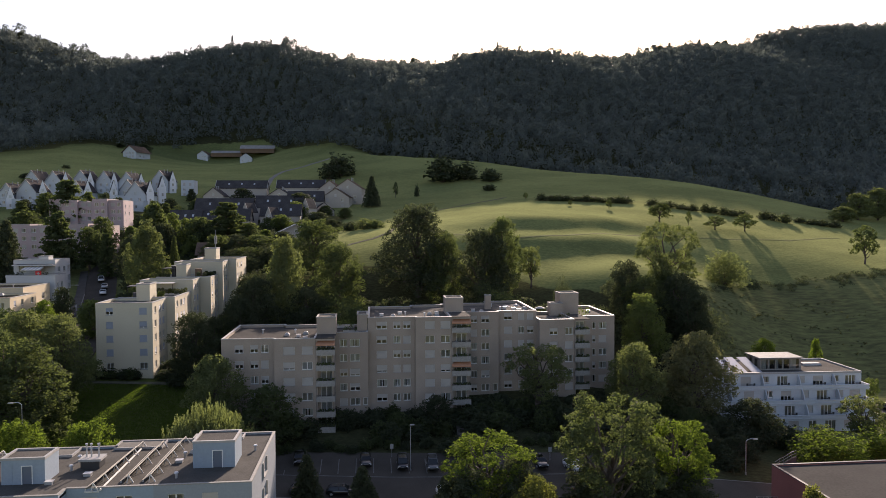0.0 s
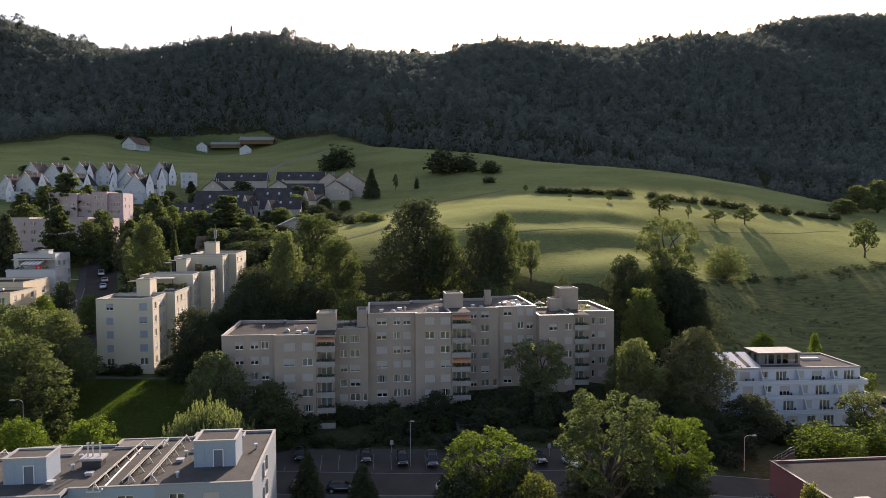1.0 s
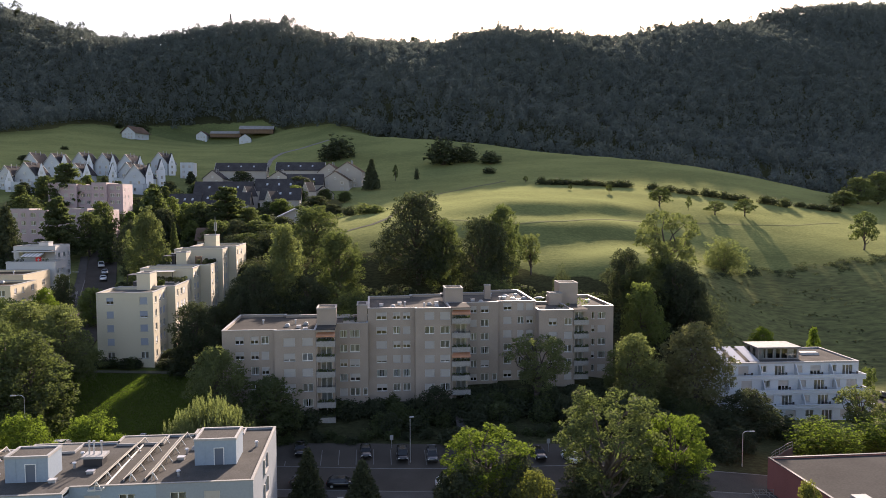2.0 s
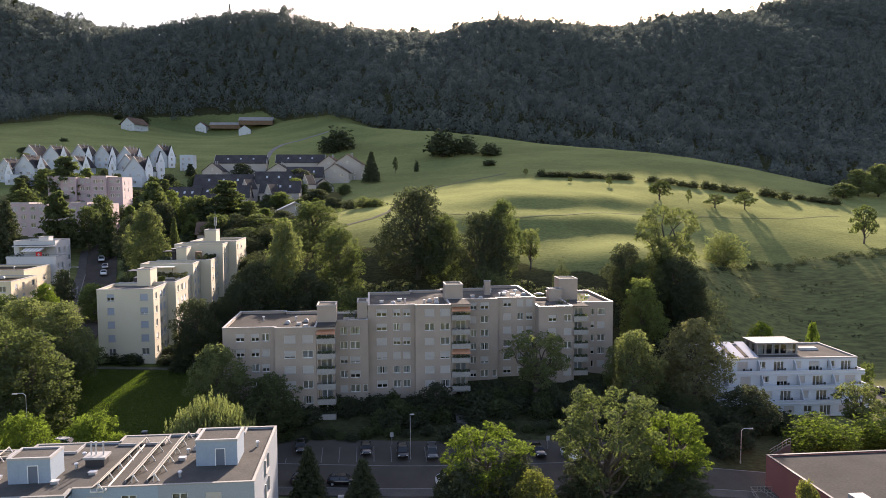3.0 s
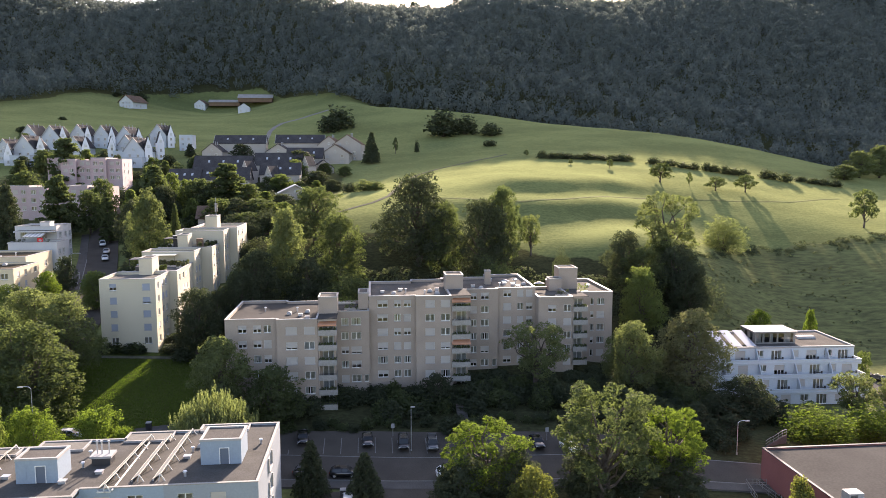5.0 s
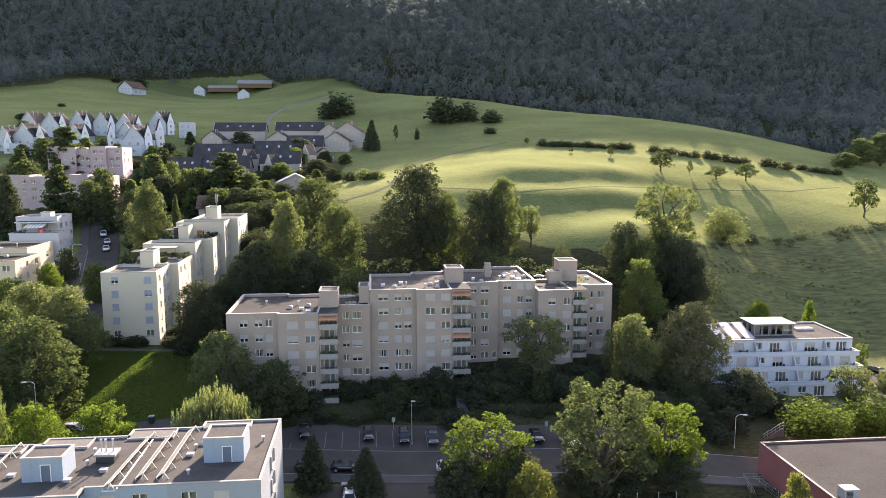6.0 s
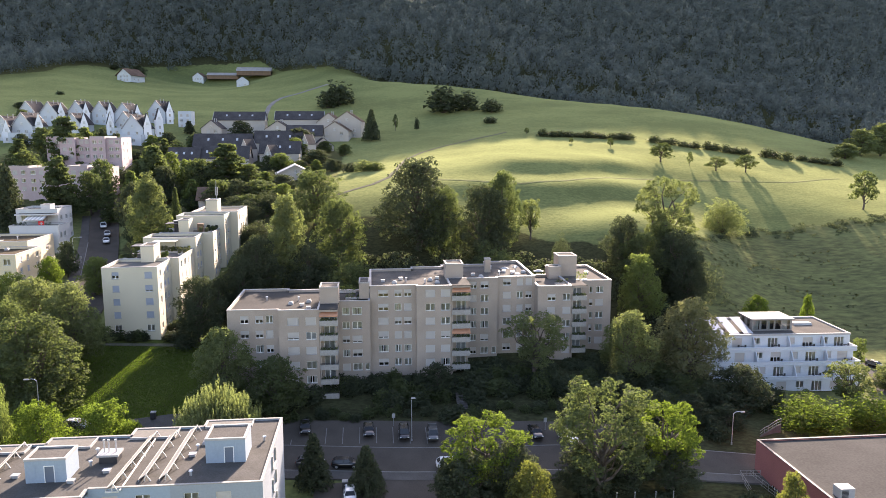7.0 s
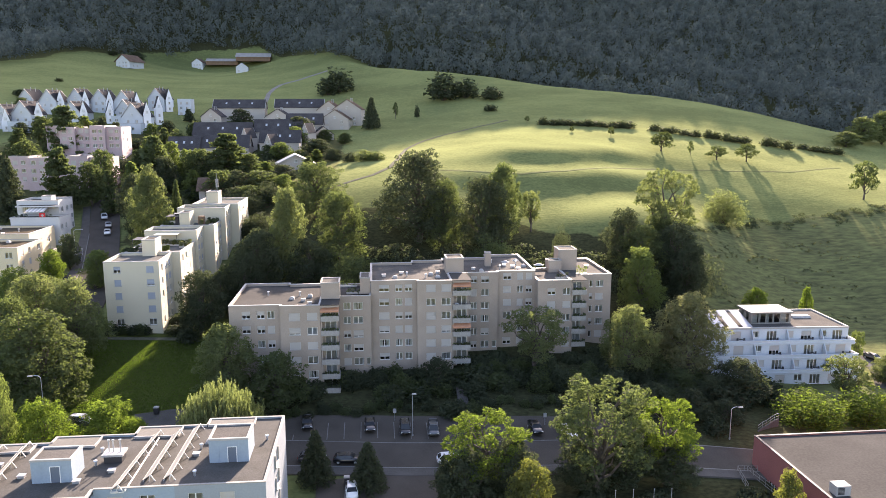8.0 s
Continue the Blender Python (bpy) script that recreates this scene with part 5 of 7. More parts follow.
for x, y, k in ((-92, 191, "fan"), (-90, 195, "pipe"), (-97, 200, "dome"), (-88, 185, "dome"), (-89.5, 182.4, "fan"), (-94.2, 183.0, "pipe")):
    roof_vent(beige, x, y, 22.2 if y < 189 else 23.4, k)
for z in (15.2, 18.0):
    balcony(beige, -84.9, -82.0, 189.2, 197.0, z, None, int(z))
for px0, px1, y0, y1, z0, z1 in ((-125.0, -97.0, 300.0, 312.0, 30.0, 49.2), (-121.5, -89.0, 261.0, 271.0, 24.0, 39.4)):
    pk = thing("apartment_building", pose((px0 + px1) / 2, (y0 + y1) / 2, z0 + 4), "dusty pink apartment terrace with flat stepped roof", "apartment building")
    n = 5
    w = (px1 - px0) / n
    for i in range(n):
        dy = (i % 2) * 1.6
        wing_at(pk, px0 + w * i, px0 + w * (i + 1), y0 - dy, y1, z0, z1 - (i % 3) * 0.5, PINK, GRAVEL, front=rows([(w * 0.3, 1.6), (w * 0.7, 1.4)], [z1 - z0 - 2.8 - 2.75 * k for k in range(3)], 1.4), right=rows([(2.5, 1.0), (7.0, 1.0)], [z1 - z0 - 3.4 - 2.75 * k for k in range(3)], 1.3))
    planting(pk, px0 + 10, y0 + 2, z1 - 0.8, 3.0, 1.2, "mid", 90, 9)


# ---- gabled houses ----
def gabled(x, y, rz, w, d, eave, ridge, wall_mat, roof_mat, label, group="", front=(), right=(), verge=None, over=0.35, z=None, chimney=False, skylights=0):
    """A house with a gable towards its front (-y) and the roof ridge along its depth."""
    z = height(x, y) - 0.6 if z is None else z
    h = thing("house", pose(x, y, z, 0, 0, rz), label, "house", group)
    g = Geo()
    facade(g, (-w / 2, 0, 0), (1, 0, 0), w, eave, [q for q in front if q[3] <= eave])
    facade(g, (w / 2, 0, 0), (0, 1, 0), d, eave, right)
    facade(g, (w / 2, d, 0), (-1, 0, 0), w, eave, [])
    facade(g, (-w / 2, d, 0), (0, -1, 0), d, eave, [])
    for yy, flip in ((0.0, 1), (d, -1)):
        g.face([(-w / 2, yy, eave), (w / 2, yy, eave), (0, yy, ridge)][::flip])
    part("wall", g, wall_mat, h)
    s = (ridge - eave) / (w / 2)
    r = Geo()
    t = 0.22
    xe = w / 2 + over
    ze = eave - over * s
    for sgn in (-1, 1):
        out = [(0, ridge + 0.02), (sgn * xe, ze + 0.02), (sgn * xe, ze + t), (0, ridge + t + 0.05)]
        r.prism(out if sgn < 0 else out[::-1], -over, d + over)
    roof = part("roof", r, roof_mat, h)
    if verge:
        for yy in (-over - 0.08, d + over - 0.1):
            v = Geo()
            for sgn in (-1, 1):
                out = [(0, ridge - 0.12), (sgn * xe, ze - 0.12), (sgn * xe, ze + t + 0.06), (0, ridge + t + 0.12)]
                v.prism(out if sgn < 0 else out[::-1], yy, yy + 0.16)
            part("verge", v, verge, h, "pale gable edge")
    for q in front:
        if q[3] <= eave:
            window(h, (-w / 2, 0, 0), (1, 0, 0), *q[:4], pick({"open": 0.35, "sheer": 0.3, "shut": 0.35}))
    for q in right:
        window(h, (w / 2, 0, 0), (0, 1, 0), *q[:4], pick({"open": 0.35, "sheer": 0.3, "shut": 0.35}))
    if ridge - eave > 2.5:
        window(h, (-0.6, -0.19, 0), (1, 0, 0), 0.1, 1.1, eave + 0.2, eave + 1.3, "open")
    if chimney:
        for cy in (0.3, 0.62):
            c = Geo().tube((w * 0.1, d * cy, ridge - 1.2), (w * 0.1, d * cy, ridge + 0.7), 0.18, 0.18, 8).tube((w * 0.1, d * cy, ridge + 0.76), (w * 0.1, d * cy, ridge + 1.0), 0.3, 0.16, 8)
            part("chimney", c, COPING, h, "white flue pipe with a cowl")
    for i in range(skylights):
        yy = d * (0.25 + 0.5 * i / max(1, skylights - 1)) if skylights > 1 else d / 2
        for sgn in (-1, 1):
            xa, xb = sgn * w * 0.2, sgn * w * 0.3
            za, zb = ridge - abs(xa) * s + t + 0.08, ridge - abs(xb) * s + t + 0.08
            q = [(xa, yy - 0.4, za), (xa, yy + 0.4, za), (xb, yy + 0.4, zb), (xb, yy - 0.4, zb)]
            f = Geo()
            f.face(q if sgn < 0 else q[::-1])
            part("skylight", f, GLARE_GLASS, roof, "roof window")
    return h


TERRACE = "white gabled terrace houses"
# front-gabled houses: x, y, width, height to the ridge
for x, y, w, top in ((-153.9, 346, 9.0, 12.6), (-154.6, 376, 8.4, 11.6), (-144.0, 382, 8.2, 11.4), (-137.9, 360, 8.0, 10.4), (-133.5, 384, 8.0, 11.2), (-121.9, 382, 8.8, 11.4), (-107.9, 350, 9.6, 12.7), (-108.6, 392, 8.4, 11.4), (-164.2, 350, 7.2, 9.8), (-116.5, 366, 7.6, 10.6), (-165.5, 378, 8.0, 11.0)):
    eave = top - w * 0.62
    wins = rows([(w * 0.3, 1.1), (w * 0.7, 1.1)], [z for z in (1.6, 4.4, 6.6) if z + 1.3 < eave + 0.6], 1.3)
    home = gabled(x, y, -8, w, 12, eave + 0.6, top + 0.6, WHITE, DARKTILE, "white rendered terrace house with steep gable", TERRACE, wins, right=rows([(3.0, 1.0), (7.5, 1.0)], [1.6], 1.3), verge=COPING, chimney=True)
    if y < 370:          # flat-roofed front room with a roof terrace
        wing(home, -w / 2 - 0.3, w / 2 + 0.9, -4.4, -0.02, -0.6, eave * 0.62, WHITE, GRAVEL, front=rows([(w * 0.32, 1.4), (w * 0.75, 1.2)], [1.7], 1.3))
# narrow gable bays, sunlit by their brighter colour alone
for x, y, top in ((-158.8, 342, 9.6), (-147.6, 348, 12.0), (-149.2, 377, 11.0), (-139.0, 381, 10.8), (-131.8, 358, 10.8), (-127.6, 381, 11.2), (-113.6, 378, 11.4), (-101.2, 350, 13.0), (-99.6, 364, 12.8), (-102.0, 392, 11.0), (-121.8, 363, 10.0)):
    gabled(x, y, 22, 3.2, 7, top - 4.2, top + 1.0, SUNLIT_WHITE, DARKTILE, "narrow white bay with tall pointed gable wall", TERRACE, rows([(1.6, 0.9)], [1.5, 4.4], 1.3), over=0.05)
lift_block = thing("house", pose(-93.5, 386, height(-93.5, 386) - 1), "pale flat-roofed end block of the white terrace", "house", TERRACE)
wing(lift_block, -3, 3.4, 0, 8, 0, 9.0, WHITE, GRAVEL, front=rows([(1.6, 1.2), (4.6, 1.2)], [1.2, 3.8, 6.4], 1.2))

DARKROW = "dark-roofed row houses"
# long roofs with the ridge across: rotated so that the eave faces the slope below
for x, y, span, zz in ((-65, 377, 25, None), (-35.5, 377, 24, None)):
    h = gabled(x + span / 2, y + 5, 90, 10, span, 6.5, 10.5, SAND, DARKTILE, "long row house with dark tiled roof", DARKROW, verge=COPING, skylights=3)
    for i in range(4):
        window(h, (-5, span, 0), (0, -1, 0), 2 + i * span / 4, 3.6 + i * span / 4, 2.8, 4.2, pick({"open": 0.35, "sheer": 0.3, "shut": 0.35}))
for x, y, w in ((-75.5, 362, 9.5), (-44.5, 362, 12.0)):
    gabled(x, y, -4, w, 10, 5.8, 9.6, SAND, DARKTILE, "sand-coloured house with dark gabled roof", DARKROW, rows([(w * 0.35, 1.3), (w * 0.7, 1.3)], [1.0, 3.6], 1.3), chimney=True)
for x, y, span, eave, rise in ((-63, 322, 24, 5.4, 5.0), (-40, 325, 20, 5.4, 5.0), (-60, 302, 22, 5.0, 4.6), (-37, 305, 16, 5.0, 4.6), (-74, 300, 12, 5.0, 4.6), (-30, 340, 16, 5.4, 4.6)):
    h = gabled(x + span / 2, y + 5, 90, 10, span, eave, eave + rise, SAND, DARKTILE, "row house with steep dark tiled roof", DARKROW, verge=DARKTILE, skylights=3)
    for i in range(3):
        window(h, (-5, span, 0), (0, -1, 0), 1.6 + i * span / 3, 3.0 + i * span / 3, 2.4, 3.8, "open")
for x, y in ((-52.5, 314), (-28, 318), (-41, 300)):
    gabled(x, y, -20, 3.2, 8, 7.2, 11.0, SAND, DARKTILE, "narrow gabled stair bay of a row house", DARKROW, verge=COPING, over=0.1)
gabled(-62.5, 268, -18, 6.0, 9, 4.6, 8.2, SAND, DARKTILE, "small gabled house with dark roof", DARKROW, verge=COPING)
for x, y, w, eave, rise in ((-17.0, 355, 13, 5.6, 4.2), (-11.5, 364, 14, 8.4, 4.6), (-20.5, 366, 11, 8.0, 4.2)):
    gabled(x, y, -8, w, 12, eave, eave + rise, SAND, BROWNTILE, "sand-coloured apartment house with brown gabled roof", "hillside houses", rows([(w * 0.2, 1.6), (w * 0.75, 1.4)], [1.0, 3.6], 1.4), right=rows([(3, 1.3), (8, 1.3)], [1.4, 4.0], 1.3), chimney=True)
gabled(-21.0, 332, 10, 9, 8, 3.2, 6.6, SAND, DARKTILE, "low house with dark hipped roof", "hillside houses", skylights=2)
gabled(-27.6, 274, 8, 13, 11, 3.0, 6.0, SAND, METAL, "low house with shiny metal roof edges", "hillside houses", verge=COPING, over=0.8)
hip = thing("house", pose(-38, 222, 20), "low house with brown hipped roof", "house", "hillside houses")
hg = Geo()
for o, u, n in (((-9, 0, -3), (1, 0, 0), 18), ((9, 0, -3), (0, 1, 0), 12), ((9, 12, -3), (-1, 0, 0), 18), ((-9, 12, -3), (0, -1, 0), 12)):
    facade(hg, o, u, n, 6.5, [])
part("wall", hg, SAND, hip)
hr = Geo()
e0, e1, e2, e3, ra, rb = (-9.8, -0.8, 3.3), (9.8, -0.8, 3.3), (9.8, 12.8, 3.3), (-9.8, 12.8, 3.3), (-4.5, 6, 8.0), (4.5, 6, 8.0)
for q in ((e0, e1, rb, ra), (e1, e2, rb), (e2, e3, ra, rb), (e3, e0, ra)):
    hr.face(q)
part("roof", hr, BROWNTILE, hip)

# ---- farm under the forest ----
gabled(-174, 552, -22, 11.5, 15, 5.2, 9.6, WHITE, BROWNTILE, "white farmhouse with broad brown gabled roof", "", rows([(3, 1.2), (6, 1.2), (8.5, 1.2)], [1.0, 3.4], 1.3), right=rows([(4, 1.3), (8, 1.3)], [1.4], 1.3), over=1.0)
gabled(-134, 602, -10, 8.6, 9, 6.0, 9.0, WHITE, BROWNTILE, "small white farm cottage", "", rows([(2, 1.1), (4.3, 1.1), (6.6, 1.1)], [1.0, 3.6], 1.3))
SHEET = surface("pale_sheet_roofing", (0.26, 0.25, 0.235), 0.8, 0.3, 2.0, 0.3, 0.3)
gabled(-77, 600, 90, 10, 26, 3.4, 6.2, WOOD, SHEET, "long wooden barn with pale roof", "", verge=COPING)
gabled(-103, 606, 90, 9, 24, 3.0, 5.0, WOOD, SHEET, "low wooden shed beside the barn", "")
gabled(-93, 560, 5, 8.5, 8, 4.6, 7.6, WHITE, DARKTILE, "white cottage below the barn", "", rows([(2, 1.1), (6, 1.1)], [1.2], 1.3))


gabled(-40.0, 244, 95, 10, 15, 4.6, 7.8, SAND, BROWNTILE, "house with a grey-brown roof behind the cream block", "", over=0.8, z=25.2)


# ---- trees ----
def leaf_tris(rng, centres, radii, count, size, flat=0.6):
    """The same leaves as pointed triangles."""
    q = leaf_quads(rng, centres, radii, count, size, flat).reshape(-1, 4, 3)
    return np.stack([q[:, 0], q[:, 1] * 1.6 - q[:, 3] * 0.6, q[:, 2]], 1).reshape(-1, 3)


def limb_tube(g, p, q, r0, r1, rng, bend=0.12):
    """A bent limb in three lengths."""
    p, q = Vector(p), Vector(q)
    ln = (q - p).length
    a = p.lerp(q, 0.35) + Vector(rng.normal(0, bend * ln * 0.5, 3))
    b = p.lerp(q, 0.7) + Vector(rng.normal(0, bend * ln * 0.5, 3))
    g.tube(p, a, r0, r0 * 0.7 + r1 * 0.3, 7).tube(a, b, r0 * 0.7 + r1 * 0.3, r0 * 0.35 + r1 * 0.65, 6).tube(b, q, r0 * 0.35 + r1 * 0.65, r1, 5)


def tree_shape(kind, seed, near):
    """Trunk mesh and leaf corners of a tree 10 m high and about 8 m wide."""
    rng = np.random.default_rng(seed)
    g = Geo()
    cs, rs = [], []
    if kind in ("round", "airy", "orchard"):
        base, n, size, count = {"round": (0.5, 46, 0.22, 6200), "airy": (2.6, 40, 0.20, 4400), "orchard": (2.2, 22, 0.3, 1900)}[kind]
        limb_tube(g, (0, 0, -0.5), (rng.normal(0, 0.15), rng.normal(0, 0.15), 5.6), 0.30, 0.10, rng, 0.05)
        for i in range(n):
            a = i * 2.4 + rng.normal(0, 0.3)
            f = (i + 0.5) / n
            zc = base + 0.8 + f * (8.9 - base)
            prof = math.sin(math.pi * min(1, 0.22 + 0.75 * f)) ** 0.7
            if kind == "airy":
                prof = math.sin(math.pi * min(1, 0.12 + 0.72 * f)) ** 0.6
            rad = 3.1 * prof * math.sqrt(0.25 + 0.85 * rng.random())
            r = {"round": 1.0, "airy": 0.75, "orchard": 1.0}[kind] * (0.6 + 0.75 * rng.random()) * (1 - 0.2 * f)
            c = (math.cos(a) * rad, math.sin(a) * rad, min(zc, 9.9 - r * 0.8))
            cs.append(c)
            rs.append((r * 1.1, r * 1.1, r * 0.85))
            if i % 2 == 0:
                limb_tube(g, (0, 0, 1.3 + f * 3.6), (c[0] * 0.85, c[1] * 0.85, c[2] - 0.1), 0.12, 0.03, rng)
        if kind == "round":
            cs += [(0, 0, 6.0), (0, 0, 3.2)]
            rs += [(2.0, 2.0, 2.8), (2.3, 2.3, 2.2)]
    elif kind == "birch":
        size, count = 0.2, 8000
        limb_tube(g, (0, 0, -0.5), (0.1, 0, 9.2), 0.22, 0.04, rng, 0.02)
        for i in range(26):
            f = (i + 0.5) / 26
            a = i * 2.4
            rad = 2.6 * math.sin(math.pi * min(1, 0.12 + 0.86 * f)) * (0.5 + 0.5 * rng.random())
            cs.append((math.cos(a) * rad, math.sin(a) * rad, 1.0 + 8.2 * f))
            rs.append((1.05, 1.05, 1.4))
            limb_tube(g, (0, 0, 1.5 + 7 * f * 0.9), (cs[-1][0], cs[-1][1], cs[-1][2] + 0.3), 0.05, 0.015, rng)
    elif kind == "spruce":
        size, count = 0.26, 5200
        g.tube((0, 0, -0.5), (0, 0, 9.7), 0.22, 0.03, 8)
        for lv in range(17):
            f = lv / 17
            n = 9 - int(5 * f)
            for i in range(n):
                a = 2 * math.pi * i / n + lv * 0.7 + rng.normal(0, 0.12)
                reach = 3.7 * (1 - f) ** 0.9 + 0.25
                zc = 0.8 + 8.8 * f
                for q in (0.45, 0.85):
                    cs.append((math.cos(a) * reach * q, math.sin(a) * reach * q, zc - 0.35 * q))
                    rs.append((0.30 + reach * 0.14, 0.30 + reach * 0.14, 0.26))
                g.tube((0, 0, zc), (math.cos(a) * reach * 0.9, math.sin(a) * reach * 0.9, zc - 0.35), 0.04, 0.012, 5, cap=False)
    elif kind == "pine":
        size, count = 0.26, 7500
        limb_tube(g, (0, 0, -0.5), (0.1, 0.1, 9.0), 0.28, 0.06, rng, 0.03)
        for lv in range(13):          # whorls of level, plate-like sprays
            f = lv / 13
            n = 6 - int(3 * f)
            for i in range(n):
                a = 2 * math.pi * i / n + lv * 0.9 + rng.normal(0, 0.25)
                reach = (3.6 * (1 - f) ** 0.7 + 0.3) * rng.uniform(0.62, 1.08)
                zc = 1.0 + 8.4 * f + rng.normal(0, 0.12)
                for q in (0.3, 0.6, 0.82, 1.0):
                    cs.append((math.cos(a) * reach * q, math.sin(a) * reach * q, zc + 0.25 * q + rng.normal(0, 0.08)))
                    w = (0.42 + reach * 0.11) * rng.uniform(0.8, 1.25)
                    rs.append((w, w, 0.22))
                limb_tube(g, (0, 0, zc - 0.2), (cs[-1][0] * 0.95, cs[-1][1] * 0.95, cs[-1][2]), 0.07, 0.02, rng)
    elif kind == "willow":
        size, count = 0.22, 14000
        for i in range(210):
            a, rad = i * 2.4, 3.3 * math.sqrt((i + 0.5) / 210)
            top = 9.8 - rad * 0.9 - rng.random() * 1.8
            for q in (0.35, 0.6, 0.85, 1.0):
                cs.append((math.cos(a) * rad * (0.6 + 0.45 * q), math.sin(a) * rad * (0.6 + 0.45 * q), top * q))
                rs.append((0.34 - 0.22 * q, 0.34 - 0.22 * q, 0.95))
            g.tube((math.cos(a) * rad * 0.2, math.sin(a) * rad * 0.2, -0.4), (math.cos(a) * rad * 0.95, math.sin(a) * rad * 0.95, top * 0.9), 0.07, 0.015, 5, cap=False)
    else:
        size, count = 0.26, 4200
        for i in range(20):
            a, rad = i * 2.4, 3.2 * math.sqrt((i + 0.5) / 20)
            r = 1.3 * (0.8 + 0.5 * rng.random())
            zc = (8.6 - rad * rad * 0.42) * (0.75 + 0.3 * rng.random())
            for q in (0.25, 0.62, 1.0):
                cs.append((math.cos(a) * rad, math.sin(a) * rad, max(0.6, zc * q)))
                rs.append((r, r, r * 1.15))
            g.tube((0.1 * math.cos(a), 0.1 * math.sin(a), -0.5), (math.cos(a) * rad, math.sin(a) * rad, zc * 0.8), 0.09, 0.02, 5, cap=False)
    if near >= 1 and kind in ("round", "airy", "birch", "bush", "orchard"):
        ends, small = [], []          # ragged twig ends standing out of the lobes
        for c, r in zip(cs, rs):
            for i in range((6, 8, 14)[near - 1]):
                d = rng.normal(0, 1, 3) + np.array((c[0] * 0.18, c[1] * 0.18, 0.35))
                d /= np.linalg.norm(d)
                ends.append(np.array(c) + d * np.array(r) * rng.uniform(0.8, 1.32))
                q = rng.uniform(0.16, 0.36) * r[0]
                small.append((q, q, q * 0.85))
        cs, rs = cs + ends, rs + small
    if kind == "bush" and near < 2:
        count, size = ((650, 0.57), (1300, 0.45))[near]
    else:
        many, small_by = ((0.55, 1.25), (1.15, 0.88), (1.9, 0.66), (3.4, 0.48))[near]
        count, size = int(count * many), size * small_by
    v = leaf_tris(rng, cs, rs, count, size, 0.42 if near >= 2 else 0.6)
    if kind == "willow":          # narrow upright blades
        q = v.reshape(-1, 3, 3)
        mid = q.mean(1, keepdims=True)
        v = (mid + (q - mid) * np.array((0.5, 0.5, 1.7))).reshape(-1, 3)
    return g, v


TREE_MESHES = {}
KIND_NAMES = {"round": ("tree", "broadleaf tree with dense crown", "tree"), "airy": ("tree", "broadleaf tree with open crown", "tree"), "orchard": ("fruit_tree", "small fruit tree", "fruit tree"),
              "birch": ("tree", "slender birch with drooping twigs", "tree"), "spruce": ("conifer", "conical conifer", "conifer"), "pine": ("conifer", "spreading pine", "conifer"),
              "willow": ("shrub", "upright feathery shrub", "shrub"), "bush": ("shrub", "rounded leafy shrub", "shrub")}
TONES = {"mid": "green", "dark": "dark green", "bright": "bright sunlit-green", "lime": "light green", "yellow": "yellowish green", "olive": "olive-brown", "pale": "pale grey-green"}
TREE_RNG = random.Random(11)


def tree(kind, tone, x, y, h, w, place=""):
    near = 0 if y > 300 or h < 3.0 else 1 if y > 232 else 3 if (y < 118 and tone == "bright") or (y < 215 and h > 12) else 2 if kind != "bush" or h > 5 else 1
    key = (kind, tone, TREE_RNG.randrange(3), near)
    if key not in TREE_MESHES:
        g, v = tree_shape(kind, 17 * key[2] + len(kind) * 3 + ord(kind[0]), near)
        span = np.ptp(v[:, 0]) * 0.5 + np.ptp(v[:, 1]) * 0.5
        TREE_MESHES[key] = (g.mesh("trunk", BARK, True), quads_mesh("crown", v, LEAF[tone], 3), span, v[:, 2].max())
    tm, cm, span, tall = TREE_MESHES[key]
    name, words, cat = KIND_NAMES[kind]
    s = w / span * (1.3 if kind == 'spruce' else 1.06)
    m = pose(x, y, height(x, y) - 0.05, 0, 0, TREE_RNG.uniform(0, 360)) @ Matrix.Diagonal((s, s, h / tall, 1))
    t = thing(name, m, f"{TONES[tone]} {words}{place}", cat)
    part("trunk", tm, None, t)
    part("crown", cm, None, t)
    return t


# along the street: x, y, height, width, kind, tone
for x, y, h, w, kind, tone in (
    (-24.0, 104, 15.6, 9.0, 'willow', 'pale'),
    (-20.6, 103.4, 15.4, 9.0, 'willow', 'pale'),
    (-22.6, 105.2, 16.2, 10.0, 'willow', 'pale'),
    (-47.4, 104, 13.3, 9.8, 'round', 'bright'),
    (-38.6, 104, 13.2, 10.5, 'round', 'bright'),
    (-34.6, 103.5, 10.6, 6.0, 'round', 'bright'),
    (-53.0, 104, 17.2, 4.9, 'round', 'lime'),
    (15.5, 97, 12.6, 13.0, 'airy', 'bright'),
    (12.4, 93, 10.0, 8.8, 'round', 'dark'),
    (9.9, 95, 8.0, 4.6, 'round', 'dark'),
    (36.6, 98.5, 9.0, 9.5, 'round', 'dark'),
    (43.4, 97.5, 7.8, 8.5, 'round', 'dark'),
    (29.6, 97, 8.0, 8.0, 'round', 'dark'),
    (18.8, 94, 10.3, 8.9, 'round', 'dark'),
    (20.2, 88, 10.7, 7.5, 'round', 'yellow'),
    (31.8, 95, 17.9, 15.3, 'airy', 'mid'),
    (42.6, 98, 13.5, 9.6, 'airy', 'bright'),
    (54.1, 85, 10.4, 5.0, 'round', 'yellow'),
    (-8.9, 102, 8.4, 4.7, 'spruce', 'dark'),
    (-1.3, 100, 7.4, 4.9, 'spruce', 'dark'),
    (79.3, 120, 7.1, 13.2, 'bush', 'bright'),
    (91.0, 121, 7.7, 12.4, 'bush', 'bright'),
    (93.1, 131, 10.6, 8.8, 'airy', 'pale'),
):
    tree(kind, tone, x, y, max(h, w * 0.5), w, " along the street")
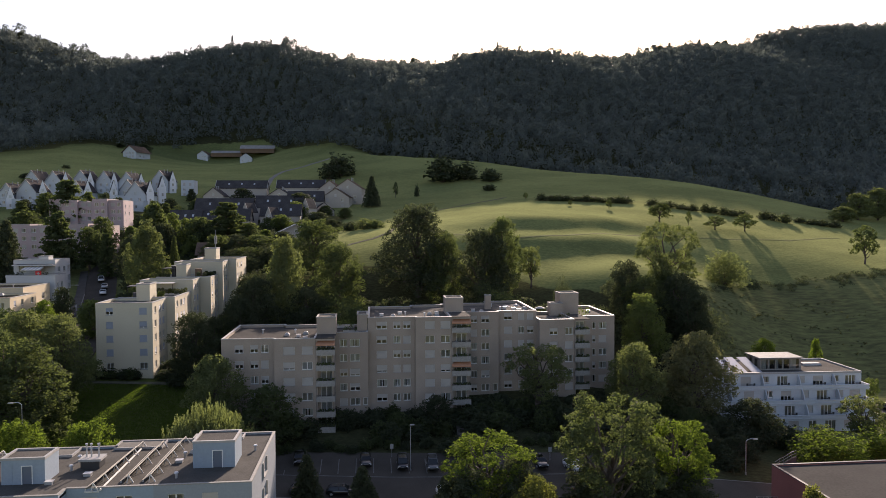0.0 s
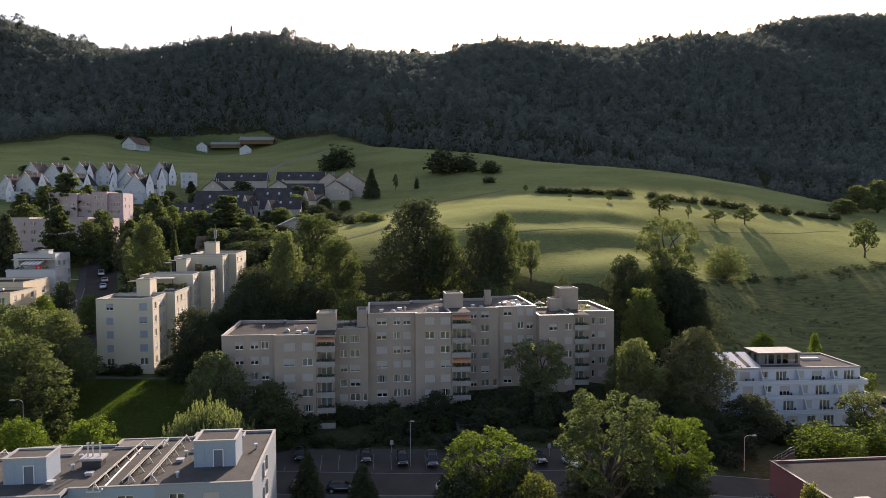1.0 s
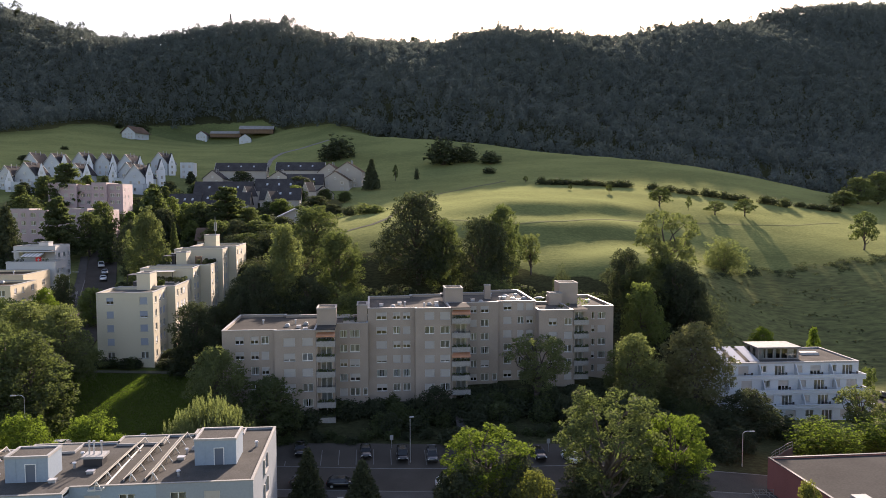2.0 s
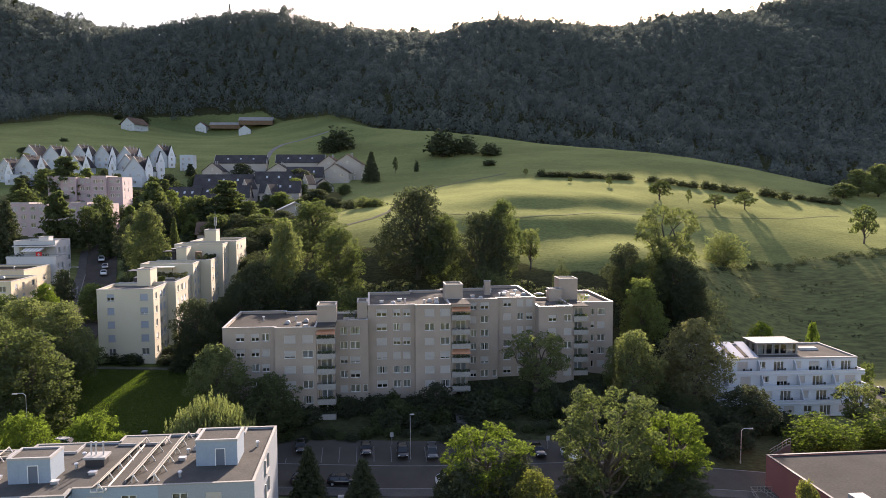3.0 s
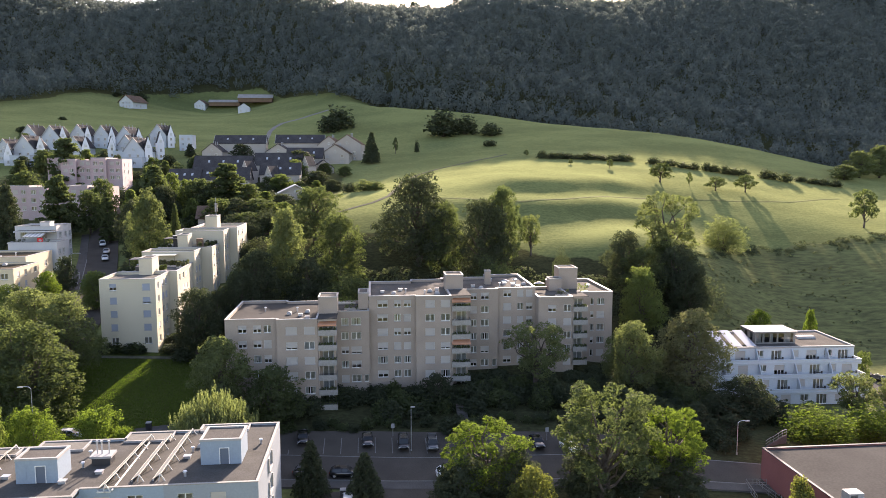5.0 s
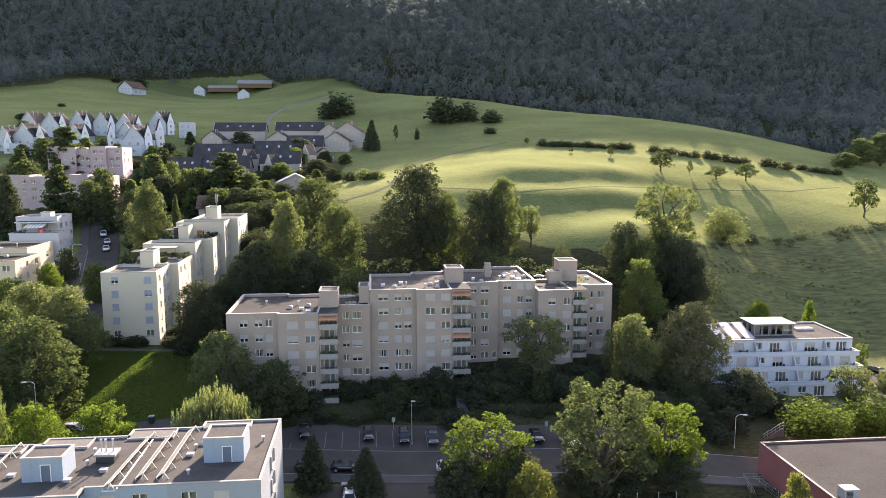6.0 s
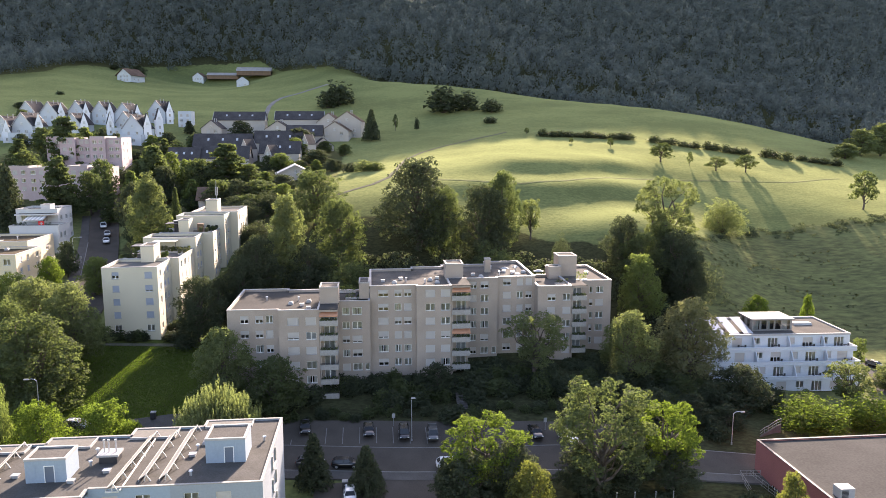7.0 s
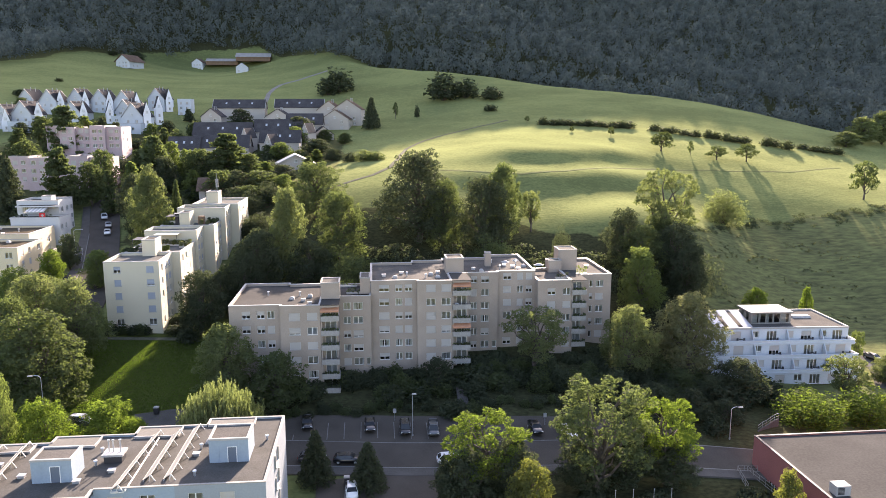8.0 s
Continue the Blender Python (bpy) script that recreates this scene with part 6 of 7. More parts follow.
# before the apartment blocks: x, y, height, width, kind, tone
for x, y, h, w, kind, tone in (
    (-56.0, 122, 17.9, 18.0, 'round', 'mid'),
    (-55.6, 138, 16.6, 12.6, 'round', 'pale'),
    (-63.0, 141, 16.2, 14.4, 'round', 'pale'),
    (-62.1, 128, 17.5, 11.1, 'round', 'mid'),
    (-71.2, 150, 13.5, 10.6, 'round', 'lime'),
    (-35.4, 150, 14.0, 10.8, 'round', 'dark'),
    (-25.6, 124, 15.4, 11.7, 'round', 'pale'),
    (-16.9, 123, 10.7, 11.1, 'round', 'mid'),
    (-12.5, 127, 3.8, 7.0, 'bush', 'dark'),
    (11.5, 129, 6.3, 7.6, 'round', 'dark'),
    (30.6, 133, 13.3, 11.9, 'airy', 'pale'),
    (49.4, 134, 14.6, 12.4, 'round', 'pale'),
    (63.2, 138, 18.5, 16.1, 'round', 'olive'),
    (70.3, 130, 8.8, 11.8, 'round', 'dark'),
    (49.0, 119.5, 5.6, 7.0, 'round', 'dark'),
    (55.5, 118.0, 5.8, 7.5, 'round', 'dark'),
    (61.0, 116.5, 4.8, 6.5, 'round', 'dark'),
    (44.5, 117.5, 5.0, 6.5, 'round', 'dark'),
    (57.6, 113.0, 3.4, 5.0, 'bush', 'dark'),
    (61.0, 160, 16.7, 11.3, 'round', 'lime'),
):
    tree(kind, tone, x, y, max(h, w * 0.5), w, " before the apartment blocks")
# behind the taupe block: x, y, height, width, kind, tone
for x, y, h, w, kind, tone in (
    (11.7, 190, 24.5, 22.4, 'round', 'dark'),
    (18.1, 186, 18.9, 12.5, 'round', 'mid'),
    (28.0, 184, 20.7, 15.9, 'round', 'dark'),
    (34.1, 190, 21.3, 12.0, 'round', 'mid'),
    (-5.1, 165, 14.0, 15.6, 'bush', 'mid'),
    (-8.1, 181, 19.2, 15.0, 'round', 'mid'),
    (-19.9, 172, 24.7, 10.6, 'birch', 'pale'),
    (-16.0, 206, 16.2, 18.7, 'round', 'mid'),
    (-25.8, 166, 17.5, 12.4, 'round', 'dark'),
    (-28.0, 160, 14.6, 10.1, 'round', 'dark'),
    (-15.0, 170, 13.3, 13.4, 'round', 'dark'),
    (29.2, 169, 13.7, 14.6, 'bush', 'mid'),
    (46.6, 176, 12.9, 5.5, 'bush', 'dark'),
    (42.9, 195, 11.3, 6.5, 'airy', 'pale'),
    (77.1, 186, 23.4, 17.0, 'airy', 'pale'),
    (75.0, 183, 12.0, 12.0, 'round', 'mid'),
):
    tree(kind, tone, x, y, max(h, w * 0.5), w, " behind the taupe block")
# at the meadow's edge: x, y, height, width, kind, tone
for x, y, h, w, kind, tone in (
    (64.1, 181, 14.9, 11.4, 'round', 'dark'),
    (66.5, 174, 14.9, 13.7, 'round', 'mid'),
    (75.0, 173, 17.2, 15.7, 'round', 'dark'),
    (75.8, 167, 15.2, 11.8, 'round', 'dark'),
    (109.4, 219, 11.4, 14.2, 'bush', 'pale'),
    (114.2, 283, 7.9, 8.9, 'orchard', 'mid'),
    (134.9, 278, 5.8, 8.3, 'orchard', 'mid'),
    (147.7, 279, 7.2, 8.8, 'orchard', 'mid'),
    (170.8, 240, 13.9, 9.5, 'orchard', 'mid'),
    (125.4, 281, 5.8, 2.4, 'orchard', 'mid'),
    (100.8, 305, 4.0, 2.6, 'orchard', 'mid'),
    (85.2, 310, 2.5, 2.2, 'orchard', 'mid'),
    (71.7, 338, 3.1, 2.7, 'orchard', 'mid'),
    (94.0, 168, 8.0, 6.9, 'round', 'bright'),
    (109.7, 172, 10.1, 3.5, 'round', 'bright'),
):
    tree(kind, tone, x, y, max(h, w * 0.5), w, " at the meadow's edge")
# among the houses: x, y, height, width, kind, tone
for x, y, h, w, kind, tone in (
    (-57.2, 195, 24.7, 12.0, 'birch', 'pale'),
    (-51.7, 200, 19.1, 4.4, 'spruce', 'mid'),
    (-89.0, 243, 14.5, 10.5, 'round', 'mid'),
    (-95.6, 236, 20.5, 15.5, 'pine', 'mid'),
    (-69.6, 222, 16.5, 10.0, 'round', 'dark'),
    (-65.8, 211, 15.0, 7.5, 'round', 'dark'),
    (-106.0, 226, 19.2, 10.0, 'spruce', 'dark'),
    (-77.9, 271, 16.8, 18.1, 'pine', 'mid'),
    (-89.3, 256, 15.6, 10.5, 'round', 'mid'),
    (-119.2, 303, 20.6, 19.1, 'pine', 'mid'),
    (-50.6, 266, 17.9, 20.0, 'pine', 'mid'),
    (-74.5, 262, 19.0, 17.0, 'spruce', 'mid'),
    (-59.6, 262, 14.0, 14.4, 'round', 'mid'),
    (-120.9, 271, 14.3, 14.9, 'round', 'mid'),
    (-74.8, 176, 8.4, 6.4, 'round', 'bright'),
    (-74.7, 186, 9.3, 5.9, 'round', 'dark'),
    (-63.3, 173, 9.6, 7.5, 'round', 'lime'),
):
    tree(kind, tone, x, y, max(h, w * 0.5), w, " among the houses")
# beside the hillside houses: x, y, height, width, kind, tone
for x, y, h, w, kind, tone in (
    (-61.7, 362, 9.4, 12.0, 'round', 'dark'),
    (-31.2, 332, 11.3, 15.7, 'round', 'dark'),
    (-39.7, 300, 6.6, 12.5, 'round', 'mid'),
    (-22.1, 303, 6.6, 12.6, 'round', 'dark'),
    (-13.6, 288, 2.9, 7.6, 'round', 'dark'),
    (0.2, 352, 15.0, 7.6, 'spruce', 'dark'),
    (-2.5, 266, 4.4, 8.4, 'bush', 'pale'),
    (1.5, 263, 2.1, 7.6, 'bush', 'mid'),
    (-7.7, 272, 1.2, 7.6, 'bush', 'dark'),
    (-35.6, 240, 8.5, 15.1, 'round', 'mid'),
    (-36.9, 225, 8.1, 12.4, 'round', 'mid'),
    (-30.2, 255, 5.7, 10.9, 'round', 'dark'),
    (-174.5, 585, 8.2, 15.5, 'round', 'dark'),
    (-192.6, 590, 1.2, 7.6, 'round', 'dark'),
    (-185.6, 470, 1.2, 5.2, 'bush', 'dark'),
):
    tree(kind, tone, x, y, max(h, w * 0.5), w, " beside the hillside houses")
# on the hillside: x, y, height, width, kind, tone
for x, y, h, w, kind, tone in (
    (39.5, 405, 15.5, 23.0, 'bush', 'dark'),
    (52.3, 408, 11.0, 16.1, 'bush', 'dark'),
    (65.1, 400, 7.5, 14.3, 'bush', 'dark'),
    (60.1, 372, 1.2, 7.6, 'bush', 'dark'),
    (-18.1, 445, 15.0, 20.3, 'bush', 'dark'),
    (-24.5, 440, 11.4, 13.9, 'bush', 'dark'),
    (12.3, 372, 8.4, 2.9, 'orchard', 'mid'),
    (23.0, 372, 6.8, 2.9, 'bush', 'dark'),
    (222.3, 328, 7.5, 14.2, 'round', 'pale'),
    (238.4, 340, 13.7, 16.1, 'round', 'pale'),
    (252.0, 345, 16.8, 16.3, 'round', 'pale'),
    (108.6, 150, 8.6, 3.6, 'airy', 'lime'),
    (109.6, 141.5, 4.6, 6.0, 'round', 'mid'),
    (113.0, 145.5, 5.0, 6.5, 'round', 'pale'),
    (-184.3, 415, 1.7, 7.6, 'round', 'dark'),
):
    tree(kind, tone, x, y, max(h, w * 0.5), w, " on the hillside")


tree("round", "dark", -33.0, 158, 10.5, 7.0, " beside the cream block")
tree("bush", "dark", -40.2, 150.4, 2.2, 5.6, " beside the cream block")
tree("bush", "dark", -37.4, 147.0, 3.0, 5.0, " beside the cream block")
# tree masses among the houses: x, y, height, width
def village_tree(x, y, h, w):
    tree(TREE_RNG.choice(["round", "round", "pine"]), TREE_RNG.choice(["mid", "dark", "mid", "lime"]), x, y, max(h, w * 0.6), w, " among the houses")


for x, y, h, w in (
    (-164.9, 372, 8.6, 8.6),
    (-114.1, 330, 11.4, 6.6),
    (-31.7, 318, 9.7, 12.3),
    (-35.3, 295, 8.2, 11.4),
    (-21.1, 288, 5.0, 7.0),
    (-15.1, 284, 5.0, 7.0),
    (-58.2, 262, 12.2, 10.1),
    (-79.0, 262, 14.4, 10.1),
    (-64.8, 268, 13.0, 9.3),
    (-75.0, 285, 12.0, 8.8),
    (-43.8, 270, 9.4, 12.5),
    (-36.8, 262, 6.8, 9.5),
    (-27.7, 290, 5.3, 7.4),
    (-22.9, 270, 5.0, 7.0),
    (-49.6, 275, 10.9, 10.6),
):
    village_tree(x, y, h, w)
# gardens of the white terrace, then nearer, beside the climbing road
for x, y, h, w in (
    (-163.0, 334, 6.5, 8.0),
    (-150.0, 336, 6.0, 7.0),
    (-143.5, 338, 8.5, 9.0),
    (-127.0, 344, 8.0, 9.0),
    (-119.5, 340, 7.0, 8.0),
    (-97.0, 340, 6.5, 7.5),
    (-91.5, 345, 7.0, 8.0),
    (-88.0, 372, 6.5, 7.0),
    (-104.6, 318, 11.5, 9.8),
    (-117.4, 320, 13.1, 9.9),
    (-134.9, 322, 12.1, 9.9),
    (-135.4, 300, 12.0, 11.6),
    (-77.9, 340, 7.7, 7.9),
    (-86.1, 320, 9.3, 7.4),
    (-11.3, 320, 5.0, 7.0),
    (-20.2, 330, 5.4, 7.5),
    (-48.8, 240, 10.8, 11.1),
    (-57.9, 245, 10.5, 9.5),
    (-69.2, 255, 13.4, 9.8),
    (-42.3, 238, 10.4, 11.0),
    (-28.3, 238, 5.9, 8.2),
    (-75.5, 240, 15.1, 9.3),
    (-79.8, 232, 14.4, 7.2),
):
    village_tree(x, y, h, w)
# tall trees standing out on the skyline: x, height, width, kind
for x, h, w, kind in (
    (-389.9, 8.0, 14.4, 'round'),
    (-376.9, 11.1, 17.0, 'round'),
    (-361.8, 10.2, 11.8, 'round'),
    (-353.6, 12.7, 10.5, 'round'),
    (-343.6, 12.0, 10.5, 'round'),
    (-263.4, 9.8, 6.5, 'spruce'),
    (-255.0, 8.3, 6.5, 'spruce'),
    (-245.3, 9.2, 11.8, 'round'),
    (-206.9, 8.0, 11.8, 'round'),
    (-123.4, 8.0, 9.1, 'spruce'),
    (36.3, 17.6, 10.5, 'airy'),
    (49.9, 19.1, 11.8, 'airy'),
    (96.9, 17.9, 9.1, 'airy'),
    (108.0, 16.8, 10.5, 'airy'),
    (121.8, 11.8, 10.5, 'airy'),
    (146.3, 8.6, 18.3, 'round'),
    (387.8, 15.9, 15.0, 'round'),
    (405.5, 14.8, 13.6, 'round'),
    (437.9, 15.7, 10.7, 'spruce'),
    (466.1, 22.2, 6.2, 'round'),
    (502.3, 20.7, 14.4, 'round'),
    (520.2, 22.5, 13.0, 'round'),
    (559.5, 10.6, 6.5, 'spruce'),
    (591.4, 11.9, 18.0, 'round'),
):
    tree(kind, "dark", x, float(np.interp(x, RIDGE_X, RIDGE_Y)) - 5, h, w, " on the ridge")
# bush rows on the meadow
for x0, x1, y, n, h in ((76, 118, 331, 11, 2.6), (125, 144, 322, 5, 2.8), (147, 166, 318, 5, 3.0), (173, 184, 314, 3, 3.2), (190, 207, 314, 4, 2.8)):
    for i in range(n):
        f = (i + 0.5) / n
        tree("bush", "dark", x0 + (x1 - x0) * f + TREE_RNG.uniform(-0.6, 0.6), y - 6 * f + TREE_RNG.uniform(-1, 1), h * TREE_RNG.uniform(0.9, 1.5), (x1 - x0) / n * TREE_RNG.uniform(1.4, 2.0), " in a meadow hedge row")
# shrubs on the slope under the taupe block, along its foot and round the cream block
def shrubs(x0, x1, ya, yb, n, h):
    for i in range(n):
        f = (i + TREE_RNG.random()) / n
        tree("bush", TREE_RNG.choice(["dark", "dark", "mid"]), x0 + (x1 - x0) * f, TREE_RNG.uniform(ya, yb), h * TREE_RNG.uniform(0.7, 1.3), h * TREE_RNG.uniform(1.1, 1.8), " on the planted slope")


for row in ((-18, 36, 120.5, 123.5, 30, 1.6), (-16, 46, 125, 133, 46, 3.0), (-9, 33, 131.5, 134.5, 26, 2.4), (30, 66, 117, 136, 30, 3.6), (-54, -45.6, 149.3, 149.9, 10, 2.0), (-42.3, -38.6, 154.0, 157.0, 7, 2.0), (-34.5, -29, 166, 206, 12, 5.0), (55, 84, 124, 138, 12, 4.2), (-66, -40, 116, 121, 6, 3.2), (12.4, 18, 119, 121, 6, 2.4)):
    shrubs(*row)
for row in ((-48, -34, 260, 296, 9, 5.0), (-85, -30, 330, 350, 12, 6.0), (-140, -80, 280, 298, 12, 6.0), (-64, -30, 214, 250, 16, 7.0), (-120, -60, 318, 332, 12, 5.0)):
    shrubs(*row)

# ---- rough scrub on the bank below the meadow, tussocks on the pasture ----
srng = np.random.default_rng(21)


def scrub(name, label, xs, ys, low, high, count, size, tone):
    cs = np.stack([xs, ys, heights(xs, ys)], 1)
    r = srng.uniform(low, high, len(xs))
    v = leaf_tris(srng, cs, np.stack([r * 1.7, r * 1.3, r], 1), count, size, 0.5)
    tagged(new(name, quads_mesh(name, v, LEAF[tone], 3)), label, "scrub", kind="stuff")


for x0, x1, y0, y1, n, low, high in ((-28, 58, 164, 186, 90, 1.6, 3.6), (60, 90, 160, 185, 18, 2.0, 4.0), (18, 56, 78, 95.5, 40, 0.8, 1.6), (18, 46, 135.5, 141.5, 26, 0.7, 1.5)):
    scrub("undergrowth", "dense dark undergrowth below the trees", srng.uniform(x0, x1, n), srng.uniform(y0, y1, n), low, high, n * 420, 0.26, "dark")
bx = srng.uniform(82, 182, 150)
by = BANK(bx) + srng.normal(-1.5, 2.0, 150)
scrub("bank_scrub", "low rough scrub along the meadow's lower bank", bx, by, 0.3, 0.95, 13000, 0.17, "dark")
tx, ty = np.repeat(srng.uniform(84, 190, 60), 9), np.repeat(srng.uniform(160, 216, 60), 9)
qx, qy = tx + srng.normal(0, 2.6, len(tx)), ty + srng.normal(0, 0.9, len(ty))
scrub("tussocks", "grass tussocks and weeds on the rough pasture", qx, qy, 0.08, 0.26, 20000, 0.15, "olive")

# blades of the lawn between the street and the cream block
gx_, gy_ = srng.uniform(-61, -31, 64000), srng.uniform(120, 147, 64000)
turn, tall, wide = srng.uniform(0, math.pi, 64000), srng.uniform(0.09, 0.19, 64000), srng.uniform(0.04, 0.08, 64000)
root = np.stack([gx_, gy_, heights(gx_, gy_) - 0.01], 1)
across = np.stack([np.cos(turn) * wide, np.sin(turn) * wide, np.zeros(64000)], 1)
lean = np.stack([srng.normal(0, 0.05, 64000), srng.normal(0, 0.05, 64000), tall], 1)
blades = np.stack([root - across, root + across, root + lean], 1).reshape(-1, 3)
tagged(new("lawn_grass", quads_mesh("lawn_grass", blades, GRASS, 3)), "short green lawn grass", "grass", kind="stuff")

# ---- forest on the hill ----
EDGE_X = [-520, -260, -230, -200, -173, -134, -90, -50, -20, 0, 30, 83, 130, 174, 217, 250, 300, 420]
EDGE_Y = [470, 490, 530, 585, 600, 622, 622, 560, 530, 508, 494, 474, 454, 434, 418, 392, 355, 330]
frng = np.random.default_rng(4)


def far_crown(rng, n, narrow):
    """Leaf triangles of one forest tree, 1 m high and about 0.9 m wide: domed lobes, or tiers round a pointed top."""
    k = 16
    f = (np.arange(k) + 0.5) / k
    a = np.arange(k) * 2.4 + rng.normal(0, 0.4, k)
    rad = 0.27 * (1 - f) if narrow else 0.34 * np.sqrt(np.clip(1 - f ** 2.2, 0, 1)) * np.sqrt(0.35 + 0.65 * rng.random(k))
    c = np.stack([np.cos(a) * rad, np.sin(a) * rad, 0.30 + (0.62 if narrow else 0.54) * f], 1)
    r = np.stack([np.full(k, 0.08) if narrow else rng.uniform(0.10, 0.19, k)] * 2 + [np.full(k, 0.11)], 1)
    q = leaf_quads(rng, c, r, n, 0.044, 0.28).reshape(n, 4, 3)
    mid = (q[:, 0] + q[:, 2]) / 2
    return np.stack([q[:, 0], mid + (q[:, 1] - mid) * 2.8, q[:, 2]], 1)


protos = [far_crown(frng, 160, i >= 7) for i in range(8)]
fine = [far_crown(frng, 300, i >= 7) for i in range(8)]
sx, sy = np.meshgrid(np.arange(-560, 960, 9.0), np.arange(330, 1125, 9.0))
sx, sy = (sx + frng.uniform(-3.4, 3.4, sx.shape)).ravel(), (sy + frng.uniform(-3.4, 3.4, sy.shape)).ravel()
bearing = np.degrees(np.arctan2(sx, sy))
keep = (sy > np.interp(sx, EDGE_X, EDGE_Y)) & (bearing > -31) & (bearing < 42)
far = sy - np.interp(sx, RIDGE_X, RIDGE_Y)
keep &= (far < 50) & ~((far > 0) & (frng.random(len(sx)) < 0.4))
sx, sy, far = sx[keep], sy[keep], far[keep]
sz = heights(sx, sy)
chunks, fine_chunks = [], []
for x, y, z, past in zip(sx, sy, sz, far):
    on_ridge = -25 < past < 35
    tall = frng.uniform(13, 22) if not on_ridge else frng.uniform(11, 17) + (9 if frng.random() < 0.12 else 0)
    src = fine if on_ridge else protos
    narrow_from = 6 if on_ridge else 7
    i = frng.integers(len(src)) if frng.random() < 0.3 else frng.integers(narrow_from)
    a = frng.uniform(0, 6.28)
    ca, sa = math.cos(a), math.sin(a)
    wd = frng.uniform(10.0, 19.0) if i < narrow_from else frng.uniform(10, 13)
    p = src[i]
    q = np.stack([(p[..., 0] * ca - p[..., 1] * sa) * wd + x, (p[..., 0] * sa + p[..., 1] * ca) * wd + y, p[..., 2] * tall + z - 2.0], -1)
    (fine_chunks if on_ridge else chunks).append(q.reshape(-1, 3))
# both woods carry the haze in their leaf colour
tagged(new("forest", quads_mesh("forest", np.concatenate(chunks), LEAF_HAZED, 3)), "dense mixed forest covering the hillside", "forest", kind="stuff")
tagged(new("ridge_forest", quads_mesh("ridge_forest", np.concatenate(fine_chunks), LEAF_HAZED, 3)), "forest trees along the hill's ridge line", "forest", kind="stuff")

# ---- cars ----
PAINTS = {"black": plain("car_paint_black", (0.012, 0.012, 0.014), 0.25, 0.2, 1.0), "silver": plain("car_paint_silver", (0.42, 0.43, 0.45), 0.3, 0.6, 1.0), "white": plain("car_paint_white", (0.72, 0.72, 0.72), 0.3, 0.0, 1.0),
          "blue": plain("car_paint_blue", (0.06, 0.08, 0.14), 0.3, 0.3, 1.0), "green": plain("car_paint_green", (0.08, 0.20, 0.13), 0.35, 0.2, 1.0), "grey": plain("car_paint_grey", (0.10, 0.105, 0.11), 0.3, 0.4, 1.0)}
CAR_MESHES = {}


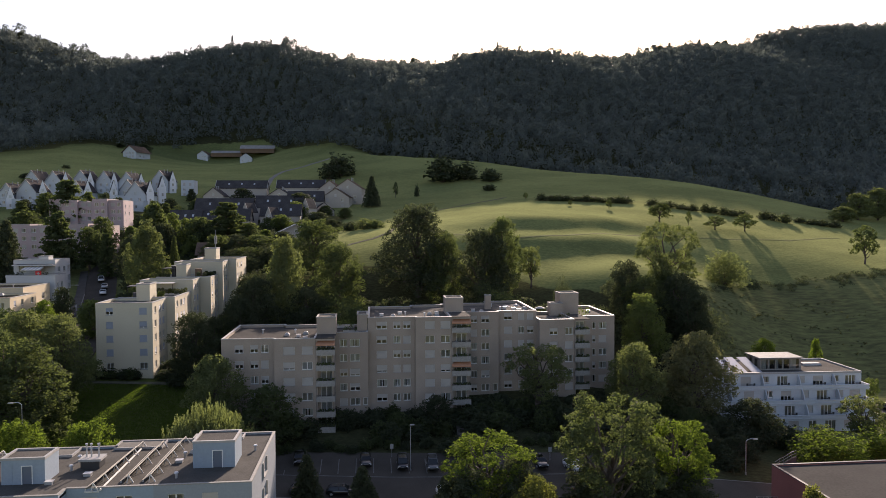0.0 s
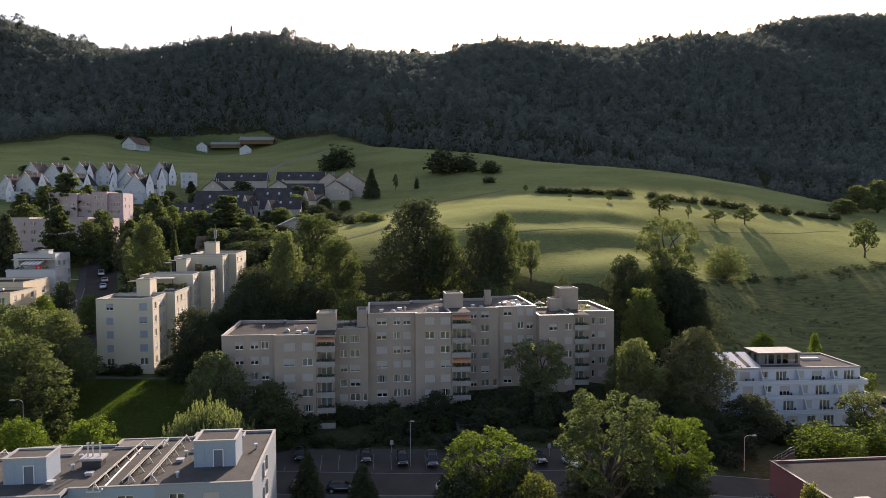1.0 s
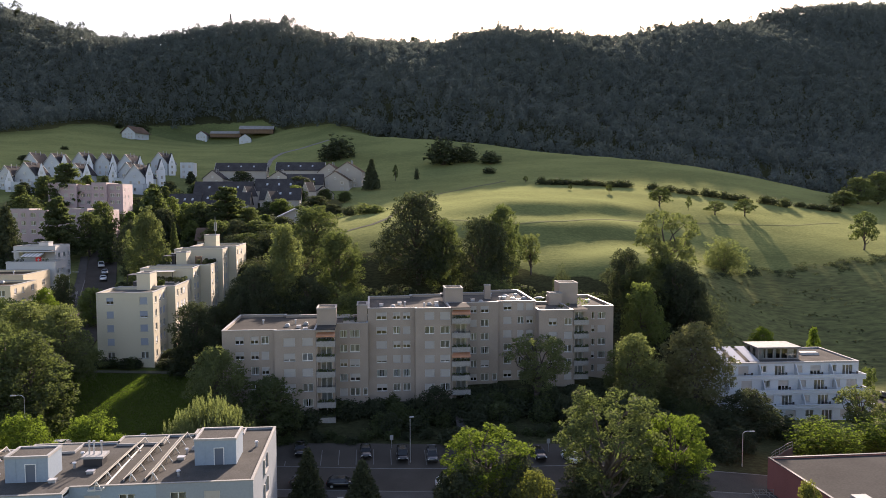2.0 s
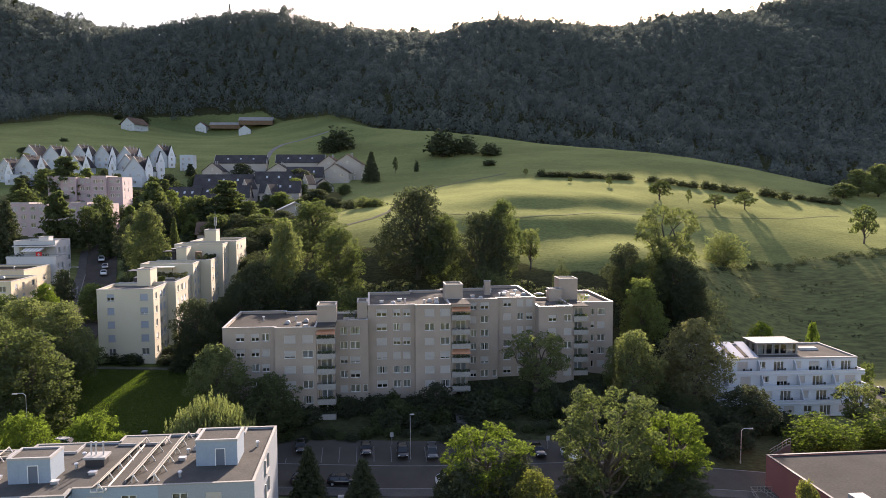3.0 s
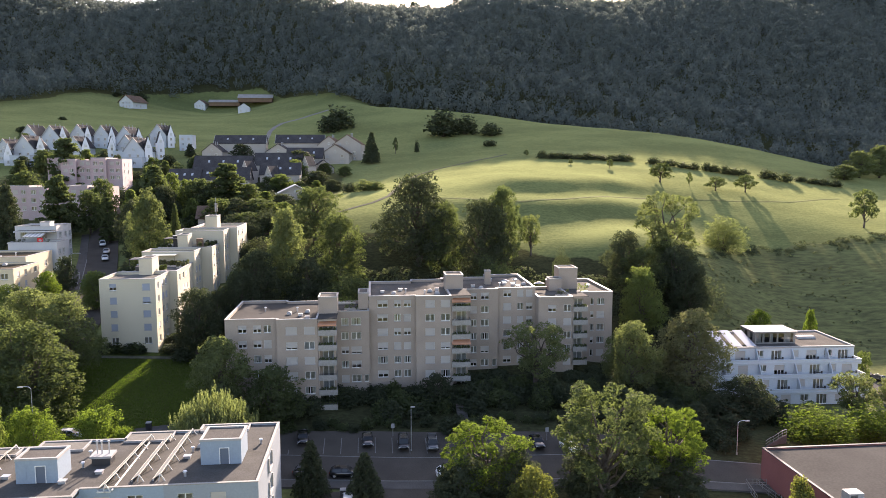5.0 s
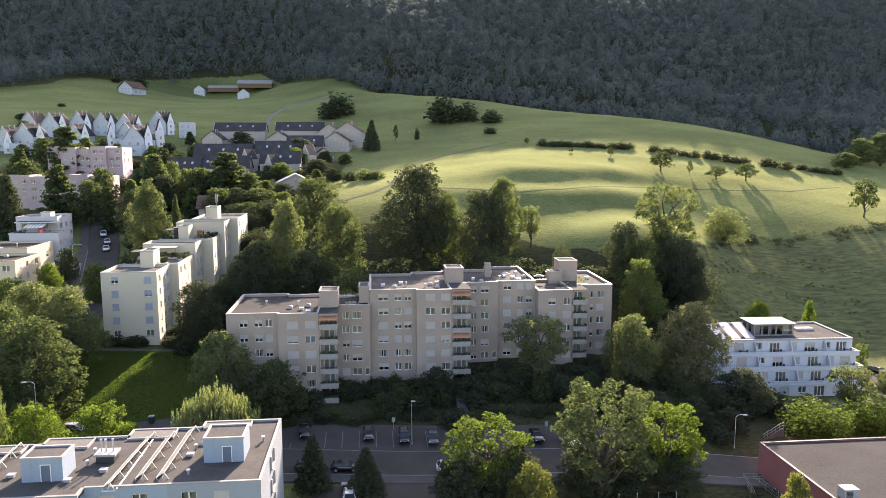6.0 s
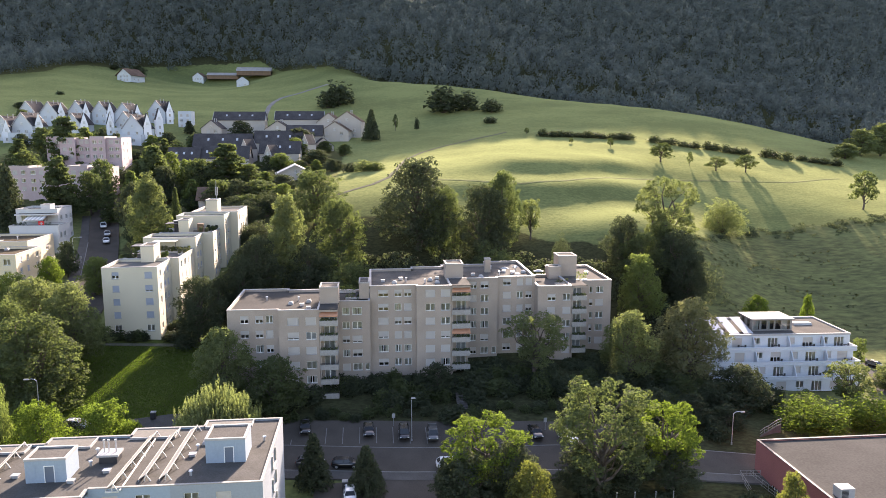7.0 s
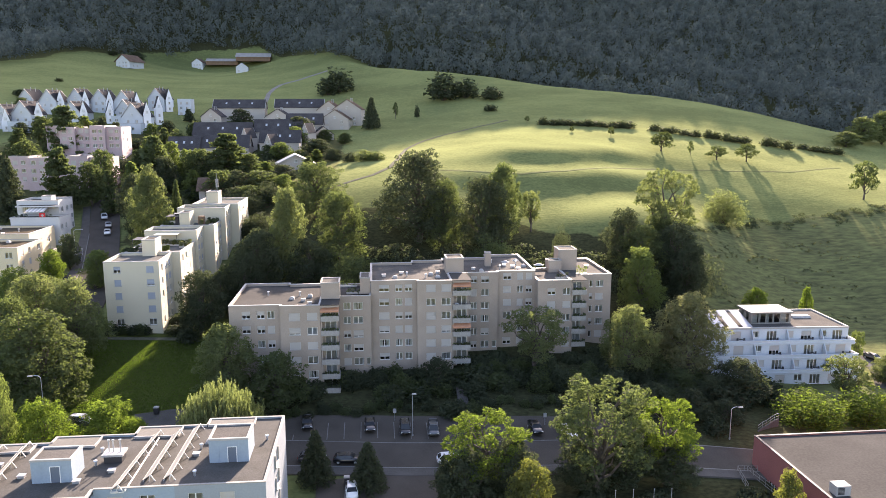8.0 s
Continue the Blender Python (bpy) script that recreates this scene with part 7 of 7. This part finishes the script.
def car_meshes(paint, van):
    key = (paint, van)
    if key in CAR_MESHES:
        return CAR_MESHES[key]
    # stations along the car: y, lower, waist, roof half width (0: none), roof height
    roof_z = 1.75 if van else 1.45
    st = [(-2.15, 0.42, 0.66, 0.62), (-1.95, 0.28, 0.76, 0.80), (-1.2, 0.22, 0.92, 0.88), (-0.4, 0.22, 0.96, 0.90), (0.9, 0.22, 0.97, 0.90), (1.7, 0.24, 0.98, 0.87), (2.05, 0.32, 0.90, 0.78), (2.15, 0.45, 0.75, 0.66)]
    g = Geo()
    ring = lambda y, lo, hi, hw: [(-hw * 0.92, y, lo), (hw * 0.92, y, lo), (hw, y, (lo + hi) / 2), (hw * 0.95, y, hi), (hw * 0.55, y, hi + 0.05), (-hw * 0.55, y, hi + 0.05), (-hw * 0.95, y, hi), (-hw, y, (lo + hi) / 2)]
    rings = [ring(*s) for s in st]
    for p, q in zip(rings, rings[1:]):
        for i in range(8):
            j = (i + 1) % 8
            g.face([p[i], p[j], q[j], q[i]])
    g.face(rings[0][::-1])
    g.face(rings[-1])
    ya, yb, yc, yd = (-1.15, -0.55, 1.45, 1.95) if not van else (-1.35, -0.95, 1.75, 2.0)
    lo4 = [(-0.82, ya, 0.96), (0.82, ya, 0.96), (0.82, yd, 0.98), (-0.82, yd, 0.98)]
    hi4 = [(-0.62, yb, roof_z - 0.04), (0.62, yb, roof_z - 0.04), (0.62, yc, roof_z - 0.06), (-0.62, yc, roof_z - 0.06)]
    g.face([(-0.60, yb, roof_z - 0.035), (0.60, yb, roof_z - 0.035), (0.52, (yb + yc) / 2, roof_z + 0.03), (-0.52, (yb + yc) / 2, roof_z + 0.03)])
    g.face([(-0.52, (yb + yc) / 2, roof_z + 0.03), (0.52, (yb + yc) / 2, roof_z + 0.03), (0.60, yc, roof_z - 0.055), (-0.60, yc, roof_z - 0.055)])
    for a, b in zip(lo4, hi4):
        g.tube(a, b, 0.055, 0.045, 6)
    for i in range(4):
        g.tube(hi4[i], hi4[(i + 1) % 4], 0.05, 0.05, 6)
    for sx_ in (-0.74, 0.74):
        g.tube((sx_ * 1.08, 0.25, 0.97), (sx_ * 0.86, 0.25, roof_z - 0.05), 0.05, 0.045, 6)
        g.box(sx_ * 1.12 - 0.08, sx_ * 1.12 + 0.08, ya + 0.35, ya + 0.5, 0.98, 1.12)
    gl = Geo()
    for i in range(4):
        j = (i + 1) % 4
        gl.face([lo4[i], lo4[j], hi4[j], hi4[i]])
    wh = Geo().tube((-0.1, 0, 0), (0.1, 0, 0), 0.32, 0.32, 18)
    rim = Geo().tube((-0.105, 0, 0), (0.105, 0, 0), 0.2, 0.2, 12)
    for i in range(5):
        a = i * 2 * math.pi / 5
        rim.tube((0.108, 0, 0), (0.108, math.cos(a) * 0.2, math.sin(a) * 0.2), 0.03, 0.03, 5)
    hl = Geo().box(-0.17, 0.17, -0.06, 0.06, -0.07, 0.07, taper=0.02)
    CAR_MESHES[key] = (g.mesh("body", PAINTS[paint], True), gl.mesh("glazing", CARGLASS), wh.mesh("wheel", RUBBER, True), rim.mesh("rim", METAL), hl.mesh("headlight", LAMPGLASS), hl.mesh("tail_light", REDGLASS))
    return CAR_MESHES[key]


def car(x, y, rz, paint, where, van=False, lift=0.17):
    z = height(x, y) + lift
    c = thing("car", pose(x, y, z, 0, 0, rz), f"{paint} {'estate' if van else 'hatchback'} car parked {where}", "car", "parked cars")
    body, gl, wh, rim, hl, tl = car_meshes(paint, van)
    part("body", body, None, c)
    part("glazing", gl, None, c, "dark tinted windows")
    for sx_ in (-0.78, 0.78):
        for sy_ in (-1.32, 1.32):
            w = part("wheel", wh, None, c, "", Matrix.Translation((sx_, sy_, 0.32)) @ Matrix.Rotation(0 if sx_ > 0 else math.pi, 4, 'Z'))
            part("rim", rim, None, w)
    for sx_ in (-0.58, 0.58):
        part("headlight", hl, None, c, "", Matrix.Translation((sx_, -2.07, 0.66)))
        part("tail_light", tl, None, c, "red tail light", Matrix.Translation((sx_, 2.07, 0.80)))
    return c


for x, y, rz, paint, van in ((-1.0, 116.6, 2, "black", False), (4.8, 115.4, 0, "black", True), (9.5, 114.8, -2, "grey", True), (-11.5, 117.8, 6, "black", False), (26.4, 113.4, 4, "black", False), (31.4, 111.6, 20, "white", False)):
    car(x, y, rz, paint, "in a bay under the slope", van)
for x, y, rz, paint, van in ((-9.9, 107.6, 84, "grey", False), (-4.5, 107.0, 86, "black", False), (11.4, 106.0, 92, "white", False), (31.4, 103.4, 94, "black", False), (39.0, 103.0, 95, "grey", True)):
    car(x, y, rz, paint, "along the street", van)
car(116.2, 154.5, 20, "black", "on the drive beside the white building", False, 0.15)
car(-3.6, 98.6, 2, "white", "in the front car park")
car(-48.4, 119.4, 80, "white", "beside the lawn")
for x, y, rz, paint, van in ((-75.2, 214.6, 18, "white", False), (-77.0, 221.0, 18, "silver", False), (-80.6, 228.6, 18, "white", True), (-82.6, 235.4, 18, "black", False), (-84.2, 241.4, 18, "white", False), (-85.8, 248, 15, "silver", False), (-75.3, 192.4, 18, "black", False), (-71.5, 176, 17, "black", False)):
    car(x, y, rz, paint, "on the climbing road", van, 0.4)


# ---- street lamps, signs, small things ----
def street_lamp(x, y, h, arm, rz, lift=0.1):
    s = thing("street_lamp", pose(x, y, height(x, y) + lift - 0.3, 0, 0, rz), "grey metal street lamp beside the road", "street lamp", "street lamps")
    part("pole", Geo().tube((0, 0, 0), (0, 0, h * 0.5), 0.075, 0.06, 10).tube((0, 0, h * 0.5), (0, 0, h), 0.06, 0.045, 10).tube((0, 0, 0), (0, 0, 0.6), 0.13, 0.13, 10), METAL, s)
    if arm:
        a = Geo()
        pts = [(0, 0, h - 0.02), (arm * 0.25, 0, h + 0.28), (arm * 0.6, 0, h + 0.36), (arm, 0, h + 0.30)]
        for p, q in zip(pts, pts[1:]):
            a.tube(p, q, 0.045, 0.04, 8)
        part("arm", a, METAL, s)
    part("lamp_head", Geo().box(arm - 0.1, arm + 0.65, -0.14, 0.14, h + 0.22, h + 0.38, taper=0.04), COPING, s, "pale lamp head")


street_lamp(6.0, 114.0, 7.3, 0.0, 0)
street_lamp(59.2, 111.1, 5.6, 1.3, 0)
street_lamp(-51.5, 114.0, 11.2, 1.3, 180)
street_lamp(-77.0, 196.0, 7.0, 1.6, 10, 0.3)


def sign(x, y, h, plate, mat, words):
    s = thing("sign", pose(x, y, height(x, y) + 0.0), words, "sign")
    part("post", Geo().tube((0, 0, -0.2), (0, 0, h), 0.035, 0.035, 8), METAL, s)
    part("plate", Geo().box(-plate / 2, plate / 2, -0.06, -0.036, h - plate * 1.4, h), mat, s, "blank pale plate")


for x, y in ((3.2, 118.9), (28.4, 115.0), (-75.5, 196.5), (-61.5, 186)):
    sign(x, y, 2.3, 0.55, COPING, "small pale sign on a thin post")


def bin_box(x, y):
    s = thing("waste_container", pose(x, y, height(x, y) + 0.12), "grey wheeled waste container with pale lid", "container")
    part("body", Geo().box(-0.4, 0.4, -0.35, 0.35, 0.08, 1.15), DARKMETAL, s)
    part("lid", Geo().box(-0.44, 0.44, -0.4, 0.38, 1.153, 1.3, taper=0.05), COPING, s, "pale lid")
    for sx_ in (-0.3, 0.3):
        part("wheel", Geo().tube((sx_ - 0.03, 0.3, 0.09), (sx_ + 0.03, 0.3, 0.09), 0.09, 0.09, 10), RUBBER, s)


bin_box(-4.4, 101.2)
bin_box(-37.0, 122.0)
steps = thing("outdoor_stairs", pose(15.6, 121.4, height(15.6, 121.4) - 0.2), "concrete steps up the planted slope", "stairs")
for i in range(14):
    part("step", Geo().box(-0.9, 0.9, i * 0.42, i * 0.42 + 0.45, i * 0.17 - 0.5, i * 0.17 + 0.1), PAVING, steps)
ramp = thing("ramp_wall", pose(66.2, 114.6, height(66.2, 114.6)), "grey concrete ramp wall with rail by the street", "wall")
line = [(0.0, 0.0, 0.5), (1.3, 0.9, 1.15), (2.3, 1.5, 1.2), (3.6, 2.3, 1.9), (4.6, 2.8, 2.6), (5.6, 3.2, 2.9)]
rw, rr = Geo(), Geo()
for (xa, ya, za), (xb, yb, zb) in zip(line, line[1:]):
    for o in ((0.0, 1), (0.3, -1)):
        q = [(xa, ya + o[0], -1.5), (xb, yb + o[0], -1.5), (xb, yb + o[0], zb * 0.3), (xa, ya + o[0], za * 0.3)]
        rw.face(q[::o[1]])
    rw.face([(xa, ya, za * 0.3), (xb, yb, zb * 0.3), (xb, yb + 0.3, zb * 0.3), (xa, ya + 0.3, za * 0.3)])
    rr.tube((xa, ya + 0.15, za * 0.3 + 1.0), (xb, yb + 0.15, zb * 0.3 + 1.0), 0.045, 0.045, 6).tube((xa, ya + 0.15, za * 0.3 + 0.5), (xb, yb + 0.15, zb * 0.3 + 0.5), 0.03, 0.03, 6).tube((xb, yb + 0.15, zb * 0.3 - 0.1), (xb, yb + 0.15, zb * 0.3 + 1.0), 0.03, 0.03, 6)
rw.face([(0, 0, -1.5), (0, 0, 0.15), (0, 0.3, 0.15), (0, 0.3, -1.5)])
part("wall", rw, PAVING, ramp)
part("railing", rr, RACK, ramp, "grey tube rail")
gate = thing("fence", pose(55.4, 100.9, height(55.4, 100.9)), "grey metal railing round the stair pit beside the red hall", "fence")
for run in (((3.3, 0.1), (0.0, 0.0)), ((0.0, 0.0), (-0.8, -4.8)), ((1.6, 0.0), (3.0, -6.4))):
    (xa, ya), (xb, yb) = run
    n = max(3, int(math.hypot(xb - xa, yb - ya) / 1.1))
    z0 = height(55.4, 100.9)
    lift = [height(55.4 + xa + (xb - xa) * i / n, 100.9 + ya + (yb - ya) * i / n) - z0 for i in range(n + 1)]
    for i in range(n + 1):
        x, y = xa + (xb - xa) * i / n, ya + (yb - ya) * i / n
        part("post", Geo().tube((x, y, lift[i] - 0.3), (x, y, lift[i] + 1.1), 0.035, 0.035, 6), RACK, gate)
    for zz in (0.15, 0.6, 1.1):
        part("rail", Geo().tube((xa, ya, lift[0] + zz), (xb, yb, lift[-1] + zz), 0.03, 0.03, 6), RACK, gate)
for i, x in enumerate((31.0, 33.4, 36.2, 38.6)):
    fp = thing("flagpole", pose(x, 86.5, height(x, 86.5) - 0.2), "white flagpole in front of the street", "flagpole", "flagpoles")
    part("pole", Geo().tube((0, 0, 0), (0, 0, 6.8), 0.06, 0.035, 8).tube((0, 0, 6.8), (0, 0, 6.9), 0.07, 0.05, 8), COPING, fp)
